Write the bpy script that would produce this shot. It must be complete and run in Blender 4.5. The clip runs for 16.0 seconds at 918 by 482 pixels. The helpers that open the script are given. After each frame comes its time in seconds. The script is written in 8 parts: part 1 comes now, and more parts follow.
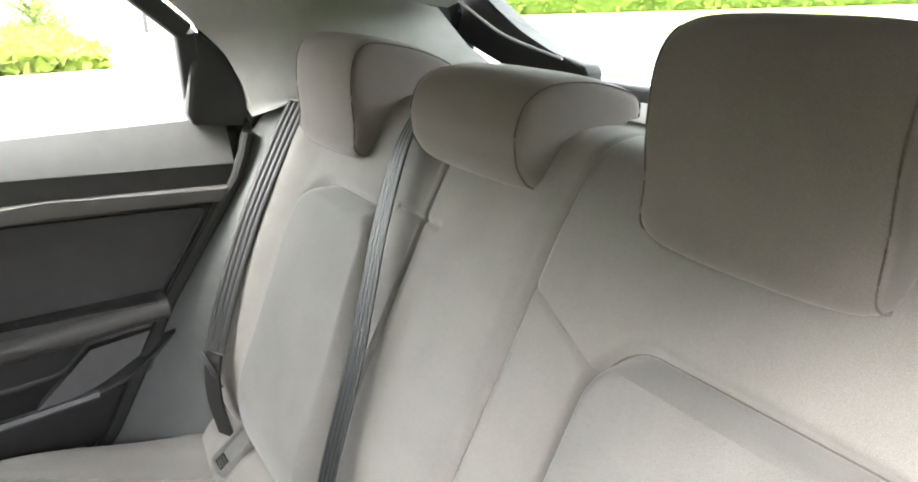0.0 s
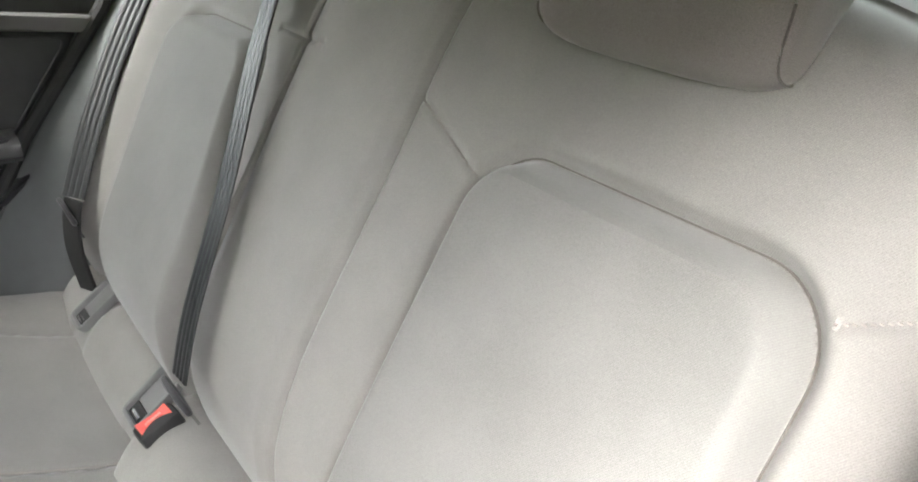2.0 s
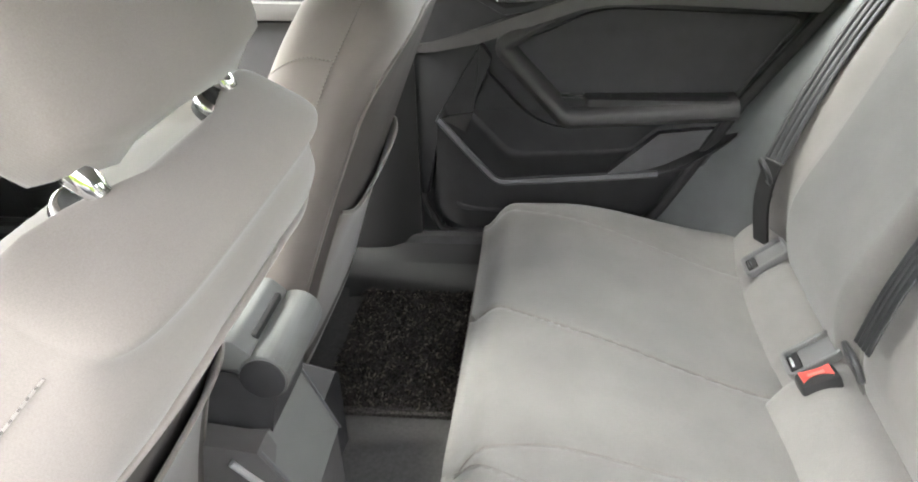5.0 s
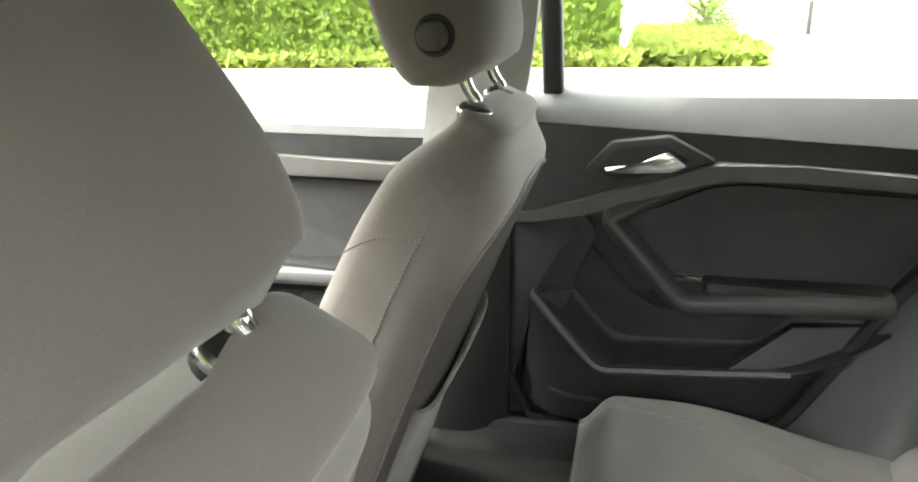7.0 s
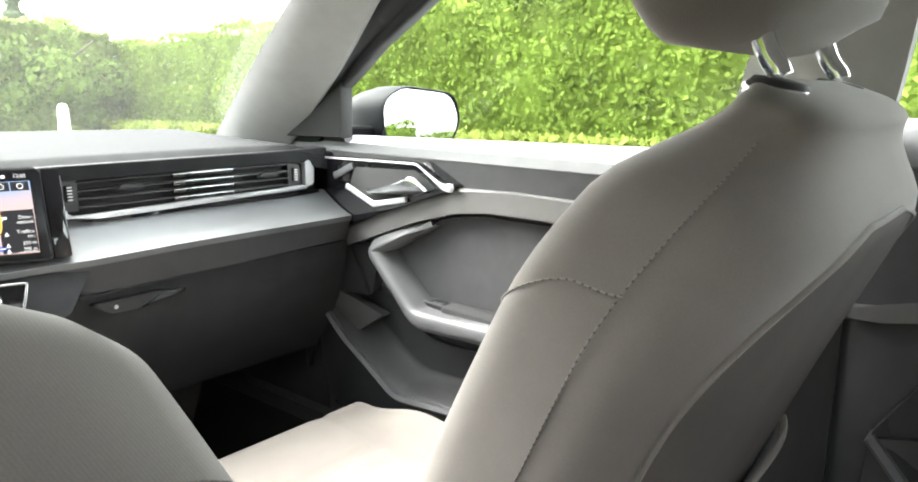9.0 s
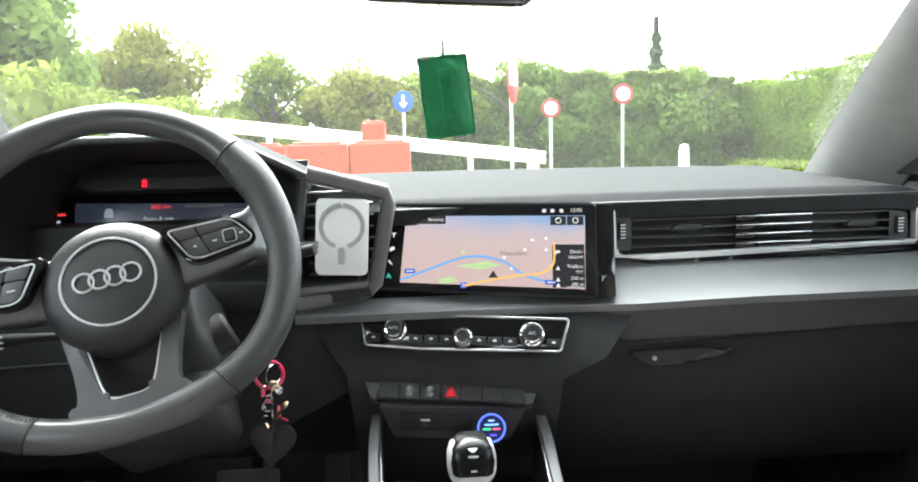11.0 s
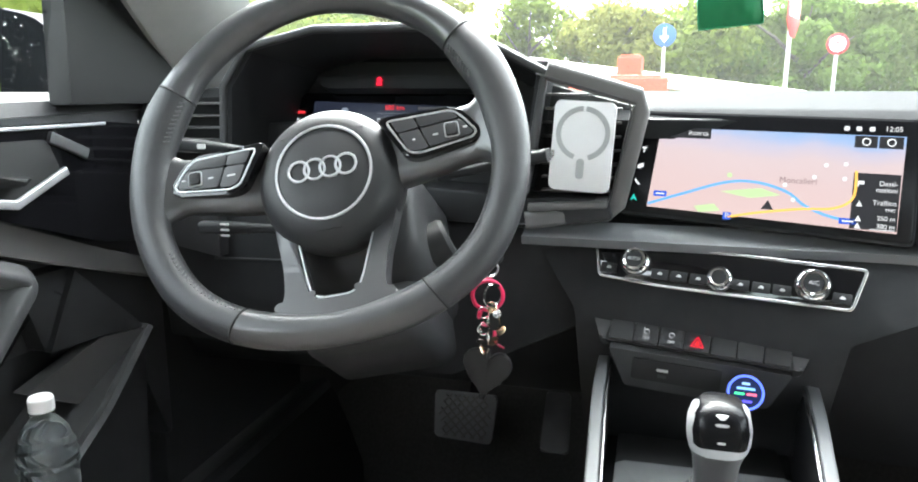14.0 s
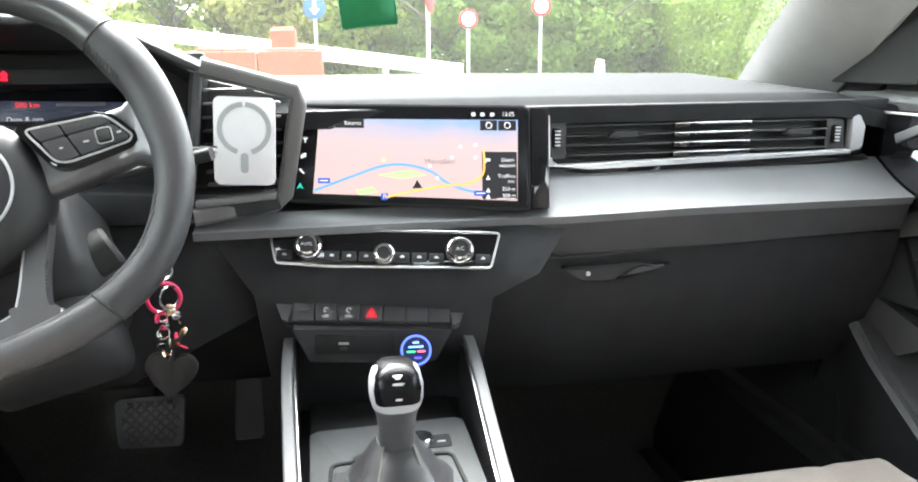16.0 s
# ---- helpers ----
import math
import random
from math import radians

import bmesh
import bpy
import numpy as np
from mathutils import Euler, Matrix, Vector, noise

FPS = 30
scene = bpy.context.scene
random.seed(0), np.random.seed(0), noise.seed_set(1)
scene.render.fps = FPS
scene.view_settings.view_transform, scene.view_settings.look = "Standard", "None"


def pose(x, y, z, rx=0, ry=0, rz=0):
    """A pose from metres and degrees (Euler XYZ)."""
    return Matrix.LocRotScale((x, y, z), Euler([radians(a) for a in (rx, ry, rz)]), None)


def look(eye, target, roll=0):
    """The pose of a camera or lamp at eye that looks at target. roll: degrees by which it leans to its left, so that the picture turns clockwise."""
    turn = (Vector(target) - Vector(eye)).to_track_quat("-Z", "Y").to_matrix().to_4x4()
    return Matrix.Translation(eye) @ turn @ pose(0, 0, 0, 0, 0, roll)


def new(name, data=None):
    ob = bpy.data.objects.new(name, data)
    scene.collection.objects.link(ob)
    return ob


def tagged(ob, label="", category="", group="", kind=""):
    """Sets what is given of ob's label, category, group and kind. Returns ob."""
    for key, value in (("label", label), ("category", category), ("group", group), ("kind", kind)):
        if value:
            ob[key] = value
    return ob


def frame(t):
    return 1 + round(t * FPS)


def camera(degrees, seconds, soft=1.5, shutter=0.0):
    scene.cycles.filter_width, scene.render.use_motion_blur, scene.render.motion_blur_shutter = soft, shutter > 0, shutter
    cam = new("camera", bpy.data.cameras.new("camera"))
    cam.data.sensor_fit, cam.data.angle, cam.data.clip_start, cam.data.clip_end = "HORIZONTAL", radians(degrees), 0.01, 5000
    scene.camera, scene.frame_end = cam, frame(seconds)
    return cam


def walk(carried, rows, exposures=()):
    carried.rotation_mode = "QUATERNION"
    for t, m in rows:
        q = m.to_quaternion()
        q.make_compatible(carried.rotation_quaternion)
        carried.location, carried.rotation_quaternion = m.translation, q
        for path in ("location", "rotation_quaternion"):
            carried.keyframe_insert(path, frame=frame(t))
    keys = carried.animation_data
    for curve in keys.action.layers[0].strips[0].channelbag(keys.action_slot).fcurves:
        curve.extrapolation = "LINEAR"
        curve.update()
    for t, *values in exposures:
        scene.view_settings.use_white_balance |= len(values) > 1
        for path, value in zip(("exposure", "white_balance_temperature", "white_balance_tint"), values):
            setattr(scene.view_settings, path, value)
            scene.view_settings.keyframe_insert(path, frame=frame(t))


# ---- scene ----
cam = camera(64.1, 16.0, 1.9)
PATH = [
    (0, (-0.623, -1.355, 1.264), (0.976, -2.35, 0.591), -1.1),
    (0.5, (-0.612, -1.38, 1.24), (0.907, -2.504, 0.585), -0.5),
    (1, (-0.612, -1.391, 1.214), (0.851, -2.567, 0.523), 0.5),
    (1.5, (-0.617, -1.395, 1.184), (0.805, -2.577, 0.423), 2.5),
    (2, (-0.623, -1.384, 1.148), (0.755, -2.544, 0.278), 4.6),
    (2.5, (-0.645, -1.354, 1.12), (0.708, -2.464, 0.151), 6.5),
    (3, (-0.676, -1.323, 1.107), (0.701, -2.279, 0.017), 7.0),
    (3.5, (-0.714, -1.28, 1.112), (0.723, -2.033, -0.058), 6.6),
    (4, (-0.738, -1.251, 1.107), (0.813, -1.712, -0.067), 4.2),
    (4.5, (-0.73, -1.222, 1.153), (0.942, -1.318, 0.06), 0.7),
    (5, (-0.685, -1.197, 1.207), (1.035, -0.959, 0.216), -2.6),
    (5.2, (-0.659, -1.198, 1.216), (1.063, -0.844, 0.263), -3.9),
    (7.3, (-0.479, -1.153, 1.187), (1.369, -0.676, 0.588), -0.8),
    (7.5, (-0.449, -1.152, 1.177), (1.402, -0.663, 0.597), -0.4),
    (8, (-0.355, -1.137, 1.138), (1.46, -0.497, 0.593), -0.3),
    (8.5, (-0.276, -1.128, 1.107), (1.445, -0.23, 0.625), -0.4),
    (9, (-0.199, -1.122, 1.074), (1.296, 0.15, 0.69), -0.3),
    (9.5, (-0.092, -1.107, 1.06), (1.069, 0.497, 0.779), -0.7),
    (10, (-0.07, -1.084, 1.065), (0.712, 0.744, 0.855), -1.3),
    (10.2, (-0.066, -1.064, 1.064), (0.578, 0.818, 0.857), -1.5),
    (12.3, (-0.058, -0.936, 1.055), (-0.463, 0.996, 0.738), -0.8),
    (12.5, (-0.057, -0.931, 1.052), (-0.512, 0.989, 0.728), -0.6),
    (13, (-0.065, -0.909, 1.047), (-0.599, 0.988, 0.704), -0.1),
    (13.5, (-0.073, -0.882, 1.028), (-0.62, 1.005, 0.656), 0.2),
    (14, (-0.065, -0.868, 1.014), (-0.568, 1.024, 0.608), -0.0),
    (14.5, (-0.052, -0.855, 1.008), (-0.427, 1.061, 0.573), -0.4),
    (15, (-0.043, -0.861, 1.007), (-0.211, 1.079, 0.549), -0.6),
    (15.5, (-0.049, -0.88, 1.018), (0.041, 1.06, 0.541), -0.6),
    (16, (-0.061, -0.909, 1.04), (0.301, 0.998, 0.557), -0.5),
]
EXPOSURE = [(0.0, 5.4, 6700, 10), (1.0, 5.3, 6700, 10), (2.0, 4.95, 6600, 9), (2.8, 4.6, 6600, 9), (3.5, 4.6, 6600, 10), (4.2, 4.95, 6650, 9), (5.2, 5.3, 6650, 9), (7.3, 4.75, 6900, 4), (8.5, 4.75, 6650, 7), (9.5, 4.6, 6550, 7), (10.0, 4.3, 6500, 6), (12.3, 4.1, 6200, 5), (13.4, 4.25, 6200, 5), (14.3, 4.57, 6250, 6), (16.0, 4.66, 6380, 8)]
walk(cam, [(t, look(eye, target, roll)) for t, eye, target, roll in PATH], EXPOSURE)

# ---- world and light ----
world = bpy.data.worlds.new("overcast_sky")
scene.world = world
world.use_nodes = True
wn, wl = world.node_tree.nodes, world.node_tree.links
sky = wn.new("ShaderNodeTexSky")
sky.sky_type, sky.sun_disc = "NISHITA", False
sky.sun_elevation, sky.sun_rotation = radians(52), radians(346)
sky.air_density, sky.dust_density, sky.ozone_density = 1.0, 4.0, 1.0
grey = wn.new("ShaderNodeHueSaturation")
grey.inputs["Saturation"].default_value = 0.18
wl.new(sky.outputs[0], grey.inputs["Color"])
wl.new(grey.outputs[0], wn["Background"].inputs["Color"])
wn["Background"].inputs["Strength"].default_value = 0.15

sun_data = bpy.data.lights.new("sun", "SUN")
sun_data.energy, sun_data.angle, sun_data.color = 0.55, radians(70), (1.0, 0.97, 0.93)
sun = new("sun", sun_data)
sun.matrix_world = look((-1.5, 6, 8), (0, 0, 0))


# ---- materials ----
def material(name, color, rough=0.6, metal=0.0, vary=0.15, scale=30.0, bump=0.15, grain=900.0, emit=None, coat=0.0, spec=0.5):
    m = bpy.data.materials.new(name)
    m.use_nodes = True
    nt = m.node_tree
    b = nt.nodes["Principled BSDF"]
    b.inputs["Roughness"].default_value, b.inputs["Metallic"].default_value = rough, metal
    b.inputs["Coat Weight"].default_value = coat
    b.inputs["Specular IOR Level"].default_value = spec
    co = nt.nodes.new("ShaderNodeTexCoord")
    n1 = nt.nodes.new("ShaderNodeTexNoise")
    n1.inputs["Scale"].default_value, n1.inputs["Detail"].default_value = scale, 5.0
    nt.links.new(co.outputs["Object"], n1.inputs["Vector"])
    ramp = nt.nodes.new("ShaderNodeMapRange")
    ramp.inputs["From Min"].default_value, ramp.inputs["From Max"].default_value = 0.3, 0.7
    ramp.inputs["To Min"].default_value, ramp.inputs["To Max"].default_value = 1 - vary, 1 + vary
    nt.links.new(n1.outputs["Fac"], ramp.inputs["Value"])
    mix = nt.nodes.new("ShaderNodeVectorMath")
    mix.operation = "SCALE"
    mix.inputs[0].default_value = color[:3]
    nt.links.new(ramp.outputs[0], mix.inputs["Scale"])
    nt.links.new(mix.outputs[0], b.inputs["Base Color"])
    if bump > 0:
        n2 = nt.nodes.new("ShaderNodeTexNoise")
        n2.inputs["Scale"].default_value, n2.inputs["Detail"].default_value = grain, 2.0
        nt.links.new(co.outputs["Object"], n2.inputs["Vector"])
        bp = nt.nodes.new("ShaderNodeBump")
        bp.inputs["Strength"].default_value, bp.inputs["Distance"].default_value = bump, 0.0006
        nt.links.new(n2.outputs["Fac"], bp.inputs["Height"])
        nt.links.new(bp.outputs[0], b.inputs["Normal"])
        rr = nt.nodes.new("ShaderNodeMapRange")
        rr.inputs["To Min"].default_value, rr.inputs["To Max"].default_value = max(0.02, rough - 0.08), min(1, rough + 0.08)
        nt.links.new(n1.outputs["Fac"], rr.inputs["Value"])
        nt.links.new(rr.outputs[0], b.inputs["Roughness"])
    if emit:
        b.inputs["Emission Color"].default_value = (*emit[:3], 1)
        b.inputs["Emission Strength"].default_value = emit[3]
    return m


def fabric(name, color, twill=900.0, angle=35.0, relief=0.13, contrast=0.20):
    """Woven car cloth: a fine diagonal rib, soft stains and a little sheen."""
    m = material(name, color, 0.92, vary=0.10, scale=9.0, bump=0)
    nt = m.node_tree
    b = nt.nodes["Principled BSDF"]
    b.inputs["Sheen Weight"].default_value, b.inputs["Sheen Roughness"].default_value = 0.25, 0.5
    b.inputs["Specular IOR Level"].default_value = 0.25
    co = nt.nodes.new("ShaderNodeTexCoord")
    mp = nt.nodes.new("ShaderNodeMapping")
    mp.inputs["Rotation"].default_value = (0, radians(angle), radians(12))
    wv = nt.nodes.new("ShaderNodeTexWave")
    wv.inputs["Scale"].default_value, wv.inputs["Distortion"].default_value = twill / 4, 0.3
    wv.inputs["Detail"].default_value, wv.inputs["Detail Scale"].default_value = 2.0, 3.0
    ns = nt.nodes.new("ShaderNodeTexNoise")
    ns.inputs["Scale"].default_value = 1300.0
    ad = nt.nodes.new("ShaderNodeMath")
    bp = nt.nodes.new("ShaderNodeBump")
    bp.inputs["Strength"].default_value, bp.inputs["Distance"].default_value = relief, 0.0005
    nt.links.new(co.outputs["Object"], mp.inputs[0])
    nt.links.new(mp.outputs[0], wv.inputs["Vector"])
    nt.links.new(co.outputs["Object"], ns.inputs["Vector"])
    nt.links.new(wv.outputs["Fac"], ad.inputs[0])
    nt.links.new(ns.outputs["Fac"], ad.inputs[1])
    nt.links.new(ad.outputs[0], bp.inputs["Height"])
    nt.links.new(bp.outputs[0], b.inputs["Normal"])
    # darker and lighter threads of the weave
    th = nt.nodes.new("ShaderNodeMapRange")
    th.inputs["From Min"].default_value, th.inputs["From Max"].default_value = 0.35, 0.87
    th.inputs["To Min"].default_value, th.inputs["To Max"].default_value = 1 - contrast, 1 + contrast
    sc = nt.nodes.new("ShaderNodeVectorMath")
    sc.operation = "SCALE"
    wt = nt.nodes.new("ShaderNodeMath")
    wt.operation = "MULTIPLY_ADD"
    wt.inputs[1].default_value = 0.16
    nt.links.new(wv.outputs["Fac"], wt.inputs[0])
    nt.links.new(ns.outputs["Fac"], wt.inputs[2])
    nt.links.new(wt.outputs[0], th.inputs["Value"])
    nt.links.new(b.inputs["Base Color"].links[0].from_socket, sc.inputs[0])
    nt.links.new(th.outputs[0], sc.inputs["Scale"])
    nt.links.new(sc.outputs[0], b.inputs["Base Color"])
    return m


def glass(name, tint=(1, 1, 1), gloss=0.05):
    m = bpy.data.materials.new(name)
    m.use_nodes = True
    nt = m.node_tree
    nt.nodes.remove(nt.nodes["Principled BSDF"])
    tr, gl, mx = nt.nodes.new("ShaderNodeBsdfTransparent"), nt.nodes.new("ShaderNodeBsdfGlossy"), nt.nodes.new("ShaderNodeMixShader")
    tr.inputs[0].default_value = (*tint, 1)
    gl.inputs["Roughness"].default_value = 0.0
    mx.inputs[0].default_value = gloss
    nt.links.new(tr.outputs[0], mx.inputs[1])
    nt.links.new(gl.outputs[0], mx.inputs[2])
    nt.links.new(mx.outputs[0], nt.nodes["Material Output"].inputs[0])
    return m


SEAT = fabric("seat_cloth_taupe", (0.210, 0.201, 0.189), relief=0.07)
INSERT = fabric("seat_insert_cloth", (0.162, 0.156, 0.147), relief=0.07)
SURROUND = fabric("seat_surround_cloth", (0.200, 0.189, 0.178), relief=0.07)
HEADCLOTH = fabric("headrest_cloth", (0.170, 0.150, 0.140), 1900, relief=0.06)
FRONT = fabric("front_seat_cloth_brown", (0.172, 0.152, 0.138), 1900, relief=0.05, contrast=0.09)
BACKCLOTH = fabric("seat_back_cloth", (0.100, 0.090, 0.083), 1900, relief=0.05, contrast=0.09)
BACKCLOTH.node_tree.nodes["Principled BSDF"].inputs["Sheen Weight"].default_value = 0.0
SEAT_SIDE = fabric("seat_bolster_cloth", (0.095, 0.084, 0.075), 900, -20)
THREAD = material("seam_thread", (0.21, 0.19, 0.175), 0.9, bump=0)
BLACK = material("black_soft_plastic", (0.031, 0.0312, 0.0322), 0.48, bump=0.5, grain=1400, spec=0.34)
GREY = material("grey_soft_plastic", (0.044, 0.044, 0.0455), 0.46, bump=0.5, grain=1500, spec=0.42)
BOW = material("grey_grip_plastic", (0.095, 0.096, 0.099), 0.42, vary=0.06, bump=0.4, grain=1500, spec=0.5)
CLOTHPANEL = material("charcoal_panel_cloth", (0.066, 0.066, 0.068), 0.8, vary=0.08, bump=0.6, grain=1600, spec=0.2)
QUARTER = material("pale_grey_trim_plastic", (0.120, 0.127, 0.126), 0.55, vary=0.06, bump=0.4, grain=1400, spec=0.35)
HINGE = material("pale_console_plastic", (0.165, 0.169, 0.163), 0.45, vary=0.05, bump=0.2, grain=1400, spec=0.4)
RIBBON = material("door_ribbon_grey", (0.120, 0.116, 0.113), 0.5, vary=0.06, bump=0.3, grain=1400, spec=0.4)
GREYGRIP = material("dark_grip_plastic", (0.055, 0.054, 0.054), 0.44, vary=0.06, bump=0.4, grain=1500, spec=0.5)
LEDGETOP = material("grey_window_ledge", (0.125, 0.128, 0.128), 0.6, vary=0.06, bump=0.4, grain=1300, spec=0.3)
DOORTOP = material("door_ledge_skin", (0.050, 0.050, 0.052), 0.72, bump=0.5, grain=1300, spec=0.18)
DASH = material("black_dash_plastic", (0.0270, 0.0275, 0.0290), 0.5, bump=0.5, grain=1400, spec=0.18)
TOPPAD = material("slush_dash_skin", (0.023, 0.0236, 0.0245), 0.8, bump=0.6, grain=1300, spec=0.03)
SATIN = material("satin_grey_paint", (0.145, 0.149, 0.153), 0.42, metal=0.25, vary=0.05, bump=0.1)
ANCHOR = material("grey_anchor_plastic", (0.15, 0.15, 0.148), 0.5, vary=0.06, bump=0.2)
GLOSSDARK = material("dark_screen_glass", (0.006, 0.006, 0.007), 0.24, vary=0.02, bump=0, spec=0.22)
PIANO = material("piano_black", (0.006, 0.006, 0.007), 0.06, vary=0.02, bump=0, coat=0.4)
CHROME = material("satin_chrome", (0.72, 0.72, 0.72), 0.2, metal=1.0, vary=0.04, bump=0)
BRIGHT = material("polished_chrome", (0.85, 0.85, 0.85), 0.07, metal=1.0, vary=0.02, bump=0)
LEATHER = material("smooth_black_leather", (0.046, 0.046, 0.0485), 0.34, vary=0.05, scale=60, bump=0.2, grain=900, spec=1.0, coat=0.35)
PERFORATED = material("perforated_black_leather", (0.034, 0.034, 0.036), 0.40, vary=0.08, scale=60, bump=0.7, grain=1100, spec=0.65)
HUBSKIN = material("fine_grained_hub_skin", (0.024, 0.024, 0.025), 0.46, vary=0.05, bump=0.4, grain=1500, spec=0.45)
KEYGREY = material("satin_key_grey", (0.048, 0.048, 0.050), 0.38, vary=0.05, bump=0.1, spec=0.5)
SILVER = material("satin_silver_trim", (0.62, 0.63, 0.64), 0.36, metal=0.55, vary=0.05, bump=0)
CARPET = material("dark_carpet", (0.072, 0.070, 0.068), 0.98, vary=0.15, scale=160, bump=1.0, grain=500, spec=0.1)
MATTUFT = material("tufted_floor_mat", (0.042, 0.039, 0.036), 0.98, vary=0.8, scale=260, bump=1.0, grain=420, spec=0.1)
RUBBER = material("black_rubber", (0.016, 0.016, 0.016), 0.7, bump=0.2)
HEADLINER = material("light_grey_headliner", (0.36, 0.35, 0.335), 0.9, vary=0.05, scale=40, bump=0.4, grain=1100)
PILLAR = material("pillar_trim_grey", (0.40, 0.40, 0.385), 0.75, vary=0.05, bump=0.3, grain=1200)
BELT = material("seat_belt_webbing", (0.021, 0.022, 0.023), 0.40, vary=0.1, scale=80, bump=0.35, grain=1200, spec=0.42)
REDB = material("red_buckle_plastic", (0.66, 0.075, 0.055), 0.35, vary=0.05, bump=0)
PAINT = material("car_body_paint", (0.05, 0.055, 0.06), 0.2, metal=0.4, vary=0.05, bump=0, coat=1.0)
def misted(name):
    """Screen glass with a thin film of mist that scatters a little daylight."""
    m = glass(name, (0.76, 0.79, 0.77), 0.04)
    nt = m.node_tree
    tl, mx, last = nt.nodes.new("ShaderNodeBsdfTranslucent"), nt.nodes.new("ShaderNodeMixShader"), nt.nodes["Mix Shader"]
    tl.inputs["Color"].default_value = (0.95, 0.96, 0.93, 1)
    mx.inputs[0].default_value = 0.009
    nt.links.new(last.outputs[0], mx.inputs[1])
    nt.links.new(tl.outputs[0], mx.inputs[2])
    nt.links.new(mx.outputs[0], nt.nodes["Material Output"].inputs[0])
    return m


SCREENGLASS = misted("misted_screen_glass")
SIDEGLASS = glass("clear_side_glass", (0.74, 0.77, 0.75), 0.04)
MIRROR = material("mirror_glass", (0.42, 0.44, 0.45), 0.015, metal=1.0, vary=0.01, bump=0)


# ---- building helpers ----
def finish(name, bm, mat, smooth=35.0):
    me = bpy.data.meshes.new(name)
    bmesh.ops.recalc_face_normals(bm, faces=bm.faces)
    bm.to_mesh(me)
    bm.free()
    me.materials.append(mat)
    if smooth:
        me.shade_smooth()
        me.set_sharp_from_angle(angle=radians(smooth))
    return me


def part(name, bm, mat, parent, label="", smooth=35.0):
    ob = new(name, finish(name, bm, mat, smooth))
    ob.parent = parent
    if label:
        tagged(ob, label)
    return ob


def thing(name, label, category, group="", kind="", at=(0, 0, 0)):
    ob = new(name)
    ob.empty_display_size = 0.05
    ob.location = at
    return tagged(ob, label, category, group, kind)


def solid(name, bm, mat, label, category, kind="", group="", smooth=35.0):
    return tagged(new(name, finish(name, bm, mat, smooth)), label, category, group, kind)


def mesh():
    return bmesh.new()


def move(bm, m, since=0):
    bm.verts.ensure_lookup_table()
    bmesh.ops.transform(bm, matrix=m, verts=bm.verts[since:])
    return bm


def box(size, bevel=0.004, at=(0, 0, 0), m=None, seg=2, bm=None):
    """A box of the given size with rounded edges, centred at a point."""
    bm = bm or mesh()
    since = len(bm.verts)
    made = bmesh.ops.create_cube(bm, size=1.0)["verts"]
    bmesh.ops.scale(bm, vec=size, verts=made)
    if bevel:
        edges = list({e for v in made for e in v.link_edges})
        bmesh.ops.bevel(bm, geom=edges, offset=min(bevel, min(size) * 0.49), segments=seg, profile=0.5, affect="EDGES")
    return move(bm, (m or Matrix()) @ Matrix.Translation(at), since)


def prism(outline, low, high, bevel=0.004, axis="x", m=None, seg=2, bm=None):
    """A plate: an outline drawn in the plane across an axis, thick from low to high. x: (y, z); y: (x, z); z: (x, y)."""
    bm = bm or mesh()
    since = len(bm.verts)
    put = {"x": lambda a, b, c: (c, a, b), "y": lambda a, b, c: (a, c, b), "z": lambda a, b, c: (a, b, c)}[axis]
    lower = [bm.verts.new(put(a, b, low)) for a, b in outline]
    upper = [bm.verts.new(put(a, b, high)) for a, b in outline]
    n = len(outline)
    faces = [bm.faces.new(lower), bm.faces.new(upper[::-1])]
    faces += [bm.faces.new((lower[i], upper[i], upper[(i + 1) % n], lower[(i + 1) % n])) for i in range(n)]
    if bevel:
        edges = list({e for f in faces for e in f.edges})
        bmesh.ops.bevel(bm, geom=edges, offset=bevel, segments=seg, profile=0.5, affect="EDGES")
    return move(bm, m, since) if m else bm


def loft(rings, closed=True, caps=True, bm=None, loop=False):
    """Skin over rings of equal length. closed: each ring closes on itself; loop: the last ring joins the first."""
    bm = bm or mesh()
    rows = [[bm.verts.new(p) for p in ring] for ring in rings]
    n = len(rows[0])
    pairs = list(zip(rows, rows[1:] + ([rows[0]] if loop else [])))
    for a, b in pairs:
        for i in range(n if closed else n - 1):
            j = (i + 1) % n
            bm.faces.new((a[i], a[j], b[j], b[i]))
    if caps and closed and not loop:
        bm.faces.new(rows[0][::-1])
        bm.faces.new(rows[-1])
    return bm


def rrect(w, h, r, seg=4):
    """A rounded rectangle, centred, as 2D points."""
    r = min(r, w / 2 - 1e-5, h / 2 - 1e-5)
    out = []
    for k, (sx, sy) in enumerate(((1, 1), (-1, 1), (-1, -1), (1, -1))):
        for i in range(seg + 1):
            a = math.pi / 2 * (k + i / seg)
            out.append((sx * (w / 2 - r) + r * math.cos(a), sy * (h / 2 - r) + r * math.sin(a)))
    return out


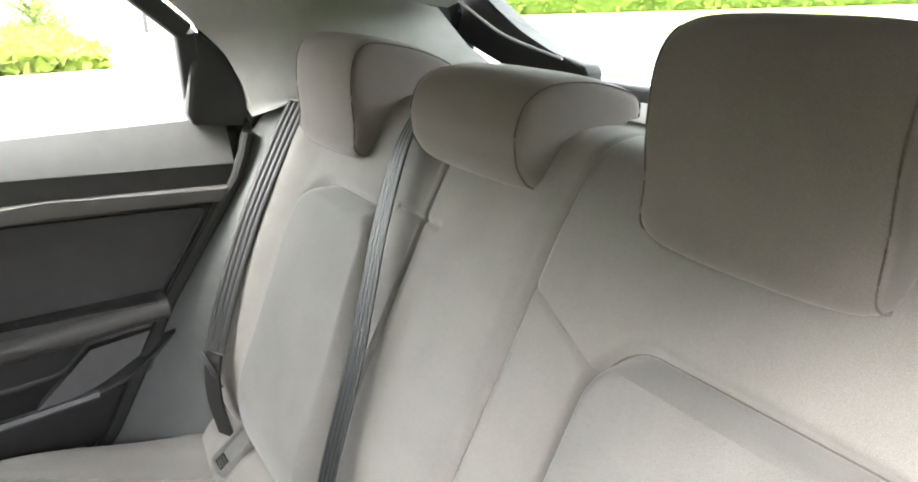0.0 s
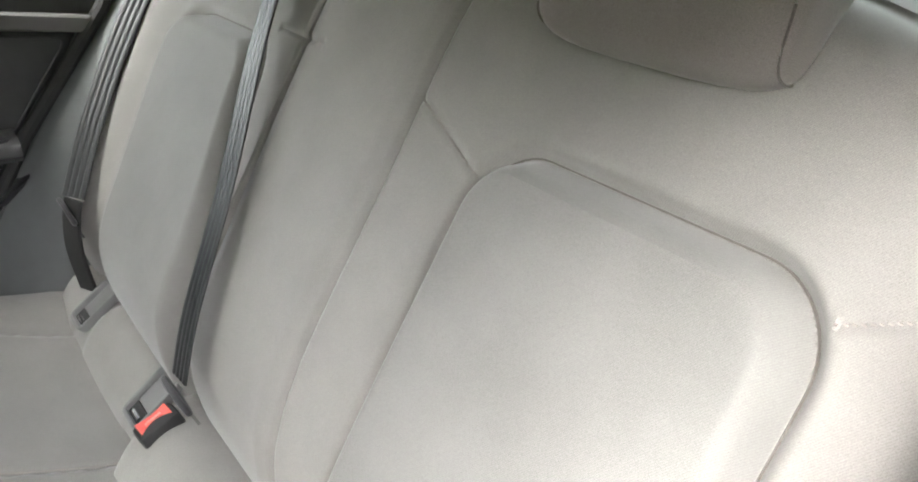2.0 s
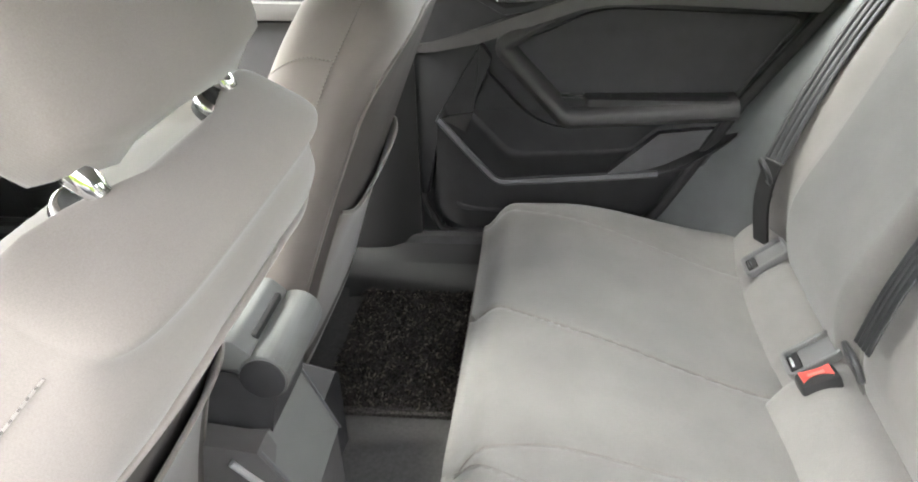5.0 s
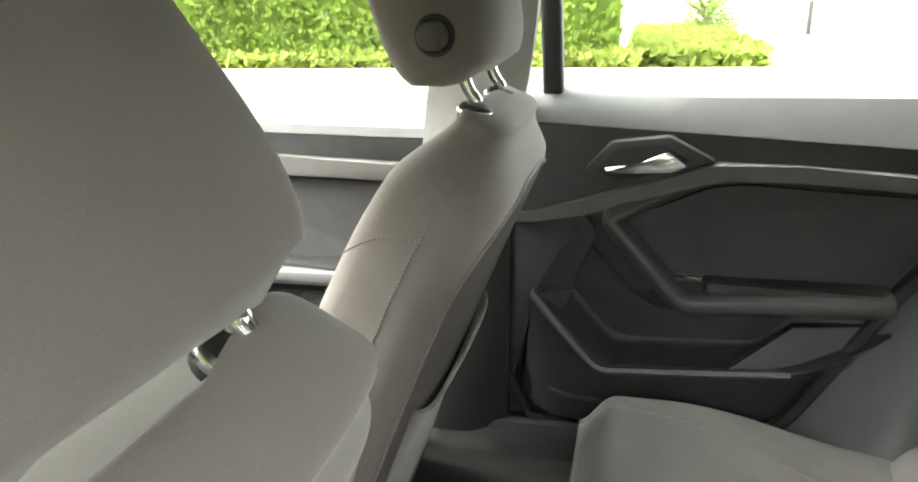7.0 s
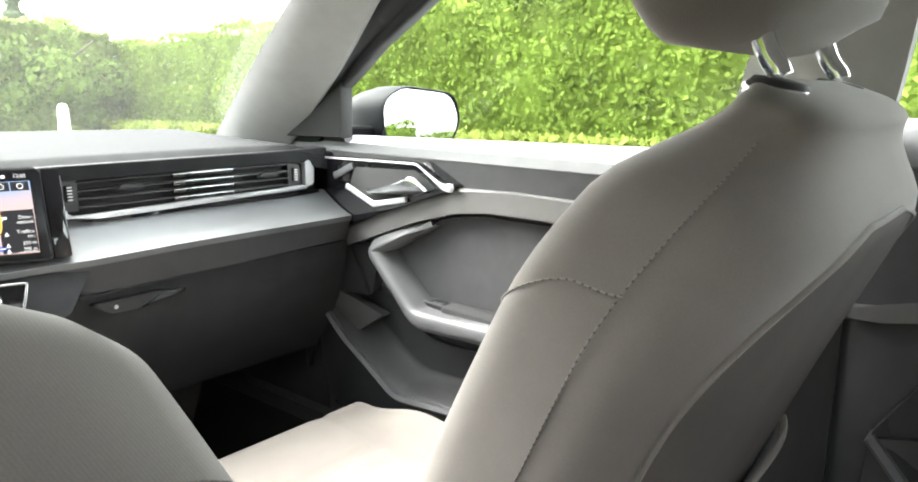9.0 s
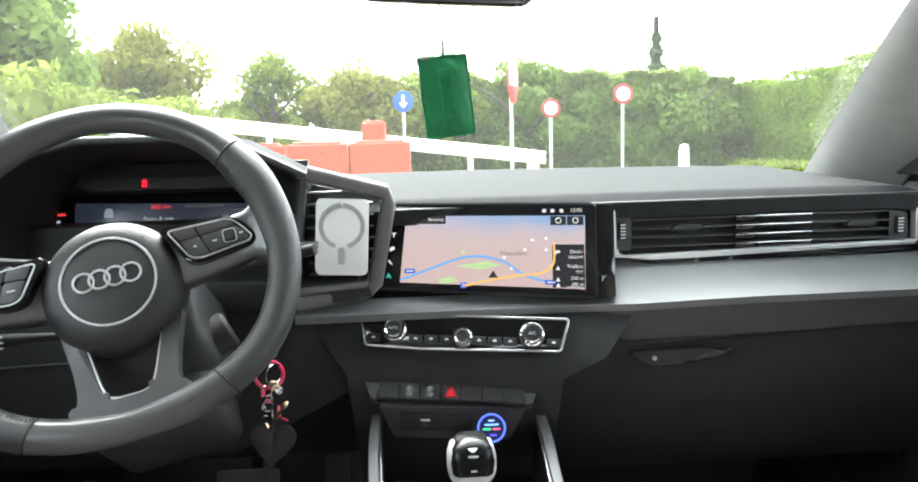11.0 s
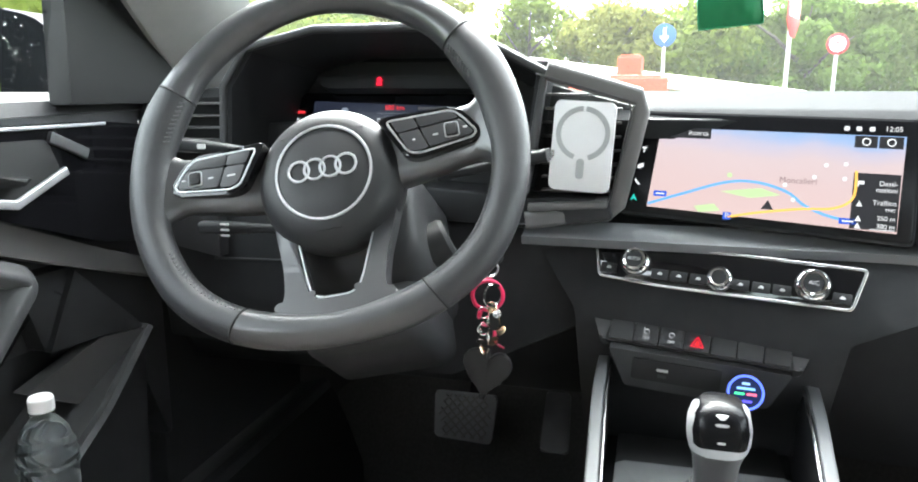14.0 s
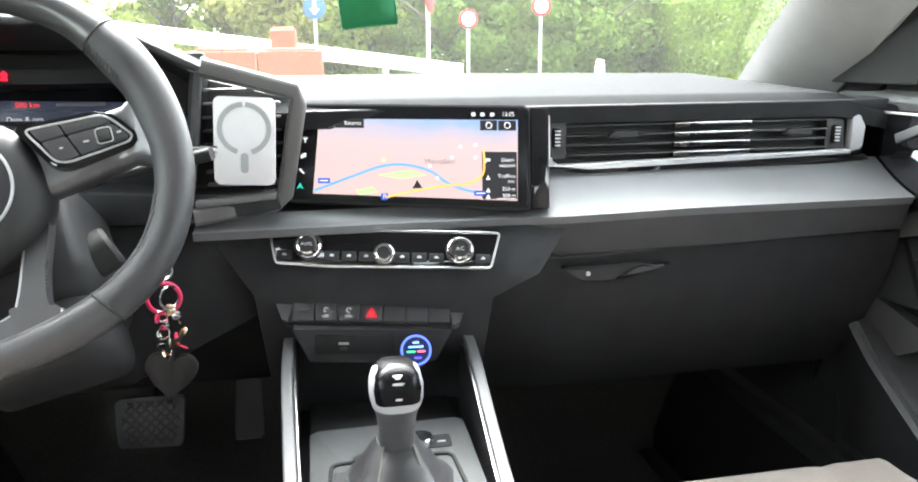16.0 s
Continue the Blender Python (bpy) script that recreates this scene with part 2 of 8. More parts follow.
def rounded(points, r, seg=4):
    """A polygon with its corners rounded by r."""
    out, n = [], len(points)
    for i in range(n):
        p, a, b = Vector(points[i]), Vector(points[i - 1]), Vector(points[(i + 1) % n])
        ra = min(r, (a - p).length * 0.45, (b - p).length * 0.45)
        s, e = p + (a - p).normalized() * ra, p + (b - p).normalized() * ra
        for k in range(seg + 1):
            t = k / seg
            q = s * (1 - t) ** 2 + p * 2 * t * (1 - t) + e * t * t
            out.append(tuple(q))
    return out


def spline(points, steps=8, closed=False):
    """A smooth line (Catmull-Rom) through points."""
    p = [Vector((*q, 0.0) if len(q) == 2 else q) for q in points]
    n, out = len(p), []
    for i in range(n if closed else n - 1):
        a, b, c, d = ((p[(i - 1) % n], p[i], p[(i + 1) % n], p[(i + 2) % n]) if closed
                      else (p[max(i - 1, 0)], p[i], p[i + 1], p[min(i + 2, n - 1)]))
        for k in range(steps):
            t = k / steps
            out.append(0.5 * (2 * b + (c - a) * t + (2 * a - 5 * b + 4 * c - d) * t * t + (3 * b - a - 3 * c + d) * t ** 3))
    return out if closed else out + [p[-1]]


def sweep(line, section, up=(0, 0, 1), closed=False, caps=True, bm=None, scale=None):
    """Draws a 2D section (side, up) along a line."""
    line = [Vector(q) for q in line]
    rings, n = [], len(line)
    for i, p in enumerate(line):
        a = line[(i - 1) % n] if closed or i else line[0]
        b = line[(i + 1) % n] if closed or i < n - 1 else line[-1]
        t = (b - a).normalized()
        side = t.cross(Vector(up)).normalized()
        top = side.cross(t)
        k = scale(i / (n - 1)) if scale else 1.0
        rings.append([p + side * x * k + top * y * k for x, y in section])
    return loft(rings, True, caps, bm, closed)


def circle(r, n=10):
    return [(r * math.cos(2 * math.pi * i / n), r * math.sin(2 * math.pi * i / n)) for i in range(n)]


def disc(r, low, high, n=32, bevel=0.0015, m=None, bm=None):
    return prism(circle(r, n), low, high, bevel, "y", m, 2, bm)


def lathe(profile, n=32, m=None, bm=None):
    """Turns a profile of (radius, height) about z."""
    bm = bm or mesh()
    since = len(bm.verts)
    loft([[(r * math.cos(2 * math.pi * i / n), r * math.sin(2 * math.pi * i / n), z) for i in range(n)] for r, z in profile], bm=bm)
    return move(bm, m, since) if m else bm


def sheet(f, us, vs, back=None, bm=None):
    """A surface p = f(u, v) over a grid; back: how far its rear skin lies behind, along a vector."""
    bm = bm or mesh()
    rows = [[bm.verts.new(f(u, v)) for u in us] for v in vs]
    for a, b in zip(rows, rows[1:]):
        for i in range(len(us) - 1):
            bm.faces.new((a[i], a[i + 1], b[i + 1], b[i]))
    if back:
        g = Vector(back)
        low = [[bm.verts.new(v.co + g) for v in row] for row in rows]
        for a, b in zip(low, low[1:]):
            for i in range(len(us) - 1):
                bm.faces.new((a[i + 1], a[i], b[i], b[i + 1]))
        rim = lambda r: r[0] + [q[-1] for q in r[1:]] + r[-1][-2::-1] + [q[0] for q in r[-2:0:-1]]  # noqa: E731
        a, b = rim(rows), rim(low)
        for i in range(len(a)):
            j = (i + 1) % len(a)
            bm.faces.new((a[j], a[i], b[i], b[j]))
    return bm


def span(a, b, n):
    return [a + (b - a) * i / n for i in range(n + 1)]


def step(a, b, x):
    t = min(1, max(0, (x - a) / (b - a)))
    return t * t * (3 - 2 * t)


def boxdist(x, y, cx, cy, hx, hy, r):
    """Signed distance to a rounded rectangle."""
    dx, dy = abs(x - cx) - hx + r, abs(y - cy) - hy + r
    return math.hypot(max(dx, 0), max(dy, 0)) + min(max(dx, dy), 0) - r


def groove(d, w=0.004, depth=0.004):
    return -depth * math.exp(-(d / w) ** 2)


def mirrored(bm):
    bmesh.ops.scale(bm, vec=(-1, 1, 1), verts=bm.verts)
    bmesh.ops.reverse_faces(bm, faces=bm.faces)
    return bm


# ---- cabin shell ----
def floor_at(x, y):
    base = 0.26 + 0.10 * step(-0.55, -0.8, y) + 0.34 * step(0.34, 0.6, y)
    tunnel = (0.12 - 0.09 * step(-0.78, -0.86, y)) * (1 - step(0.10, 0.17, abs(x)))
    return (x, y, base + tunnel)


floor_ob = solid("floor", sheet(floor_at, span(-0.78, 0.78, 60), span(-1.75, 0.62, 60), (0, 0, -0.04)), CARPET,
                 "dark charcoal carpeted car floor with a raised tunnel", "floor", "structure")

for sx, word in ((1, "passenger"), (-1, "driver")):
    sill = thing("door_sill", f"dark grey ribbed plastic {word} side door sill trim", "sill", kind="structure")
    for name, mat, sec in (("sill_cap", GREY, [(0.690, 0.410), (0.694, 0.425), (0.705, 0.43), (0.84, 0.40), (0.84, 0.18), (0.70, 0.2)]),
                           ("sill_side", RUBBER, [(0.54, 0.24), (0.545, 0.362), (0.58, 0.364), (0.665, 0.372), (0.689, 0.408), (0.70, 0.25)])):
        part(name, loft([[(sx * x, y, z - (0.10 * step(-0.80, -0.55, y) if name == "sill_side" and x < 0.66 else 0)) for x, z in sec] for y in (-1.5, -1.2, -0.80, -0.55, 0.0, 0.5)]), mat, sill)

# mats
def tufts(cx, cy, w, d, z, count, seed):
    """Short bent fibres that stand on a mat."""
    rng = random.Random(seed)
    verts, faces = [], []
    for _ in range(count):
        x, y = cx + (rng.random() - 0.5) * w, cy + (rng.random() - 0.5) * d
        a, tall, out = rng.random() * 6.283, rng.uniform(0.004, 0.010), rng.uniform(0.002, 0.008)
        dx, dy, r = math.cos(a), math.sin(a), rng.uniform(0.0007, 0.0014)
        n = len(verts)
        verts += [(x - dy * r, y + dx * r, z), (x + dy * r, y - dx * r, z), (x + dx * out * 0.6, y + dy * out * 0.6, z + tall), (x + dx * out * 1.5, y + dy * out * 1.5, z + tall * 0.8)]
        faces += [(n, n + 1, n + 2), (n + 1, n + 3, n + 2)]
    me = bpy.data.meshes.new("tuft")
    me.from_pydata(verts, [], faces)
    me.materials.append(FIBRE)
    return me


def mat_tile(cx, cy, w, d, z, name, label, fibres=0):
    def f(x, y):
        e = boxdist(x, y, cx, cy, w / 2, d / 2, 0.05)
        return (x, y, z + 0.010 * step(0.0, -0.012, e) + 0.002 * noise.noise(Vector((x * 90, y * 90, 1))))
    bm = sheet(f, span(cx - w / 2 - 0.002, cx + w / 2 + 0.002, 70), span(cy - d / 2 - 0.002, cy + d / 2 + 0.002, 50), (0, 0, -0.006))
    rim = [(*p, z + 0.004) for p in rounded([(cx - w / 2, cy - d / 2), (cx + w / 2, cy - d / 2), (cx + w / 2, cy + d / 2), (cx - w / 2, cy + d / 2)], 0.05)]
    t = thing(name, label, "floor mat")
    part("carpet_top", bm, MATTUFT, t)
    part("binding", sweep(rim, circle(0.005, 6), closed=True), MATTUFT, t, "dark cloth edge binding")
    if fibres:
        ob = new("tuft", tufts(cx, cy, w - 0.004, d - 0.004, z + 0.009, fibres, 5))
        ob.parent = t
        tagged(ob, "speckled dark carpet fibres", kind="stuff")
    return t


FIBRE = material("mat_fibre", (0.040, 0.036, 0.033), 0.9, vary=0.1, bump=0, spec=0.2)
nt = FIBRE.node_tree
geo, speck = nt.nodes.new("ShaderNodeNewGeometry"), nt.nodes.new("ShaderNodeValToRGB")
speck.color_ramp.elements[0].color, speck.color_ramp.elements[1].color = (0.012, 0.010, 0.009, 1), (0.16, 0.14, 0.12, 1)
mid_stop = speck.color_ramp.elements.new(0.82)
mid_stop.color = (0.045, 0.038, 0.034, 1)
nt.links.new(geo.outputs["Random Per Island"], speck.inputs[0])
nt.links.new(speck.outputs[0], nt.nodes["Principled BSDF"].inputs["Base Color"])
mat_tile(0.372, -0.955, 0.345, 0.25, 0.366, "floor_mat", "speckled charcoal tufted rear floor mat", 9000)
mat_tile(-0.36, -0.94, 0.42, 0.25, 0.368, "floor_mat", "speckled charcoal tufted rear floor mat")
mat_tile(-0.36, -0.12, 0.40, 0.5, 0.268, "floor_mat", "dark front floor mat below the pedals")
mat_tile(0.36, -0.12, 0.40, 0.5, 0.268, "floor_mat", "dark front passenger floor mat")

# roof skin and headliner
def roof_at(dz):
    def f(x, y):
        return (x, y, 1.355 + dz - 0.10 * (abs(x) / 0.62) ** 3 * 0.6 - 0.22 * max(0, -0.05 - 0.2 + y + 0.30) ** 1.3 - 0.10 * step(-1.6, -2.25, y))
    return f


solid("ceiling", sheet(roof_at(0), span(-0.60, 0.60, 30), span(-2.1, -0.24, 40), (0, 0, 0.02)), HEADLINER, "light grey woven headliner", "headliner", "structure")
solid("roof", sheet(roof_at(0.045), span(-0.64, 0.64, 30), span(-2.16, -0.2, 40), (0, 0, 0.01)), PAINT, "dark metallic car roof skin", "roof", "structure")

# pillars: skins between two edge lines, with a rounded face
def pillar(name, a, b, label, mat=PILLAR, bulge=0.02, sx=1, thick=0.03):
    a, b = spline(a, 8), spline(b, 8)
    def f(u, v):
        i = min(int(v * (len(a) - 1)), len(a) - 2)
        t = v * (len(a) - 1) - i
        p, q = a[i].lerp(a[i + 1], t), b[i].lerp(b[i + 1], t)
        r = p.lerp(q, u)
        r.x -= bulge * math.sin(math.pi * u)
        return (r.x * sx, r.y, r.z)
    return solid(name, sheet(f, span(0, 1, 10), span(0, 1, 30), (thick * sx, 0, 0.01)), mat, label, "pillar trim", "structure")


for sx in (1, -1):
    pillar("pillar_front", [(0.665, 0.30, 0.99), (0.60, 0.03, 1.15), (0.545, -0.22, 1.285), (0.50, -0.40, 1.335)],
           [(0.735, 0.135, 0.975), (0.690, -0.08, 1.12), (0.625, -0.30, 1.268), (0.585, -0.45, 1.325)],
           "light grey grained windscreen pillar trim", sx=sx)
    pillar("door_frame", [(0.741, 0.140, 0.978), (0.700, -0.075, 1.12), (0.636, -0.295, 1.270), (0.59, -0.45, 1.325)],
           [(0.748, -0.03, 0.985), (0.738, -0.035, 1.09), (0.660, -0.355, 1.263), (0.612, -0.50, 1.315)],
           "black rubber door frame behind the windscreen pillar", BLACK, 0.004, sx, 0.02)
    pillar("pillar_centre", [(0.685, -0.78, 0.93), (0.68, -0.80, 1.06), (0.64, -0.85, 1.2), (0.58, -0.87, 1.32)],
           [(0.69, -0.93, 0.93), (0.685, -0.965, 1.06), (0.645, -0.99, 1.2), (0.585, -1.01, 1.32)],
           "light grey centre pillar trim with belt guide", sx=sx, bulge=0.012)
    # RUBBER instead of BLACK: the front seat's shade is put into the trim's colour
    pillar("pillar_foot", [(0.685, -0.74, 0.40), (0.69, -0.76, 0.65), (0.69, -0.78, 0.925)],
           [(0.70, -0.925, 0.40), (0.70, -0.93, 0.65), (0.70, -0.935, 0.925)],
           "plastic lower centre pillar trim, darkened for the front seat's shade", RUBBER, 0.012, sx)
    pillar("pillar_rear", [(0.690, -1.740, 1.038), (0.688, -1.738, 1.062), (0.682, -1.730, 1.092), (0.675, -1.703, 1.147), (0.665, -1.660, 1.195), (0.645, -1.605, 1.248), (0.60, -1.5, 1.32)],
           [(0.650, -1.83, 1.085), (0.570, -1.98, 1.095), (0.455, -2.09, 1.118), (0.535, -2.105, 1.148), (0.605, -2.11, 1.184), (0.660, -2.10, 1.228), (0.63, -2.0, 1.30)],
           "light grey rear quarter pillar trim", sx=sx, bulge=0.03)
    pillar("quarter_seal", [(0.716, -1.745, 1.005), (0.700, -1.765, 1.035), (0.665, -1.80, 1.052), (0.595, -1.83, 1.062)],
           [(0.706, -1.735, 1.034), (0.700, -1.772, 1.068), (0.668, -1.815, 1.092), (0.600, -1.865, 1.108)], "black curved seal below the rear pillar trim", RUBBER, 0.006, sx)
    # roof rail over the doors
    pillar("roof_rail", [(0.50, -0.40, 1.335), (0.57, -0.9, 1.345), (0.57, -1.3, 1.345), (0.585, -1.5, 1.335)],
           [(0.62, -0.40, 1.30), (0.665, -0.9, 1.30), (0.665, -1.3, 1.295), (0.65, -1.6, 1.27)],
           "light grey roof edge trim", sx=sx, bulge=0.01)
    # wheel-arch trim between rear door and seat
    pillar("quarter_trim", [(0.715, -1.34, 0.36), (0.715, -1.426, 0.502), (0.715, -1.558, 0.73), (0.715, -1.630, 0.83), (0.715, -1.701, 0.93), (0.714, -1.738, 1.005), (0.700, -1.762, 1.035), (0.665, -1.797, 1.055)],
           [(0.60, -1.55, 0.36), (0.60, -1.60, 0.502), (0.60, -1.66, 0.70), (0.60, -1.70, 0.79), (0.60, -1.775, 0.92), (0.60, -1.81, 0.99), (0.60, -1.83, 1.03), (0.59, -1.845, 1.06)],
           "grey moulded wheel arch side trim", QUARTER, 0.012, sx)
    pillar("quarter_shell", [(0.80, -1.5, 0.3), (0.80, -1.58, 0.6), (0.79, -1.68, 0.9), (0.74, -1.72, 1.05)],
           [(0.80, -2.3, 0.3), (0.80, -2.3, 0.6), (0.78, -2.3, 0.9), (0.70, -2.28, 1.05)], "dark metallic rear body side", PAINT, 0, sx)
    pillar("quarter_top", [(0.745, -1.67, 1.03), (0.72, -1.67, 1.19), (0.64, -1.55, 1.31)],
           [(0.70, -2.25, 1.06), (0.66, -2.18, 1.18), (0.60, -2.1, 1.30)], "dark metallic rear quarter panel", PAINT, 0, sx)

# luggage cover, tailgate and rear window
solid("parcel_shelf", box((1.16, 0.34, 0.02), 0.006, (0, -2.05, 1.015)), GREY, "grey felt luggage cover behind the seats", "parcel shelf", "structure")
solid("tailgate", prism([(-0.78, 0.3), (0.78, 0.3), (0.72, 1.09), (-0.72, 1.09)], -2.36, -2.28, 0.01, "y"), PAINT, "dark painted tailgate below the rear window", "tailgate", "structure")
win = thing("window_rear", "clear rear window with black surround", "window", kind="structure")
a = [(-0.60, 1.10), (0.60, 1.10), (0.50, 1.33), (-0.50, 1.33)]
tilt = Matrix.Translation((0, -2.25, 1.10)) @ Matrix.Rotation(radians(-38), 4, "X") @ Matrix.Translation((0, 0, -1.10))
ob = part("pane", prism(a, -0.002, 0.002, 0, "y", tilt), SIDEGLASS, win)
ob.visible_shadow = False
for p, q in (((-0.64, 1.075), (0.64, 1.075)), ((-0.52, 1.335), (0.52, 1.335))):
    part("window_surround", sweep([tilt @ Vector((p[0], 0.012, p[1])), tilt @ Vector((q[0], 0.012, q[1]))], rrect(0.045, 0.03, 0.01), (0, 1, 0)), BLACK, win)
for sx in (-1, 1):
    corner = [(0.90, 1.32), (0.80, 1.22), (0.71, 1.165), (0.51, 1.112), (0.28, 1.095), (0.28, 1.128), (0.37, 1.145), (0.46, 1.176), (0.56, 1.226), (0.66, 1.32)]
    part("window_surround", prism([(sx * x, z) for x, z in rounded(corner, 0.03, 3)], -2.20, -2.165, 0.006, "y"), BLACK, win, "black curved window corner")
cord = thing("tailgate_cord", "thin pale lifting cord of the luggage cover", "cord")
part("string", sweep(spline([(0.56, -2.09, 1.235), (0.53, -2.10, 1.215), (0.43, -2.11, 1.172), (0.29, -2.12, 1.143)], 8), circle(0.0025, 6)), PILLAR, cord)

for sx in (1, -1):
    solid("kick_panel", prism([(-0.02, 0.22), (0.72, 0.22), (0.72, 0.98), (0.02, 0.98)], *sorted((sx * 0.745, sx * 0.785)), 0.004), BLACK, "black footwell side trim", "side trim", "structure")
for sx in (1, -1):
    solid("shut_face", prism([(-0.86, 0.28), (-0.965, 0.28), (-0.965, 1.0), (-0.86, 1.0)], *sorted((sx * 0.735, sx * 0.79)), 0.004), BLACK, "black door shut face behind the centre pillar", "shut face", "structure")
    solid("quarter_filler", prism([(-1.60, 0.90), (-1.80, 0.90), (-1.80, 1.075), (-1.60, 1.04)], *sorted((sx * 0.752, sx * 0.785)), 0.004), BLACK, "black filler panel behind the rear door", "filler panel", "structure")
# windscreen and its scuttle
def screen_at(x, v):
    y0, z0 = 0.66 - 0.9 * x * x * 0.75, 1.005
    y1, z1 = -0.22 - 0.14 * x * x, 1.352 - 0.05 * x * x
    k = x * (1 - 0.16 * v)
    return (k, y0 + (y1 - y0) * v, z0 + (z1 - z0) * v + 0.02 * math.sin(math.pi * v))


ws = thing("windscreen", "clear laminated windscreen dotted with rain", "windscreen", kind="structure")
ob = part("pane", sheet(screen_at, span(-0.70, 0.70, 24), span(0, 1, 20)), SCREENGLASS, ws)
ob.visible_shadow = False
solid("roof_header", box((1.06, 0.10, 0.03), 0.01, (0, -0.27, 1.345)), HEADLINER, "light grey windscreen header trim", "header", "structure")
solid("bulkhead", sheet(lambda x, v: (x, 0.60 + 0.06 * v - 0.35 * x * x, 0.25 + 0.74 * v), span(-0.76, 0.76, 16), span(0, 1, 6), (0, 0.03, 0)), BLACK,
      "black insulated bulkhead behind the footwells", "bulkhead", "structure")
solid("bonnet", sheet(lambda x, y: (x, y, 0.985 - 0.10 * (y - 0.68) - 0.18 * max(0, y - 1.1) ** 2 - 0.06 * x * x), span(-0.74, 0.74, 16), span(0.68, 1.6, 16), (0, 0, -0.02)), PAINT,
      "dark metallic bonnet below the windscreen", "bonnet", "structure")


# ---- doors ----
def bent(corners, r):
    """A line with tight bends of radius r at its corners, evenly divided between them."""
    p = [Vector((a, b, 0)) for a, b in corners]
    out = [p[0]]
    for i in range(1, len(p) - 1):
        a, b = p[i] + (p[i - 1] - p[i]).normalized() * r, p[i] + (p[i + 1] - p[i]).normalized() * r
        out += [out[-1].lerp(a, k / 5) for k in range(1, 5)] + [a.lerp(p[i], k).lerp(p[i].lerp(b, k), k) for k in span(0, 1, 5)]
    return out + [out[-1].lerp(p[-1], k / 12) for k in range(1, 13)]


def armrest(X, bow):
    rings, n = [], len(bow)
    for i, p in enumerate(bow):
        a, b = bow[max(i - 1, 0)], bow[min(i + 1, n - 1)]
        d = (b - a).normalized()
        nrm = Vector((-d.y, d.x, 0))
        k = min(i / 20 * 0.45, 0.45) + max(0, i - 20) / 12 * 0.5
        wide = 0.034 + 0.012 * step(0.05, 0.3, k) + 0.018 * step(0.5, 0.62, k)
        deep = 0.035 + 0.030 * step(0.0, 0.2, k) + 0.018 * step(0.5, 0.65, k)
        rings.append([(X + 0.03 - deep / 2 + x, p.x + nrm.x * y, p.y + nrm.y * y) for x, y in rrect(deep, wide, 0.006)])
    return loft(rings)


LIP_REAR = [(-0.955, 0.705), (-1.03, 0.63), (-1.095, 0.565), (-1.13, 0.553), (-1.25, 0.560), (-1.40, 0.567)]


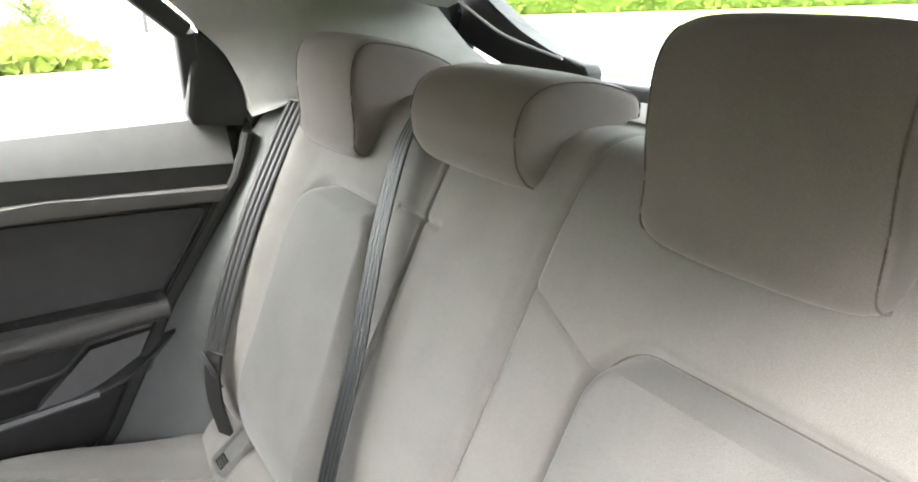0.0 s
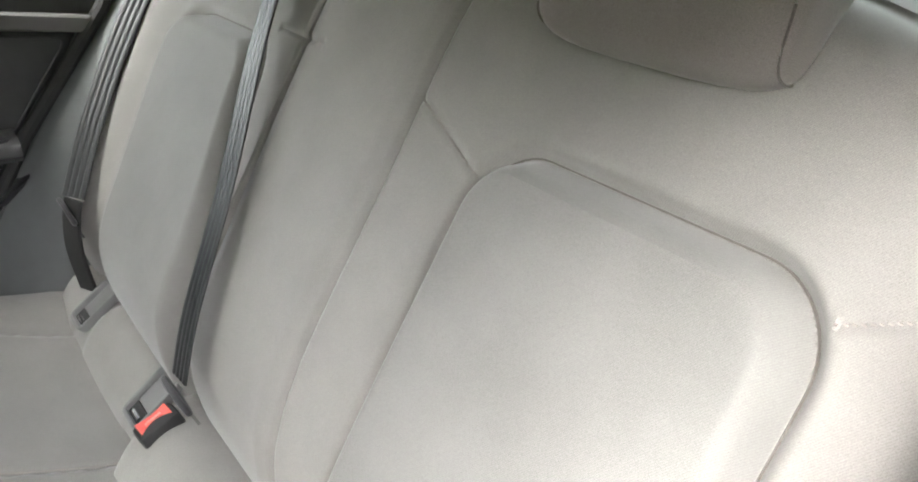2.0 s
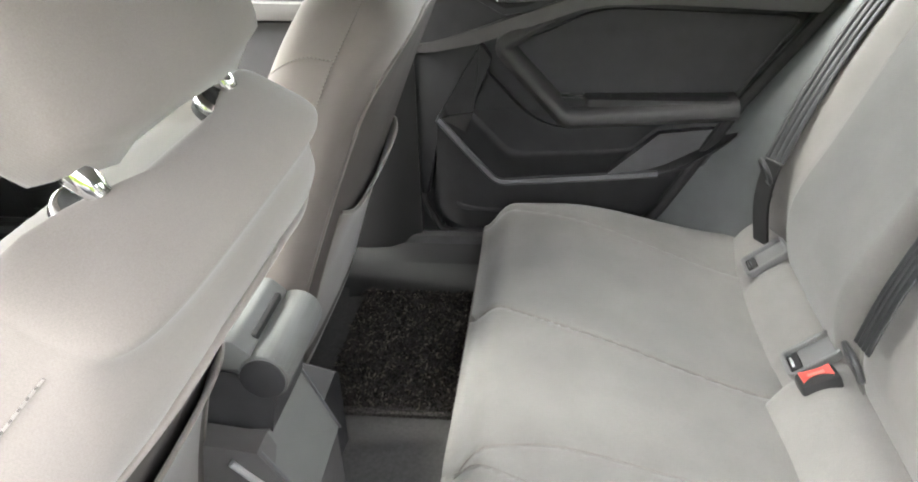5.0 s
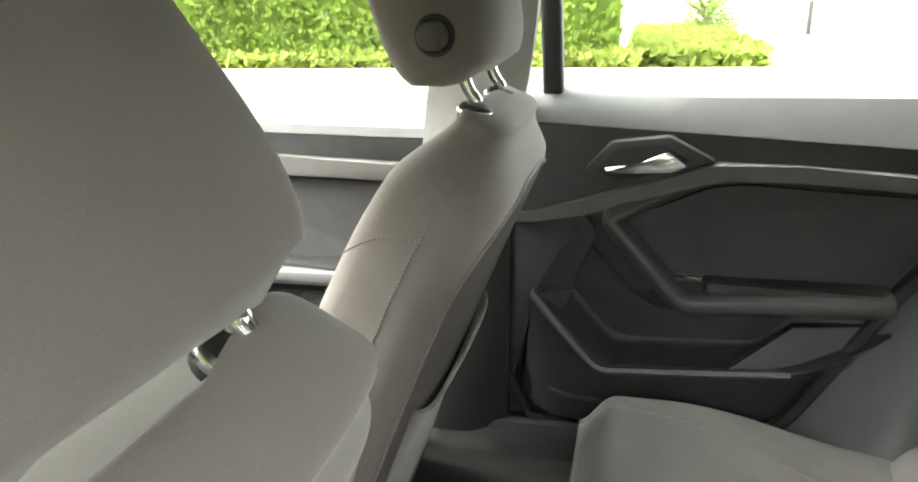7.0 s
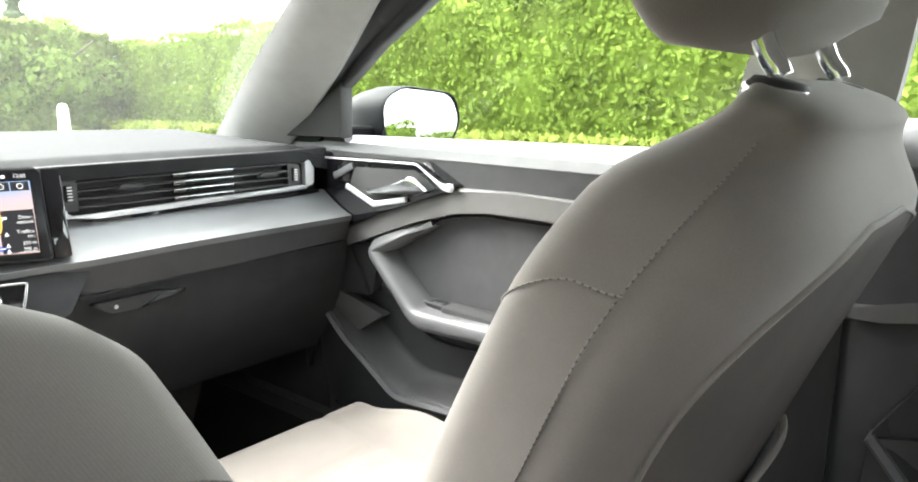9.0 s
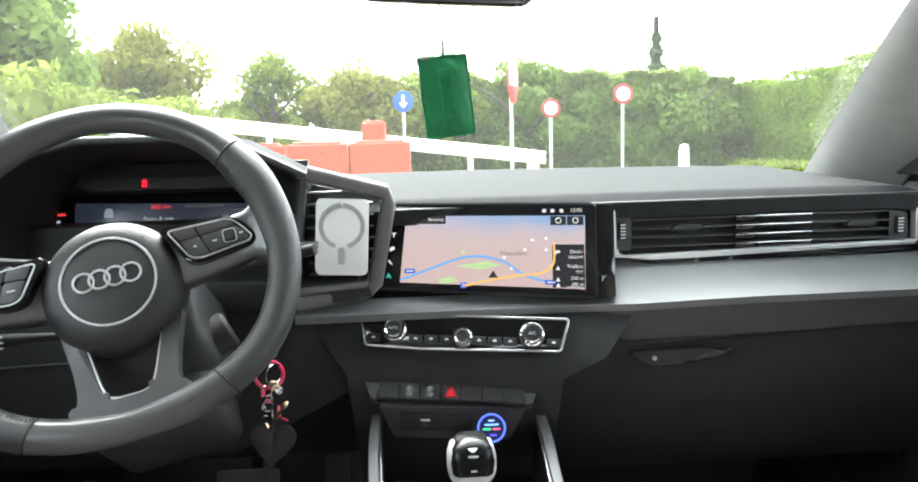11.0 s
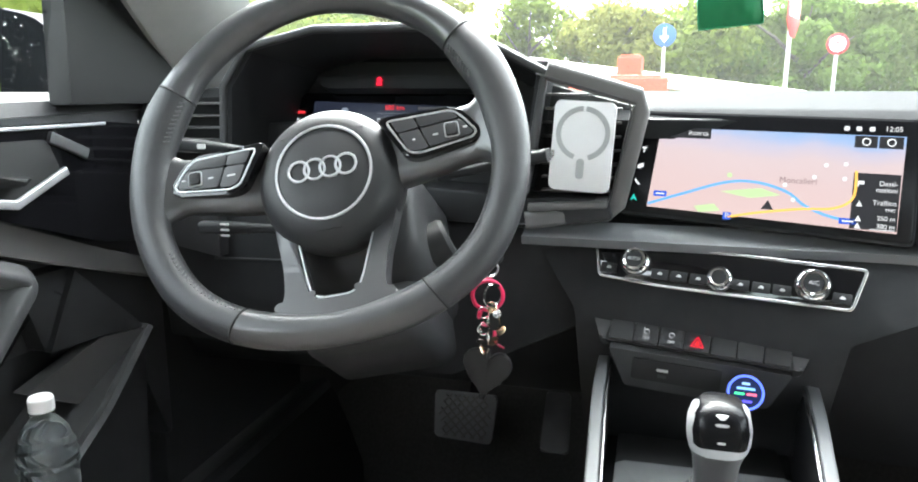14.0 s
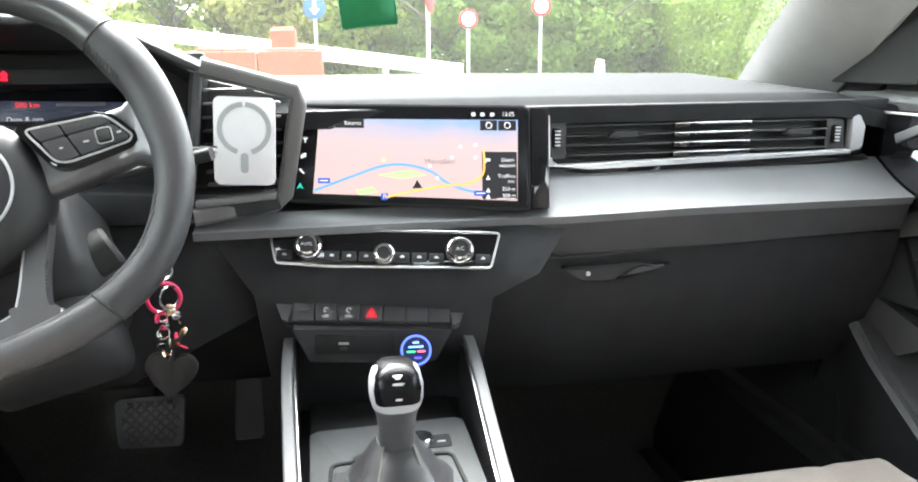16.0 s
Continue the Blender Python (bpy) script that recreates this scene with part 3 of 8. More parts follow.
def door(sx, dy, dz, dx, back, front, name, label, ribbon, trim=RIBBON, ledge=DOORTOP, lip_line=LIP_REAR):
    """An inner door panel. Drawn at the rear passenger door's place, then shifted by dx, dy, dz and mirrored by sx."""
    t = thing(name, label, "car door", kind="structure")
    X = 0.70
    def put(bm):
        move(bm, Matrix.Translation((dx, dy, dz)))
        return mirrored(bm) if sx < 0 else bm
    f, r = front - dy, back - dy  # front and rear ends, in the drawing's own y
    low = 0.42 - dz
    rear_edge = [(r, 0.98), (r + 0.03, 0.78), (r + 0.12, 0.60), (r + 0.23, 0.47), (r + 0.29, low)] if ribbon else [(r, 0.98), (r, low + 0.08), (r + 0.06, low)]
    part("shell", put(prism([(f, 0.98), (f - 0.006, 0.55), (f - 0.05, low)] + rear_edge[::-1], X + 0.035, X + 0.10, 0.008)), BLACK, t)
    part("skin", put(prism([(f + 0.01, 1.03), (f + 0.01, low - 0.12), (r, low - 0.12), (r, 1.03)], X + 0.10, X + 0.12, 0.004)), PAINT, t, "dark painted outer skin")
    # light shoulder sloping up to the glass
    sec = [(X + 0.000, 0.990 if ribbon else 1.006), (X + 0.008, 1.008 if ribbon else 1.016), (X + 0.055, 1.040), (X + 0.085, 1.043), (X + 0.085, 1.004)]
    rise = lambda y: 0.028 * max(0, -(y - f)) if ribbon else 0.0  # noqa: E731
    part("shoulder", put(loft([[(x, y, z + rise(y) * step(0.99, 1.03, z)) for x, z in sec] for y in span(f, r, 8)])), ledge, t, "sloping window ledge")
    # dark upper band
    part("upper_band", put(prism([(f, 1.007), (f, 0.84), (f - 0.03, 0.845), (-1.27, 0.925), (r, 0.905 if ribbon else 0.925), (r, 0.996)], X - 0.002, X + 0.06, 0.006)), GREY, t, "dark grey soft upper panel")
    # ribbon trim that bends at the handle
    part("ribbon", put(prism([(f, 0.865), (-1.06, 0.870), (-1.255, 0.942), (r, 0.922 if ribbon else 0.93), (r, 0.901 if ribbon else 0.905), (-1.26, 0.912), (-1.06, 0.846), (f, 0.838)], X - 0.018, X + 0.03, 0.006)), trim, t, "satin grey trim ribbon")
    # insert behind the pull
    part("insert", put(prism([(-1.10, 0.835), (-1.24, 0.90), (r - 0.0, 0.888), (r, 0.73), (-1.25, 0.72), (-1.19, 0.73)], X + 0.022, X + 0.05, 0.004)), CLOTHPANEL, t, "charcoal cloth insert")
    # pull bow and armrest
    bow = bent([(-1.215, 0.884), (-1.109, 0.834), (-1.200, 0.702), (-1.545, 0.708)], 0.016)
    part("armrest", put(armrest(X, bow)), GREY if ribbon else BOW, t, "dark grey pull bow running into the armrest")
    part("armrest_pad", put(prism(rounded([(X - 0.048, -1.535), (X + 0.006, -1.535), (X + 0.006, -1.37), (X - 0.030, -1.345), (X - 0.048, -1.37)], 0.012), 0.728, 0.7435, 0.002, "z")), GREY, t, "smooth dark armrest pad")
    # pocket: a hollow between the bow's underside and a raised lip
    lip = spline(lip_line, 6)
    upper = spline([(-1.075, 0.815), (-1.115, 0.765), (-1.165, 0.70), (-1.23, 0.678), (-1.36, 0.683), (-1.555, 0.692)], 8)
    at = lambda line, u: line[min(int(u * (len(line) - 1)), len(line) - 2)].lerp(line[min(int(u * (len(line) - 1)), len(line) - 2) + 1], u * (len(line) - 1) - min(int(u * (len(line) - 1)), len(line) - 2))  # noqa: E731
    end = lip + [Vector((-1.47, lip[-1].y + 0.012, 0)), Vector((-1.545, lip[-1].y + 0.07, 0))]
    def hollow(u, v):
        a, b = at(upper, u), at(end, u)
        deep = 0.048 * step(0.0, 0.22, v) * (1 - step(0.62, 1.0, v)) * step(-0.02, 0.14, u) * (1 - 0.75 * step(0.80, 0.98, u))
        q = a.lerp(b, v)
        return (X + 0.006 - 0.030 * v + deep, q.x, q.y)
    part("pocket_hollow", put(sheet(hollow, span(0, 1, 44), span(0, 1, 16))), BLACK, t, "smooth dark hollow of the door pocket")
    part("pocket_lip", put(sweep([(X - 0.03, p.x, p.y) for p in lip], rrect(0.012, 0.05, 0.005), (1, 0, 0))), GREY, t, "grey lip of the door pocket")
    base = [(X + 0.03, -0.95, 0.47), (X - 0.008, -1.02, 0.452), (X - 0.008, -1.14, 0.45), (X - 0.008, -1.32, 0.45), (X + 0.01, -1.39, 0.48), (X + 0.03, -1.45, 0.53)]
    line = spline([(q[1], q[2], q[0]) for q in base], 6)
    def face(u, v):
        a, b = at(end, u), at(line, u)
        q = a.lerp(b, v)
        return (X - 0.022 + (b.z - X + 0.022) * v, q.x, q.y)
    part("pocket_face", put(sheet(face, span(0, 1, 36), span(0, 1, 8))), BLACK, t)
    x0, z0 = lip_line[0]
    part("front_facet", put(prism([(f - 0.004, 0.85), (-1.075, 0.853), (-1.085, 0.80), (x0 - 0.045, z0 - 0.01), (x0, z0), (-0.945, 0.52), (f - 0.004, 0.52)], X + 0.004, X + 0.05, 0.006)), BLACK, t)
    if ribbon:
        part("seal", put(sweep([(X - 0.010, a + 0.002, b) for a, b in rear_edge], circle(0.008, 8), (1, 0, 0))), RUBBER, t, "black rubber door seal")
    part("low_rib", put(sweep([(X - 0.012, -1.0, 0.500), (X - 0.016, -1.03, 0.492), (X - 0.016, -1.2, 0.480), (X - 0.010, -1.37, 0.478)], rrect(0.012, 0.008, 0.003), (1, 0, 0))), GREY, t)
    part("seal", put(sweep([(X + 0.02, p[0], p[1]) for p in [(f + 0.006, 1.02), (f + 0.006, 0.55), (f - 0.03, low + 0.03), (f - 0.08, low - 0.01), (f - 0.3, low - 0.012)]], circle(0.008, 8), (1, 0, 0))), RUBBER, t, "black rubber door seal")
    return t


def chamfered(X, line, widths, depths):
    """A bar along a line in the door's plane, with a broad bevel on the side that faces the insert."""
    rings, n = [], len(line)
    for i, p in enumerate(line):
        d = (line[min(i + 1, n - 1)] - line[max(i - 1, 0)]).normalized()
        nrm, u = Vector((-d.y, d.x, 0)), i / (n - 1)
        w = np.interp(u, *zip(*widths)) / 2
        x = X - np.interp(u, *zip(*depths))
        sec = [(X + 0.03, w), (x + 0.016, w), (x + 0.002, w - 0.011), (x, w - 0.014), (x, -w + 0.010), (x + 0.002, -w + 0.007), (x + 0.012, -w), (X + 0.03, -w)]
        rings.append([(q, p.x + nrm.x * k, p.y + nrm.y * k) for q, k in sec])
    return loft(rings)


def passenger_door(name, label, X, front, back, spec):
    """A door card: window ledge, dark band, ribbon, cloth insert, pull bow with armrest, and a hollow pocket below."""
    t = thing(name, label, "car door", kind="structure")
    low, edge, rise = spec["low"], spec["rear_edge"], spec["rise"]
    part("shell", prism([(front, 0.97), (front - 0.004, 0.55), (front - 0.05, low)] + edge[::-1], X + 0.035, X + 0.10, 0.008), BLACK, t)
    part("skin", prism([(front + 0.01, rise - 0.02), (front + 0.01, low - 0.12), (back, low - 0.12), (back, rise - 0.02)], X + 0.10, X + 0.12, 0.004), PAINT, t, "dark painted outer skin")
    sh = lambda y: np.interp(y, *zip(*spec["shoulder"][::-1]))  # noqa: E731
    part("shoulder", loft([[(X - 0.002, y, sh(y)), (X + 0.006, y, sh(y) + 0.016), (X + 0.030, y, rise - 0.011), (X + 0.062, y, rise), (X + 0.085, y, rise), (X + 0.085, y, sh(y) - 0.02)] for y in span(front, back, 12)]), spec["ledge"], t, "sloping window ledge")
    up, lo = spec["rib_up"], spec["rib_lo"]
    top = [(y, sh(y) - 0.001) for y in span(front, back, 6)]
    part("upper_band", prism(top + [(y, z - 0.012) for y, z in up[::-1]], X - 0.001, X + 0.06, 0.003), GREY, t, "dark grey soft upper panel")
    part("ribbon", prism(up + lo[::-1], X - 0.017, X + 0.03, 0.005), spec["trim"], t, "satin grey trim ribbon")
    part("lower_band", prism(lo + [(back + 0.13, 0.70), (lo[0][0], 0.70)], X + 0.028, X + 0.05, 0.002), GREY, t, "dark field behind the pull")
    ins = rounded(spec["insert"], 0.02, 4)
    part("insert", prism(ins, X + 0.016, X + 0.04, 0.004), CLOTHPANEL, t, "charcoal cloth insert")
    part("insert_line", sweep([(X + 0.015, y, z) for y, z in ins], circle(0.0016, 5), (1, 0, 0), closed=True), GREY, t, "thin raised outline")
    bow = bent(spec["bow"], 0.018)
    part("armrest", chamfered(X, bow, [(0, 0.014), (0.12, 0.028), (0.4, 0.034), (0.6, 0.040), (1, 0.040)], [(0, 0.012), (0.15, 0.036), (0.5, 0.044), (1, 0.046)]), spec["grip"], t, "grey pull bow running into the armrest")
    ya, yb, za = spec["pad"]
    part("armrest_pad", prism(rounded([(X - 0.040, yb), (X + 0.020, yb), (X + 0.020, ya), (X - 0.024, ya)], 0.012), za - 0.014, za + 0.001, 0.003, "z"), GREY, t, "smooth dark armrest pad")
    part("switch_well", prism(rounded([(X - 0.018, ya - 0.012), (X + 0.014, ya - 0.012), (X + 0.014, ya + 0.055), (X - 0.006, ya + 0.055)], 0.006), za - 0.02, za - 0.002, 0.001, "z"), RUBBER, t, "black window switch well")
    part("window_switch", prism(rounded([(X - 0.010, ya + 0.002), (X + 0.008, ya + 0.002), (X + 0.008, ya + 0.030), (X - 0.006, ya + 0.030)], 0.003), za - 0.006, za + 0.004, 0.002, "z"), CHROME, t, "silver tipped window switch")
    part("well_rim", sweep([(x, y, za) for x, y in rounded([(X - 0.018, ya - 0.05), (X + 0.016, ya - 0.05), (X + 0.016, ya + 0.055), (X - 0.006, ya + 0.055)], 0.008)], circle(0.0014, 5), closed=True), BOW, t, "pale edge of the switch well")
    # pocket: a raised lip, a hollow behind it that runs up under the bow, and the outer face below
    lip = bent(spec["lip"], 0.022)
    upper = spline(spec["under"], 8)
    along = lambda line, u: line[min(int(u * (len(line) - 1)), len(line) - 2)].lerp(line[min(int(u * (len(line) - 1)), len(line) - 2) + 1], u * (len(line) - 1) - min(int(u * (len(line) - 1)), len(line) - 2))  # noqa: E731
    end = lip + [Vector((lip[-1].x - 0.06, lip[-1].y + 0.02, 0)), Vector((lip[-1].x - 0.14, lip[-1].y + 0.08, 0))]
    def hollow(u, v):
        q = along(upper, u).lerp(along(end, u), v)
        deep = 0.052 * step(0.0, 0.16, v) * (1 - step(0.70, 0.99, v)) * step(-0.02, 0.12, u) * (1 - 0.75 * step(0.80, 0.98, u))
        return (X + 0.004 - 0.032 * v + deep, q.x, q.y)
    part("pocket_hollow", sheet(hollow, span(0, 1, 60), span(0, 1, 24)), BLACK, t, "smooth dark hollow of the door pocket")
    part("pocket_lip", sweep([(X - 0.030, p.x, p.y) for p in lip], [(-0.006, -0.03), (0.006, -0.03), (0.006, 0.004), (0.001, 0.008), (-0.006, 0.004)], (-1, 0, 0)), BOW, t, "grey lip of the door pocket")
    base = spline([(y, z, x) for x, y, z in spec["base"]], 6)
    def face(u, v):
        a, b = along(end, u), along(base, u)
        q = a.lerp(b, v)
        return (X - 0.026 + (b.z - X + 0.026) * v, q.x, q.y)
    part("pocket_face", sheet(face, span(0, 1, 40), span(0, 1, 8)), BLACK, t)
    for pts, mat, word in ((spec["corner"], GREYGRIP, "paler facet at the pocket's corner"), (spec["tail"], GREY, "flat facet at the pocket's tail")):
        mid = Vector((0.02, 0, 0))
        part("pocket_facet", loft([[Vector((X + dx, y, z)) for dx, y, z in pts], [Vector((X + dx, y, z)) + mid for dx, y, z in pts]]), mat, t, word, 20.0)
    part("front_facet", prism(spec["facet"], X + 0.004, X + 0.05, 0.006), BLACK, t)
    part("facet_fold", loft([[(X - 0.004, *spec["fold"][0]), (X - 0.022, *spec["fold"][1]), (X - 0.004, *spec["fold"][2])], [(X + 0.02, *spec["fold"][0]), (X + 0.02, *spec["fold"][1]), (X + 0.02, *spec["fold"][2])]]), BLACK, t, "folded dark facet before the pull", 10.0)
    part("low_rib", sweep([(X - 0.012, y, z) for y, z in spec["rib"]], rrect(0.012, 0.008, 0.003), (1, 0, 0)), GREY, t)
    part("seal", sweep([(X - 0.006, a + 0.001, b) for a, b in edge], circle(0.012, 10), (1, 0, 0)), RUBBER, t, "black rubber door seal")
    part("seal", sweep([(X + 0.02, a, b) for a, b in [(front + 0.006, 1.0), (front + 0.006, 0.57), (front - 0.005, 0.50), (front - 0.04, low + 0.01), (front - 0.10, low - 0.01), (front - 0.3, low - 0.012)]], circle(0.009, 8), (1, 0, 0)), RUBBER, t, "black rubber door seal")
    return t


rear_door = passenger_door("door_rear", "dark rear passenger door with grey ribbon trim, closed", 0.70, -0.925, -1.70, dict(
    low=0.42, rise=1.048, ledge=LEDGETOP, trim=RIBBON, grip=GREYGRIP,
    rear_edge=[(-1.731, 1.01), (-1.719, 0.971), (-1.701, 0.93), (-1.63, 0.83), (-1.558, 0.73), (-1.475, 0.585), (-1.426, 0.502), (-1.36, 0.42)],
    shoulder=[(-0.925, 1.003), (-0.994, 0.999), (-1.269, 0.983), (-1.519, 0.968), (-1.70, 0.957)],
    rib_up=[(-0.925, 0.842), (-0.975, 0.846), (-1.060, 0.872), (-1.262, 0.940), (-1.393, 0.938), (-1.685, 0.920)],
    rib_lo=[(-0.925, 0.826), (-0.975, 0.830), (-1.060, 0.845), (-1.250, 0.905), (-1.292, 0.912), (-1.396, 0.912), (-1.665, 0.893)],
    insert=[(-1.195, 0.860), (-1.265, 0.893), (-1.322, 0.899), (-1.645, 0.880), (-1.54, 0.725), (-1.25, 0.730), (-1.165, 0.745), (-1.12, 0.835)],
    bow=[(-1.199, 0.890), (-1.101, 0.843), (-1.228, 0.7005), (-1.545, 0.721)], pad=(-1.262, -1.535, 0.739),
    lip=[(-0.978, 0.702), (-1.033, 0.634), (-1.093, 0.566), (-1.30, 0.580), (-1.41, 0.589)],
    under=[(-1.045, 0.815), (-1.08, 0.785), (-1.15, 0.71), (-1.21, 0.676), (-1.26, 0.672), (-1.38, 0.682), (-1.57, 0.695)],
    base=[(0.73, -0.95, 0.47), (0.692, -1.02, 0.452), (0.692, -1.14, 0.45), (0.692, -1.32, 0.45), (0.71, -1.40, 0.48), (0.73, -1.50, 0.57)],
    corner=[(-0.033, -0.979, 0.702), (-0.006, -1.046, 0.707), (-0.004, -1.022, 0.645), (-0.033, -1.030, 0.639)],
    tail=[(-0.030, -1.303, 0.580), (-0.002, -1.411, 0.662), (-0.002, -1.545, 0.676), (-0.012, -1.50, 0.60), (-0.030, -1.41, 0.589)],
    facet=[(-0.929, 0.835), (-1.060, 0.845), (-1.085, 0.81), (-1.041, 0.705), (-0.978, 0.700), (-0.945, 0.52), (-0.929, 0.52)],
    fold=[(-1.062, 0.838), (-0.978, 0.704), (-1.046, 0.708)],
    rib=[(-1.005, 0.506), (-1.03, 0.500), (-1.203, 0.490), (-1.37, 0.480)]))
o = [(-1.060, 0.924), (-1.104, 0.972), (-1.194, 0.983), (-1.268, 0.944), (-1.157, 0.901), (-1.108, 0.897)]
bezel = part("handle_bezel", prism(o, 0.680, 0.705, 0.006), GREY, rear_door, "dark six-sided handle bezel")
part("handle_recess", prism(rounded([(-1.082, 0.926), (-1.112, 0.962), (-1.186, 0.968), (-1.228, 0.944), (-1.150, 0.914), (-1.112, 0.910)], 0.004), 0.6785, 0.684, 0.001), RUBBER, bezel, "black hollow")
part("release_lever", prism([(-1.088, 0.933), (-1.154, 0.939), (-1.188, 0.961), (-1.197, 0.958), (-1.224, 0.938), (-1.197, 0.926), (-1.100, 0.921)], 0.662, 0.680, 0.005), CHROME, bezel, "satin chrome release lever")

FRONT_DOOR = dict(
    low=0.375, rise=1.000, ledge=LEDGETOP, trim=RIBBON, grip=BOW,
    rear_edge=[(-0.80, 0.97), (-0.80, 0.455), (-0.74, 0.375)],
    shoulder=[(0.12, 0.978), (0.015, 0.976), (-0.677, 0.963), (-0.80, 0.961)],
    rib_up=[(0.12, 0.760), (-0.034, 0.817), (-0.166, 0.871), (-0.328, 0.926), (-0.45, 0.927), (-0.80, 0.915)],
    rib_lo=[(0.12, 0.735), (-0.050, 0.793), (-0.232, 0.857), (-0.326, 0.888), (-0.401, 0.891), (-0.80, 0.880)],
    insert=[(-0.215, 0.838), (-0.298, 0.869), (-0.375, 0.877), (-0.76, 0.872), (-0.76, 0.69), (-0.235, 0.695), (-0.15, 0.79)],
    bow=[(-0.275, 0.862), (-0.136, 0.800), (-0.252, 0.688), (-0.62, 0.694)], pad=(-0.30, -0.60, 0.716),
    lip=[(0.036, 0.694), (-0.054, 0.613), (-0.196, 0.524), (-0.37, 0.535), (-0.46, 0.540)],
    under=[(-0.08, 0.772), (-0.13, 0.735), (-0.20, 0.675), (-0.26, 0.645), (-0.33, 0.642), (-0.45, 0.645), (-0.62, 0.650)],
    base=[(0.765, 0.08, 0.43), (0.727, 0.0, 0.41), (0.727, -0.12, 0.405), (0.727, -0.35, 0.405), (0.745, -0.48, 0.43), (0.765, -0.60, 0.50)],
    corner=[(-0.033, 0.036, 0.694), (-0.012, -0.030, 0.698), (-0.004, -0.141, 0.667), (-0.006, -0.052, 0.614), (-0.033, -0.054, 0.611)],
    tail=[(-0.030, -0.37, 0.535), (-0.002, -0.46, 0.61), (-0.002, -0.60, 0.63), (-0.012, -0.55, 0.57), (-0.030, -0.46, 0.540)],
    facet=[(0.116, 0.74), (-0.050, 0.795), (-0.130, 0.795), (-0.10, 0.70), (0.036, 0.692), (0.10, 0.50), (0.116, 0.50)],
    fold=[(-0.052, 0.790), (0.034, 0.698), (-0.10, 0.702)],
    rib=[(0.0, 0.455), (-0.03, 0.448), (-0.203, 0.440), (-0.37, 0.432)])


def front_handle(t):
    """Gloss black surround with a bright frame and a chrome lever."""
    bezel = part("handle_bezel", prism(rounded([(0.105, 0.955), (-0.010, 0.966), (-0.268, 0.967), (-0.342, 0.928), (-0.170, 0.872), (-0.030, 0.822), (0.105, 0.80)], 0.008), 0.708, 0.74, 0.004), PIANO, t, "gloss black handle surround")
    part("handle_recess", prism(rounded([(-0.100, 0.950), (-0.255, 0.952), (-0.300, 0.924), (-0.165, 0.882), (-0.085, 0.915)], 0.006), 0.7065, 0.712, 0.001), RUBBER, bezel, "dark hollow")
    part("handle_frame", sweep([(0.706, p.x, p.y) for p in bent([(-0.010, 0.9635), (-0.258, 0.9630), (-0.318, 0.927), (-0.340, 0.928)], 0.010)], rrect(0.010, 0.006, 0.002), (1, 0, 0), scale=lambda k: 0.35 + 1.1 * step(0.3, 0.75, k) - 0.9 * step(0.88, 1.0, k)), SILVER, bezel, "bright frame over the handle")
    part("handle_slash", sweep([(0.705, -0.045, 0.930), (0.705, -0.098, 0.953)], rrect(0.013, 0.005, 0.002), (1, 0, 0)), BOW, bezel, "grey slanted bar")
    part("lower_blade", sweep([(0.704, -0.080, 0.914), (0.700, -0.155, 0.886), (0.702, -0.235, 0.901)], rrect(0.010, 0.006, 0.002), (1, 0, 0)), SILVER, bezel, "bright blade below the lever")
    part("release_lever", prism([(-0.134, 0.913), (-0.206, 0.919), (-0.251, 0.943), (-0.262, 0.941), (-0.292, 0.920), (-0.262, 0.910), (-0.150, 0.904)], 0.690, 0.710, 0.005), CHROME, bezel, "satin chrome release lever")


def mirror_thing(t, dy, dz):
    """Turns a thing drawn for the passenger's side over to the driver's."""
    for ob in t.children_recursive:
        if ob.type == "MESH":
            ob.data.transform(Matrix.Translation((0, dy, dz)) @ Matrix.Diagonal((-1, 1, 1, 1)))
            ob.data.flip_normals()


front_handle(passenger_door("door_front", "dark front passenger door with chrome handle, closed", 0.735, 0.12, -0.80, FRONT_DOOR))
# same ledge as the passenger's; GREY puts its backlit shade into the colour
driver_door = passenger_door("door_front", "dark driver's door with gloss black handle surround, closed", 0.738, 0.22, -0.72, {**FRONT_DOOR, "ledge": GREY})
front_handle(driver_door)
mirror_thing(driver_door, -0.105, 0.010)

# the rear door on the driver's side stands open
open_door = door(-1, 0, 0, 0, -1.64, -0.925, "door_rear", "dark rear door on the driver's side, standing ajar", True)
open_door.matrix_world = Matrix.Translation((-0.78, -0.93, 0)) @ Matrix.Rotation(radians(-22), 4, "Z") @ Matrix.Translation((0.78, 0.93, 0))


# side windows and their black surrounds
def side_window(name, outline, label, sx=1):
    """outline: (y, z) round the opening; the glass leans in towards the roof."""
    t = thing(name, label, "car window", kind="structure")
    lean = lambda y, z: 0.765 - 0.42 * max(0, z - 1.04) ** 1.15 - 0.02 * step(-0.2, 0.3, y)  # noqa: E731
    bm = mesh()
    bm.faces.new([bm.verts.new((sx * lean(y, z), y, z)) for y, z in outline])
    ob = part("pane", bm, SIDEGLASS, t)
    ob.visible_shadow = False
    for (a, b), (c, d) in zip(outline, outline[1:] + outline[:1]):
        if max(b, d) < 1.07:
            continue
        line = [(sx * (lean(y, z) - 0.008), y, z) for y, z in ((a + (c - a) * k / 6, b + (d - b) * k / 6) for k in range(7))]
        part("window_surround", sweep(line, rrect(0.035, 0.03, 0.008), (1, 0, 0)), BLACK, t)
    return t


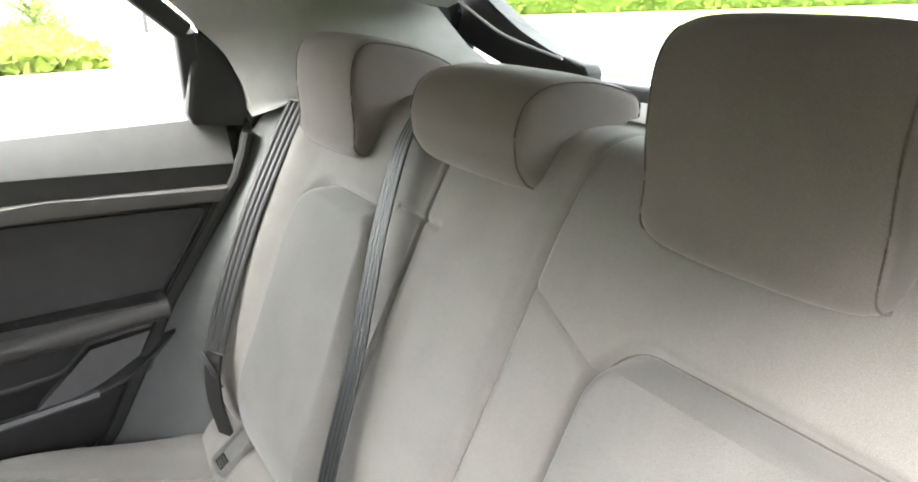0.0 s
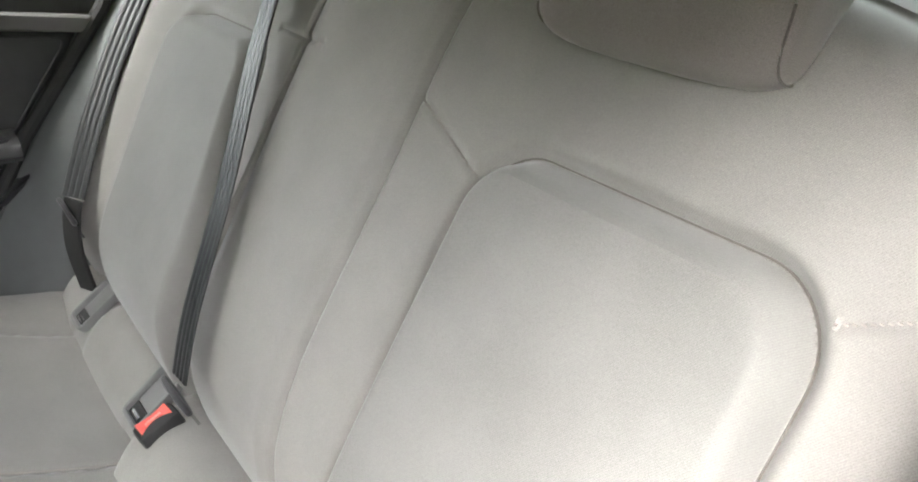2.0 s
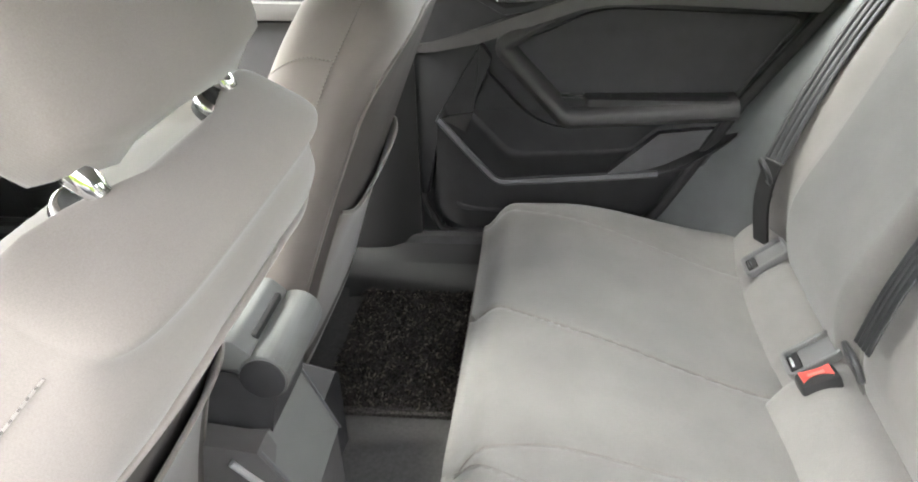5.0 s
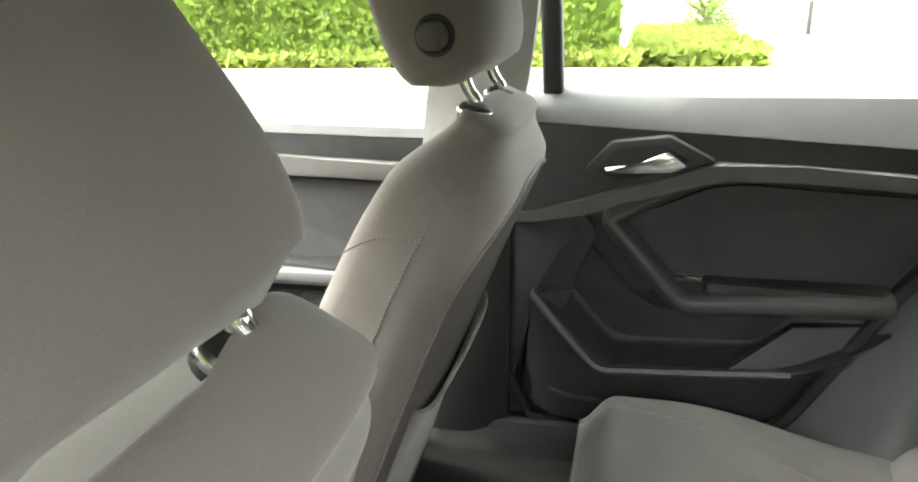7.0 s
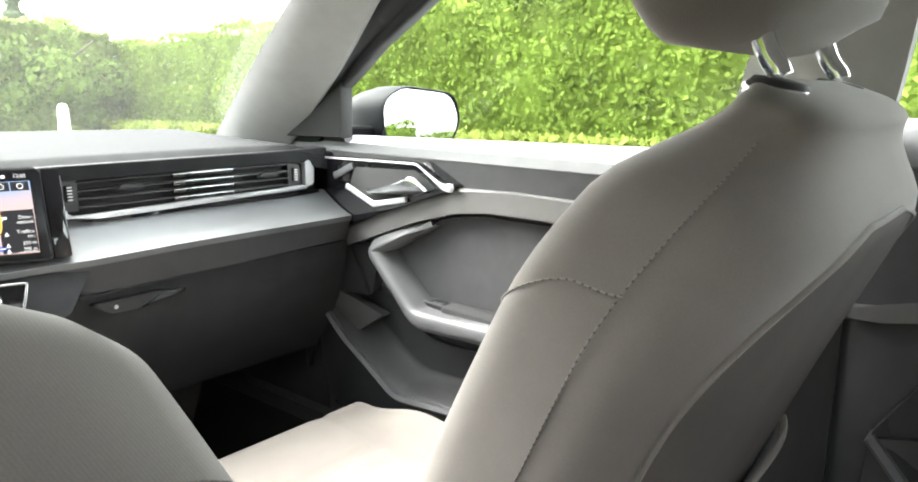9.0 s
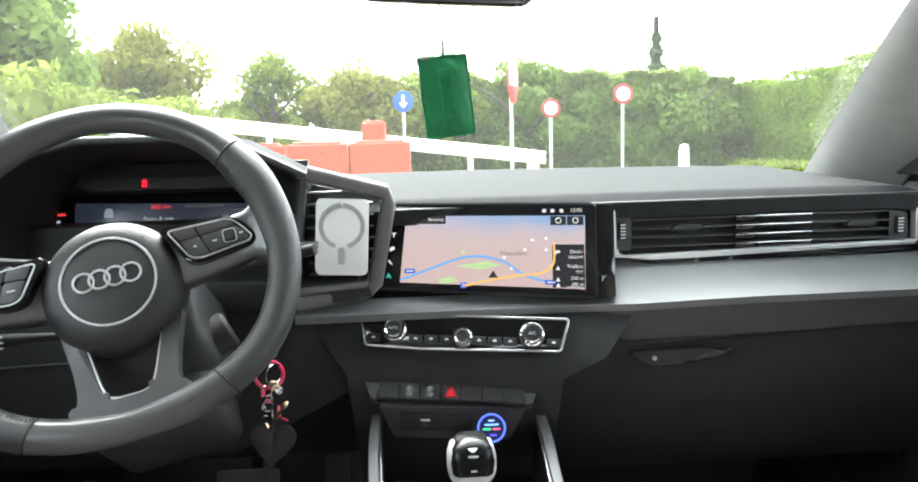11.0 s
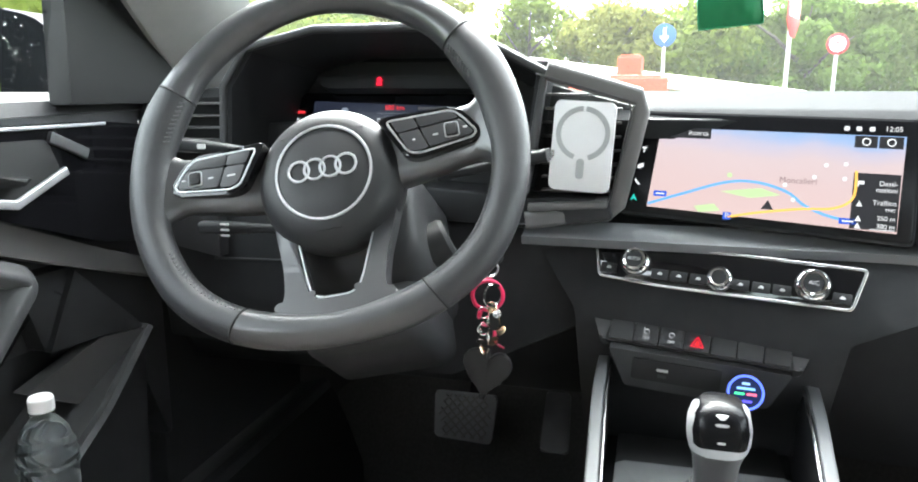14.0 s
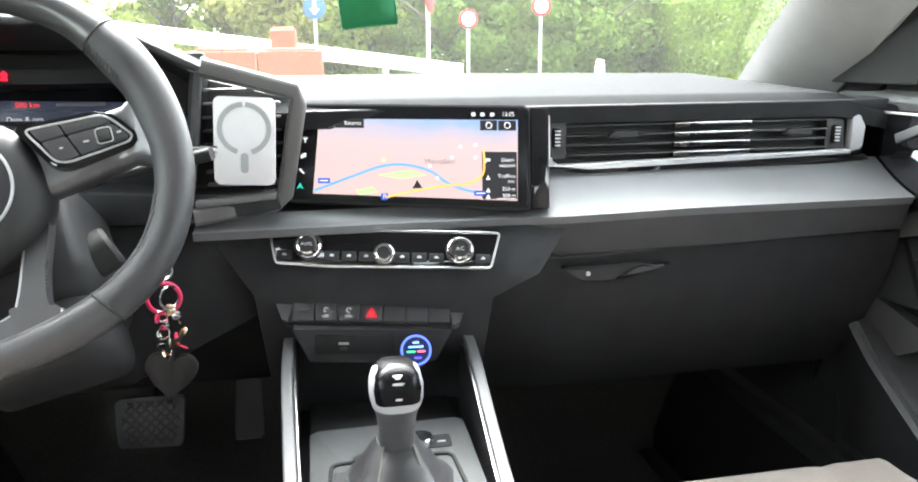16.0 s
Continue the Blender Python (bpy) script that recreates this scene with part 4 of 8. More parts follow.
FRONT_WIN = [(0.14, 1.0), (-0.17, 1.175), (-0.38, 1.27), (-0.80, 1.31), (-0.90, 1.305), (-0.90, 1.015), (-0.6, 1.0)]
REAR_WIN = [(-1.0, 1.03), (-1.0, 1.30), (-1.3, 1.295), (-1.56, 1.265), (-1.645, 1.19), (-1.655, 1.06)]
side_window("window_front", FRONT_WIN, "clear front passenger door glass")
side_window("window_front", FRONT_WIN, "clear driver's door glass with rain", -1)
side_window("window_rear_door", REAR_WIN, "clear rear door glass with black rear blank")
blank = solid("window_blank", prism([(-1.633, 1.050), (-1.661, 1.192), (-1.70, 1.16), (-1.73, 1.125), (-1.738, 1.044), (-1.730, 1.020), (-1.642, 1.030)], 0.712, 0.745, 0.004), BLACK, "black plastic blank behind the rear door glass", "window blank", "structure")
for sx in (1, -1):
    bm = prism([(0.14, 1.0), (-0.055, 1.0), (-0.06, 1.11)] if sx > 0 else [(0.14, 0.995), (-0.158, 0.995), (-0.147, 1.10), (-0.153, 1.16), (-0.10, 1.165), (-0.0265, 1.109)], 0.715, 0.745, 0.004)
    solid("mirror_triangle", mirrored(bm) if sx < 0 else bm, RUBBER, "black mirror mounting triangle", "trim", "structure")


# ---- front seats ----
def front_seat(cx, line, facing, wide, bolster, shoulder, head, post, label):
    """line: the backrest's middle as (y, z) of h; facing: its forward direction at hip and shoulder;
    head: place and tilt of the headrest; post: place and tilt of the post guides."""
    t = thing("front_seat", label, "car seat", "front seats", at=(cx, -0.45, 0.27))
    inv = Matrix.Translation((-cx, 0.45, -0.27))
    sub = lambda name, bm, mat, label="", parent=None: part(name, move(bm, inv), mat, parent or t, label, 60.0)  # noqa: E731
    def skin(k, h):
        """A place on the backrest: k runs round it in 48 steps, h from hip to shoulder."""
        c = Vector((cx, *line(h)))
        fw = Vector((0, *facing[0])).lerp(Vector((0, *facing[1])), step(0.15, 0.75, h)).normalized()
        top = step(0.90, 1.0, h)
        a, b, p, d = shoulder
        w = wide * (0.234 - 0.0115 * (1 - h) - a * step(b, 1.0, h) ** p - d * top)
        tk = 0.0786 - 0.018 * h - 0.030 * top
        ca, sa = math.cos(2 * math.pi * k / 48), math.sin(2 * math.pi * k / 48)
        x = w * math.copysign(abs(ca) ** 0.42, ca)
        y = tk * math.copysign(abs(sa) ** 0.50, sa)
        if sa < 0 and cx > 0:
            y *= 1.28  # the back shell stands out behind
        if sa > 0:
            y += (bolster * step(0.55, 0.95, abs(x) / w) * (1 - 0.6 * h) - 0.009) * step(0.0, 0.12, sa)
        return c + Vector((x, 0, 0)) + fw * y
    def ring(h):
        return [skin(k * 0.25, h) for k in range(192)]
    hs = span(0, 0.9, 30) + [0.92, 0.94, 0.955, 0.97, 0.98, 0.99, 0.996, 1.0]
    rings = [ring(h) for h in hs]
    last = rings[-1]
    mid = sum(last, Vector()) / len(last)
    for k, lift in ((0.975, 0.003), (0.93, 0.007), (0.85, 0.0105), (0.70, 0.0135), (0.50, 0.0155), (0.25, 0.0162), (0.08, 0.0165)):
        rings.append([mid + (p - mid) * k + Vector((0, -0.002, lift)) for p in last])
    back = sub("backrest", loft(rings), FRONT)
    def on_ring(k, h, off=0.0006):
        c = skin(0, h).lerp(skin(24, h), 0.5)
        p = skin(k, h)
        return p + (p - c).normalized() * off
    def stitched(pts, parent, gap=0.0048):
        """A thin seam with small stitches beside it."""
        sub("seam", sweep(pts, circle(0.0006, 5)), SEAT_SIDE, "dark sewn seam", parent)
        bm, run = mesh(), 0.0
        for a, b in zip(pts, pts[1:]):
            d, far = (b - a).normalized(), (b - a).length
            while run < far:
                q = a + d * run
                sweep([q - d * 0.0016, q + d * 0.0016], circle(0.0008, 4), (0.3, 1, 0.2), bm=bm)
                run += gap
            run -= far
        sub("stitching", bm, THREAD, "row of pale stitches", parent)
    # darker panel over the back, with piping round it
    def kl(h):
        return 29.8 + 5.9 * min(1, max(0, (h - 0.72) / 0.20)) ** 2.6
    def panel(u, h):
        return on_ring(kl(h) + (72 - 2 * kl(h)) * u, h, 0.0022)
    hh = span(0.04, 0.70, 34) + span(0.72, 0.92, 26)
    sub("back_panel", sheet(panel, span(0, 1, 24), hh), BACKCLOTH, "darker back panel", back)
    edge = [panel(0, h) for h in hh] + [panel(u, hh[-1]) for u in span(0.05, 0.95, 18)] + [panel(1, h) for h in hh[::-1]]
    sub("piping", sweep(edge, circle(0.0024, 6)), FRONT, "raised seam piping", back)
    for a, b in ((24.35, 18.0), (-0.35, 6.0)):
        pts = [on_ring(a, h, 0.0008) for h in span(0.05, 0.975 if a > 0 else 0.90, 70)]
        stitched(pts, back)
        if a > 0:
            stitched([on_ring((a + (b - a) * u) % 48, 0.855 - 0.085 * u, 0.0008) for u in span(0, 1, 24)], back)
    # map pocket on the back
    def pocket(u, v):
        h = 0.10 + 0.42 * v - 0.03 * (1 - (2 * u - 1) ** 2) * v
        return on_ring(32.3 + 7.4 * u, h, 0.0045) + Vector((0, -0.012 * v ** 5 * (1 - (2 * u - 1) ** 4), 0))
    sub("map_pocket", sheet(pocket, span(0.0, 1.0, 24), span(0, 1, 16), (0, 0.003, 0)), FRONT, "cloth map pocket", back)
    sub("pocket_hem", sweep([pocket(u, 1.0) for u in span(0.0, 1.0, 24)], circle(0.0032, 6)), FRONT, "pocket hem", back)
    # cushion
    def seat_top(x, y):
        u = (x - cx) / 0.26
        z = 0.50 + 0.045 * step(-0.7, -0.2, y) + 0.035 * step(0.6, 0.95, abs(u)) * step(-0.22, -0.36, y) - 0.05 * step(-0.21, -0.135, y) ** 2 - 0.04 * step(0.9, 1.0, abs(u)) ** 2
        z += groove(abs(u) - 0.58, 0.025, 0.006) + groove(y + 0.33, 0.006, 0.004) * (abs(u) < 0.58)
        return (x, y, z)
    sub("cushion", sheet(seat_top, span(cx - 0.26, cx + 0.26, 40), span(-0.72, -0.130, 44), (0, 0.0, -0.13)), FRONT, "cloth seat cushion with raised sides")
    sub("base", box((0.40, 0.42, 0.10), 0.01, (cx, -0.45, 0.32)), BLACK, "black seat base")
    for sx in (-1, 1):
        sub("rail", box((0.03, 0.5, 0.02), 0.004, (cx + sx * 0.18, -0.45, 0.278)), BLACK)
        sub("side_cover", box((0.02, 0.42, 0.10), 0.008, (cx + sx * 0.262, -0.52, 0.40)), BLACK, "black plastic side cover")
    # headrest
    hx, hy, hz, tilt_h, hw, hd, narrow, taper = head
    m = Matrix.Translation((hx, hy, hz)) @ Matrix.Rotation(radians(tilt_h), 4, "X")
    rings = []
    for z in span(-1, 1, 20):
        e = (1 - abs(z) ** 3.2) ** (1 / 3.2) if abs(z) < 1 else 0.02
        w, d = hw * (0.55 + 0.45 * e) * (1 - narrow * z), hd * (0.45 + 0.55 * e)
        rings.append([m @ Vector((w * (1 - taper * max(0, -math.sin(a)) ** 2) * math.copysign(abs(math.cos(a)) ** 0.30, math.cos(a)), d * (1 - (0.24 * max(0, -z) ** 1.6 if math.sin(a) < 0 else 0)) * math.copysign(abs(math.sin(a)) ** 0.36, math.sin(a)) + 0.012 * z, 0.098 * z + (0.008 * max(0, -z) if math.sin(a) < 0 else 0)))
                      for a in (2 * math.pi * k / 40 for k in range(40))])
    head_ob = sub("headrest", loft(rings), FRONT)
    if cx > 0:
        mb = m @ Matrix.Translation((-hw - 0.0015, -0.008, -0.043)) @ Matrix.Rotation(radians(90), 4, "Z")
        sub("release_button", disc(0.014, -0.004, 0.02, 28, 0.002, mb), SEAT_SIDE, "round black tilt button", head_ob)
        sub("button_ring", move(sweep([(0.0185 * math.cos(a), 0, 0.0185 * math.sin(a)) for a in span(0, 2 * math.pi, 32)[:-1]], circle(0.003, 8), (0, 1, 0), closed=True), mb), RUBBER, "black button ring", head_ob)
    px, py, pz, tilt_p, size = post
    for sx in (-1, 1):
        x = px + sx * 0.072
        mg = Matrix.Translation((x, py, pz)) @ Matrix.Rotation(radians(tilt_p), 4, "X") @ Matrix.Diagonal((size, size, 1, 1))
        end = m @ Vector((sx * 0.072, -0.004, -0.035))
        sub("post", sweep(spline([mg @ Vector((0, 0, -0.04)), mg @ Vector((0, 0, 0.006)), (x, py + 0.3 * (end.y - py), pz + 0.028), end], 6), circle(0.0075, 14)), BRIGHT, "bright chrome headrest post", head_ob)
        sub("post_guide", lathe([(0.009, 0.008), (0.020, 0.007), (0.024, 0.002), (0.024, -0.01)], 24, mg), RUBBER, "post guide collar", back)
        sub("guide_trim", lathe([(0.0235, 0.0035), (0.0265, 0.001), (0.0265, -0.004), (0.0235, -0.006)], 28, mg), CHROME, "chrome ring", back)
    return t


front_seat(0.385, lambda h: (-0.707 - 0.212 * h - 0.0574 * h * h, 0.4545 + 0.612 * h), ((0.93, 0.36), (0.93, 0.36)), 1.125, 0.018, (0.072, 0.771, 1.5, 0.040),
           (0.362, -0.928, 1.203, -11, 0.136, 0.066, 0.05, 0.34), (0.362, -0.970, 1.077, 14, 0.82), "dark taupe cloth front passenger seat with stitched seams")
front_seat(-0.355, lambda h: (-0.7356 - 0.0779 * h - 0.2075 * h * h, 0.4794 + 0.7518 * h - 0.1812 * h * h), ((0.93, 0.36), (0.87, 0.49)), 1.159, 0.054, (0.1237, 0.78, 1.083, -0.0086),
           (-0.332, -0.963, 1.169, -18.5, 0.098, 0.034, 0.27, 0.48), (-0.350, -1.000, 1.066, 33, 0.64), "dark taupe cloth driver's seat with stitched seams, leaning back")


# ---- rear bench ----
BACK = [(0.46, -1.66), (0.50, -1.635), (0.55, -1.617), (0.61, -1.607), (0.66, -1.613), (0.74, -1.652), (0.84, -1.708), (0.94, -1.762), (1.00, -1.792), (1.05, -1.822), (1.10, -1.858), (1.16, -1.91)]


def back_line(z):
    if z <= BACK[0][0]:
        return BACK[0][1]
    for (a, p), (b, q) in zip(BACK, BACK[1:]):
        if z <= b:
            t = (z - a) / (b - a)
            t2 = t
            return p + (q - p) * t2
    return BACK[-1][1]


def soft_line(z):
    return sum(back_line(z + 0.012 * k) for k in range(-3, 4)) / 7


def flare(x, z):
    """How far the narrow seat's raised panel spreads to its door side and to the middle."""
    return 0.92 + 0.38 * step(0.70, 0.92, z) if x > 0.345 else 1.50 - 0.50 * step(0.70, 0.96, z)


def rear_back(x, v):
    """The backrest's face: v runs up it. Raised seat panels, a middle panel, seams."""
    z = 0.46 + (0.68 - 0.055 * step(0.30, 0.62, abs(x))) * v
    y = soft_line(z)
    out = 0.0
    for cx, hx in ((-0.3425, 0.1435), (0.345, 0.118)):
        d = boxdist(cx + (x - cx) / flare(x, z) if cx > 0 else x, z, cx, 0.66, hx, 0.300, 0.050)
        out += 0.020 * step(0.004, -0.016, d) + groove(d - 0.005, 0.0065, 0.015)
    # bolsters at the sides
    out += 0.028 * step(0.50, 0.58, abs(x)) * (1 - 0.5 * v) - 0.10 * step(0.595, 0.66, abs(x)) ** 2
    out += -0.008 * math.exp(-((x - 0.345) / 0.12) ** 2 - ((z - 0.985) / 0.05) ** 2)
    # middle panel edges
    xl = -0.082 - 0.012 * step(0.75, 0.60, z)
    xr = 0.148 - 0.03 * (0.98 - z)
    out += groove(x - xl, 0.0045, 0.006) + 0.006 * step(xl, xl + 0.03, x) * step(xr, xr - 0.03, x)
    out += -0.012 * math.exp(-((x - xr) / 0.005) ** 2)
    # seams that run out sideways from the panels
    if x < -0.492:
        out += groove(z - 0.948 + 0.48 * (x + 0.49), 0.004, 0.004)
    if -0.20 < x < xl:
        out += groove((z - 0.972) - (x - xl) * 0.35, 0.0035, 0.003)
    if 0.10 < x < 0.22:
        out += groove(z - 0.98, 0.0035, 0.004)
    # top edge rolls back
    roll = step(0.93, 1.0, v)
    y -= 0.060 * roll
    z -= 0.030 * roll ** 2
    out += 0.003 * noise.noise(Vector((x * 5, z * 5, 3)))
    return (x, y + out * 0.88, z + out * 0.47)


for a, b, word in ((-0.655, 0.150, "wide"), (0.154, 0.655, "narrow")):
    t = thing("rear_seat_back", f"grey taupe cloth {word} part of the split rear seat back", "rear seat", "rear bench")
    body = part("cover", sheet(rear_back, span(a, b, int((b - a) / 0.0026)), span(0, 1, 260), (0, -0.10, 0)), SURROUND, t)
    for cx, hx in ((-0.3425, 0.1435), (0.345, 0.118)):
        if a < cx < b:
            rim = [(cx + x, 0.66 + z) for x, z in rrect(2 * hx + 0.012, 0.612, 0.056, 10)]
            rim = [p for p in rim if p[1] > 0.9] + [(cx - hx - 0.006, z) for z in span(0.88, 0.56, 20)]
            rim = [(cx + hx + 0.006, z) for z in span(0.56, 0.88, 20)] + rim
            rim = [(cx + (x - cx) * flare(x, z) if cx > 0 else x, z) for x, z in rim]
            def insert(u, w, cx=cx, hx=hx):
                x, z = cx + (hx + 0.004) * u, 0.66 + 0.304 * w
                d = boxdist(x, z, cx, 0.66, hx + 0.004, 0.304, 0.054)
                if d > 0:
                    to = Vector((x - cx - math.copysign(hx - 0.050, u), z - 0.66 - math.copysign(0.250, w))).normalized()
                    x, z = x - to.x * d, z - to.y * d
                x = cx + (x - cx) * flare(x, z) if cx > 0 else x
                return Vector(rear_back(x, (z - 0.46) / (0.68 - 0.055 * step(0.30, 0.62, abs(x))))) + Vector((0, 0.0012, 0.0006))
            part("insert", sheet(insert, span(-1, 1, 90), span(-0.55, 1, 100)), INSERT, body, "paler raised seat panel")
            part("panel_seam", sweep([Vector(rear_back(x, (z - 0.46) / (0.68 - 0.055 * step(0.30, 0.62, abs(x))))) + Vector((0, 0.0004, 0)) for x, z in rim], circle(0.0012, 5), (0, 1, 0)), SEAT_SIDE, body, "sunken seam round the raised panel")
    def stitch(pts, name="stitching"):
        bm = mesh()
        for p in pts:
            box((0.0026, 0.0011, 0.0011), 0, p, bm=bm)
        part(name, bm, THREAD, body, "row of stitches")
    if a < 0:
        stitch([Vector(rear_back(x, (0.972 + (x + 0.082) * 0.35 - 0.46) / 0.68)) + Vector((0, 0.0012, 0)) for x in span(-0.190, -0.086, 26)])
        stitch([Vector(rear_back(x, (0.948 - 0.48 * (x + 0.49) - 0.46) / (0.68 - 0.055 * step(0.30, 0.62, abs(x))))) + Vector((0, 0.001, 0)) for x in span(-0.585, -0.492, 24)])


# seams of the cushion: how far across they lie, from the back edge to the front lip
CUSHION_SEAMS = (([(0.23, 0.166), (0.44, 0.192), (0.70, 0.240), (0.86, 0.282), (1.0, 0.33)], 0.006), ([(0.24, -0.058), (0.57, -0.039), (0.77, -0.022), (0.90, -0.030), (1.0, -0.05)], 0.004),
                 ([(0.19, -0.158), (0.64, -0.119), (0.93, -0.050), (1.0, -0.03)], 0.006), ([(0.18, 0.506), (0.46, 0.544), (0.81, 0.590), (1.0, 0.61)], 0.005), ([(0.18, -0.506), (0.46, -0.544), (0.81, -0.590), (1.0, -0.61)], 0.005))


def cushion_top(x, v):
    """The bench cushion, v from the back edge to the front lip."""
    y = -1.64 + 0.57 * v
    z = 0.462 + 0.068 * step(0.05, 0.75, v) + 0.018 * math.exp(-((abs(x) - 0.60) / 0.06) ** 2)
    z -= 0.012 * math.exp(-((abs(x) - 0.36) / 0.17) ** 2) * (1 - v * 0.6)
    z += 0.010 * math.exp(-(x / 0.10) ** 2)
    lip = step(0.86, 1.0, v)
    z -= 0.055 * lip ** 2
    z -= 0.05 * step(0.615, 0.665, abs(x)) ** 2
    for line, deep in CUSHION_SEAMS:
        z += groove(x - np.interp(v, *zip(*line)), 0.005, deep)
    z += 0.0025 * noise.noise(Vector((x * 6, y * 6, 7)))
    return (x, y, z)


bench = thing("rear_cushion", "grey taupe cloth rear bench cushion, lightly creased", "rear seat", "rear bench")
part("cover", sheet(cushion_top, span(-0.66, 0.66, 220), span(0, 1, 110), (0, -0.0, -0.11)), SEAT, bench)
part("front_face", sheet(lambda x, v: (x, -1.068 - 0.05 * v, 0.47 - 0.12 * v), span(-0.655, 0.655, 12), span(0, 1, 6), (0, -0.02, 0)), SEAT_SIDE, bench)
for line, _ in CUSHION_SEAMS[:3]:
    part("seam", sweep([Vector(cushion_top(np.interp(v, *zip(*line)) + 0.003, v)) + Vector((0, 0, 0.0008)) for v in span(0.2, 0.97, 80)], circle(0.0009, 5)), THREAD, bench, "pale stitched seam")


# padded strip along the seat crease, with the buckle and child-seat openings
def strip_at(x, v):
    mid = step(0.165, 0.145, x) * step(-0.175, -0.11, x)
    yf = -1.540 + 0.042 * mid
    y = yf + (-1.640 - yf) * v
    z = 0.474 + 0.062 * v ** 0.8 + 0.022 * math.sin(math.pi * min(1, v * 1.15)) * (0.6 + 0.6 * mid) - 0.03 * (1 - v) ** 6
    for cx in (-0.186, 0.205, 0.478):
        d = boxdist(x, v, cx, 0.42, 0.033, 0.40, 0.02)
        z -= 0.006 * step(0.01, -0.01, d)
    return (x, y, z)


strip = thing("crease_strip", "grey cloth strip along the seat crease with buckle openings", "seat trim", "rear bench")
part("cover", sheet(strip_at, span(-0.60, 0.60, 260), span(0, 1, 40), (0, 0, -0.03)), SEAT, strip)
for cx in (-0.186, 0.205, 0.478):
    c, low, high = Vector(strip_at(cx, 0.45)), Vector(strip_at(cx, 0.10)), Vector(strip_at(cx, 0.80))
    along = (high - low).normalized()
    up = Vector((1, 0, 0)).cross(-along).normalized()
    up = up if up.z > 0 else -up
    am = Matrix.Translation(c + up * 0.006) @ Matrix((Vector((1, 0, 0)), along, up)).transposed().to_4x4()
    ob = part("anchor_bezel", move(sweep([(x, y, 0) for x, y in rrect(0.050, 0.076, 0.008, 3)], rrect(0.006, 0.014, 0.002), closed=True), am), ANCHOR, strip, "grey child seat anchor bezel")
    part("anchor_flap", move(box((0.044, 0.054, 0.006), 0.002, (0, 0.010, -0.003)), am), ANCHOR, ob, "grey hinged flap")
    part("anchor_mouth", move(box((0.042, 0.018, 0.006), 0.001, (0, -0.027, -0.003)), am), RUBBER, ob, "dark anchor slot")
    part("anchor_bar", move(sweep([(-0.012, -0.029, 0.0015), (0.010, -0.029, 0.0015)], circle(0.0035, 8)), am), CHROME, ob, "steel anchor bar")


def buckle(at, spin, label):
    t = thing("belt_buckle", label, "seat belt buckle", "rear belt buckles", at=at)
    t.rotation_euler = (radians(-22), radians(6), radians(spin))
    part("housing", box((0.034, 0.054, 0.055), 0.006, (0, 0, -0.0245)), RUBBER, t, "black buckle housing")
    red = part("release_button", sheet(lambda x, y: (x, y, 0.006 - 0.003 * (1 - (y / 0.023) ** 2) + 0.003 * (x / 0.012)), span(-0.010, 0.010, 8), span(-0.0205, 0.0205, 14), (0, 0, -0.010)), REDB, t, "red press button")
    part("button_mark", box((0.005, 0.022, 0.002), 0.0008, (0.002, 0, 0.0042)), PLATEPINK, red, "pale embossed mark")
    return t


PLATEPINK = material("pale_red_mark", (0.75, 0.20, 0.16), 0.4, bump=0)
buckle((0.128, -1.562, 0.541), 4, "black belt buckle with red press button, tongue beside it")
buckle((-0.087, -1.562, 0.537), 6, "black belt buckle with red press button in a pair")
buckle((-0.127, -1.561, 0.532), 6, "black belt buckle with red press button in a pair")


# ---- seat belts ----
def belt(name, pts, width, label, faces):
    t = thing(name, label, "seat belt", "rear seat belts")
    line = spline(pts, 10)
    # four rounded ribs across, on both faces
    face = [((k / 32 - 0.5) * width, 0.0008 + 0.0016 * abs(math.sin(math.pi * k / 8)) ** 0.7) for k in range(33)]
    part("webbing", sweep(line, [(x, -y) for x, y in face] + face[::-1], faces), BELT, t, smooth=60.0)
    return t


def tongue(parent, at, m, plate):
    part("tongue_grip", move(sweep([(0.026 * a, 0, 0.016 * b) for a, b in rrect(2, 2, 0.6, 3)], circle(0.0042, 8), (0, 1, 0), closed=True), Matrix.Translation(at) @ m), GREY, parent, "grey plastic tongue grip")
    part("tongue_plate", move(prism(rounded([(-0.012, -0.014), (0.012, -0.014), (0.009, -0.050), (-0.009, -0.050)], 0.004), -0.0015, 0.0015, 0.0005, "y"), Matrix.Translation(at) @ m), plate, parent, "tongue plate")


b1 = belt("seat_belt", [(0.612, -1.80, 1.065), (0.616, -1.765, 1.005), (0.600, -1.690, 0.880), (0.570, -1.628, 0.765), (0.543, -1.586, 0.675)], 0.042, "black ribbed side seat belt hanging beside the backrest", (-0.55, 0.8, 0.25))
tongue(b1, (0.541, -1.574, 0.655), Matrix.Rotation(radians(-20), 4, "X"), GREY)
part("lower_webbing", sweep(spline([(0.543, -1.586, 0.672), (0.538, -1.578, 0.64), (0.533, -1.575, 0.59), (0.530, -1.585, 0.52)], 6), rrect(0.040, 0.006, 0.002), (-0.35, 0.9, 0.25)), RUBBER, b1, "black folded webbing end")
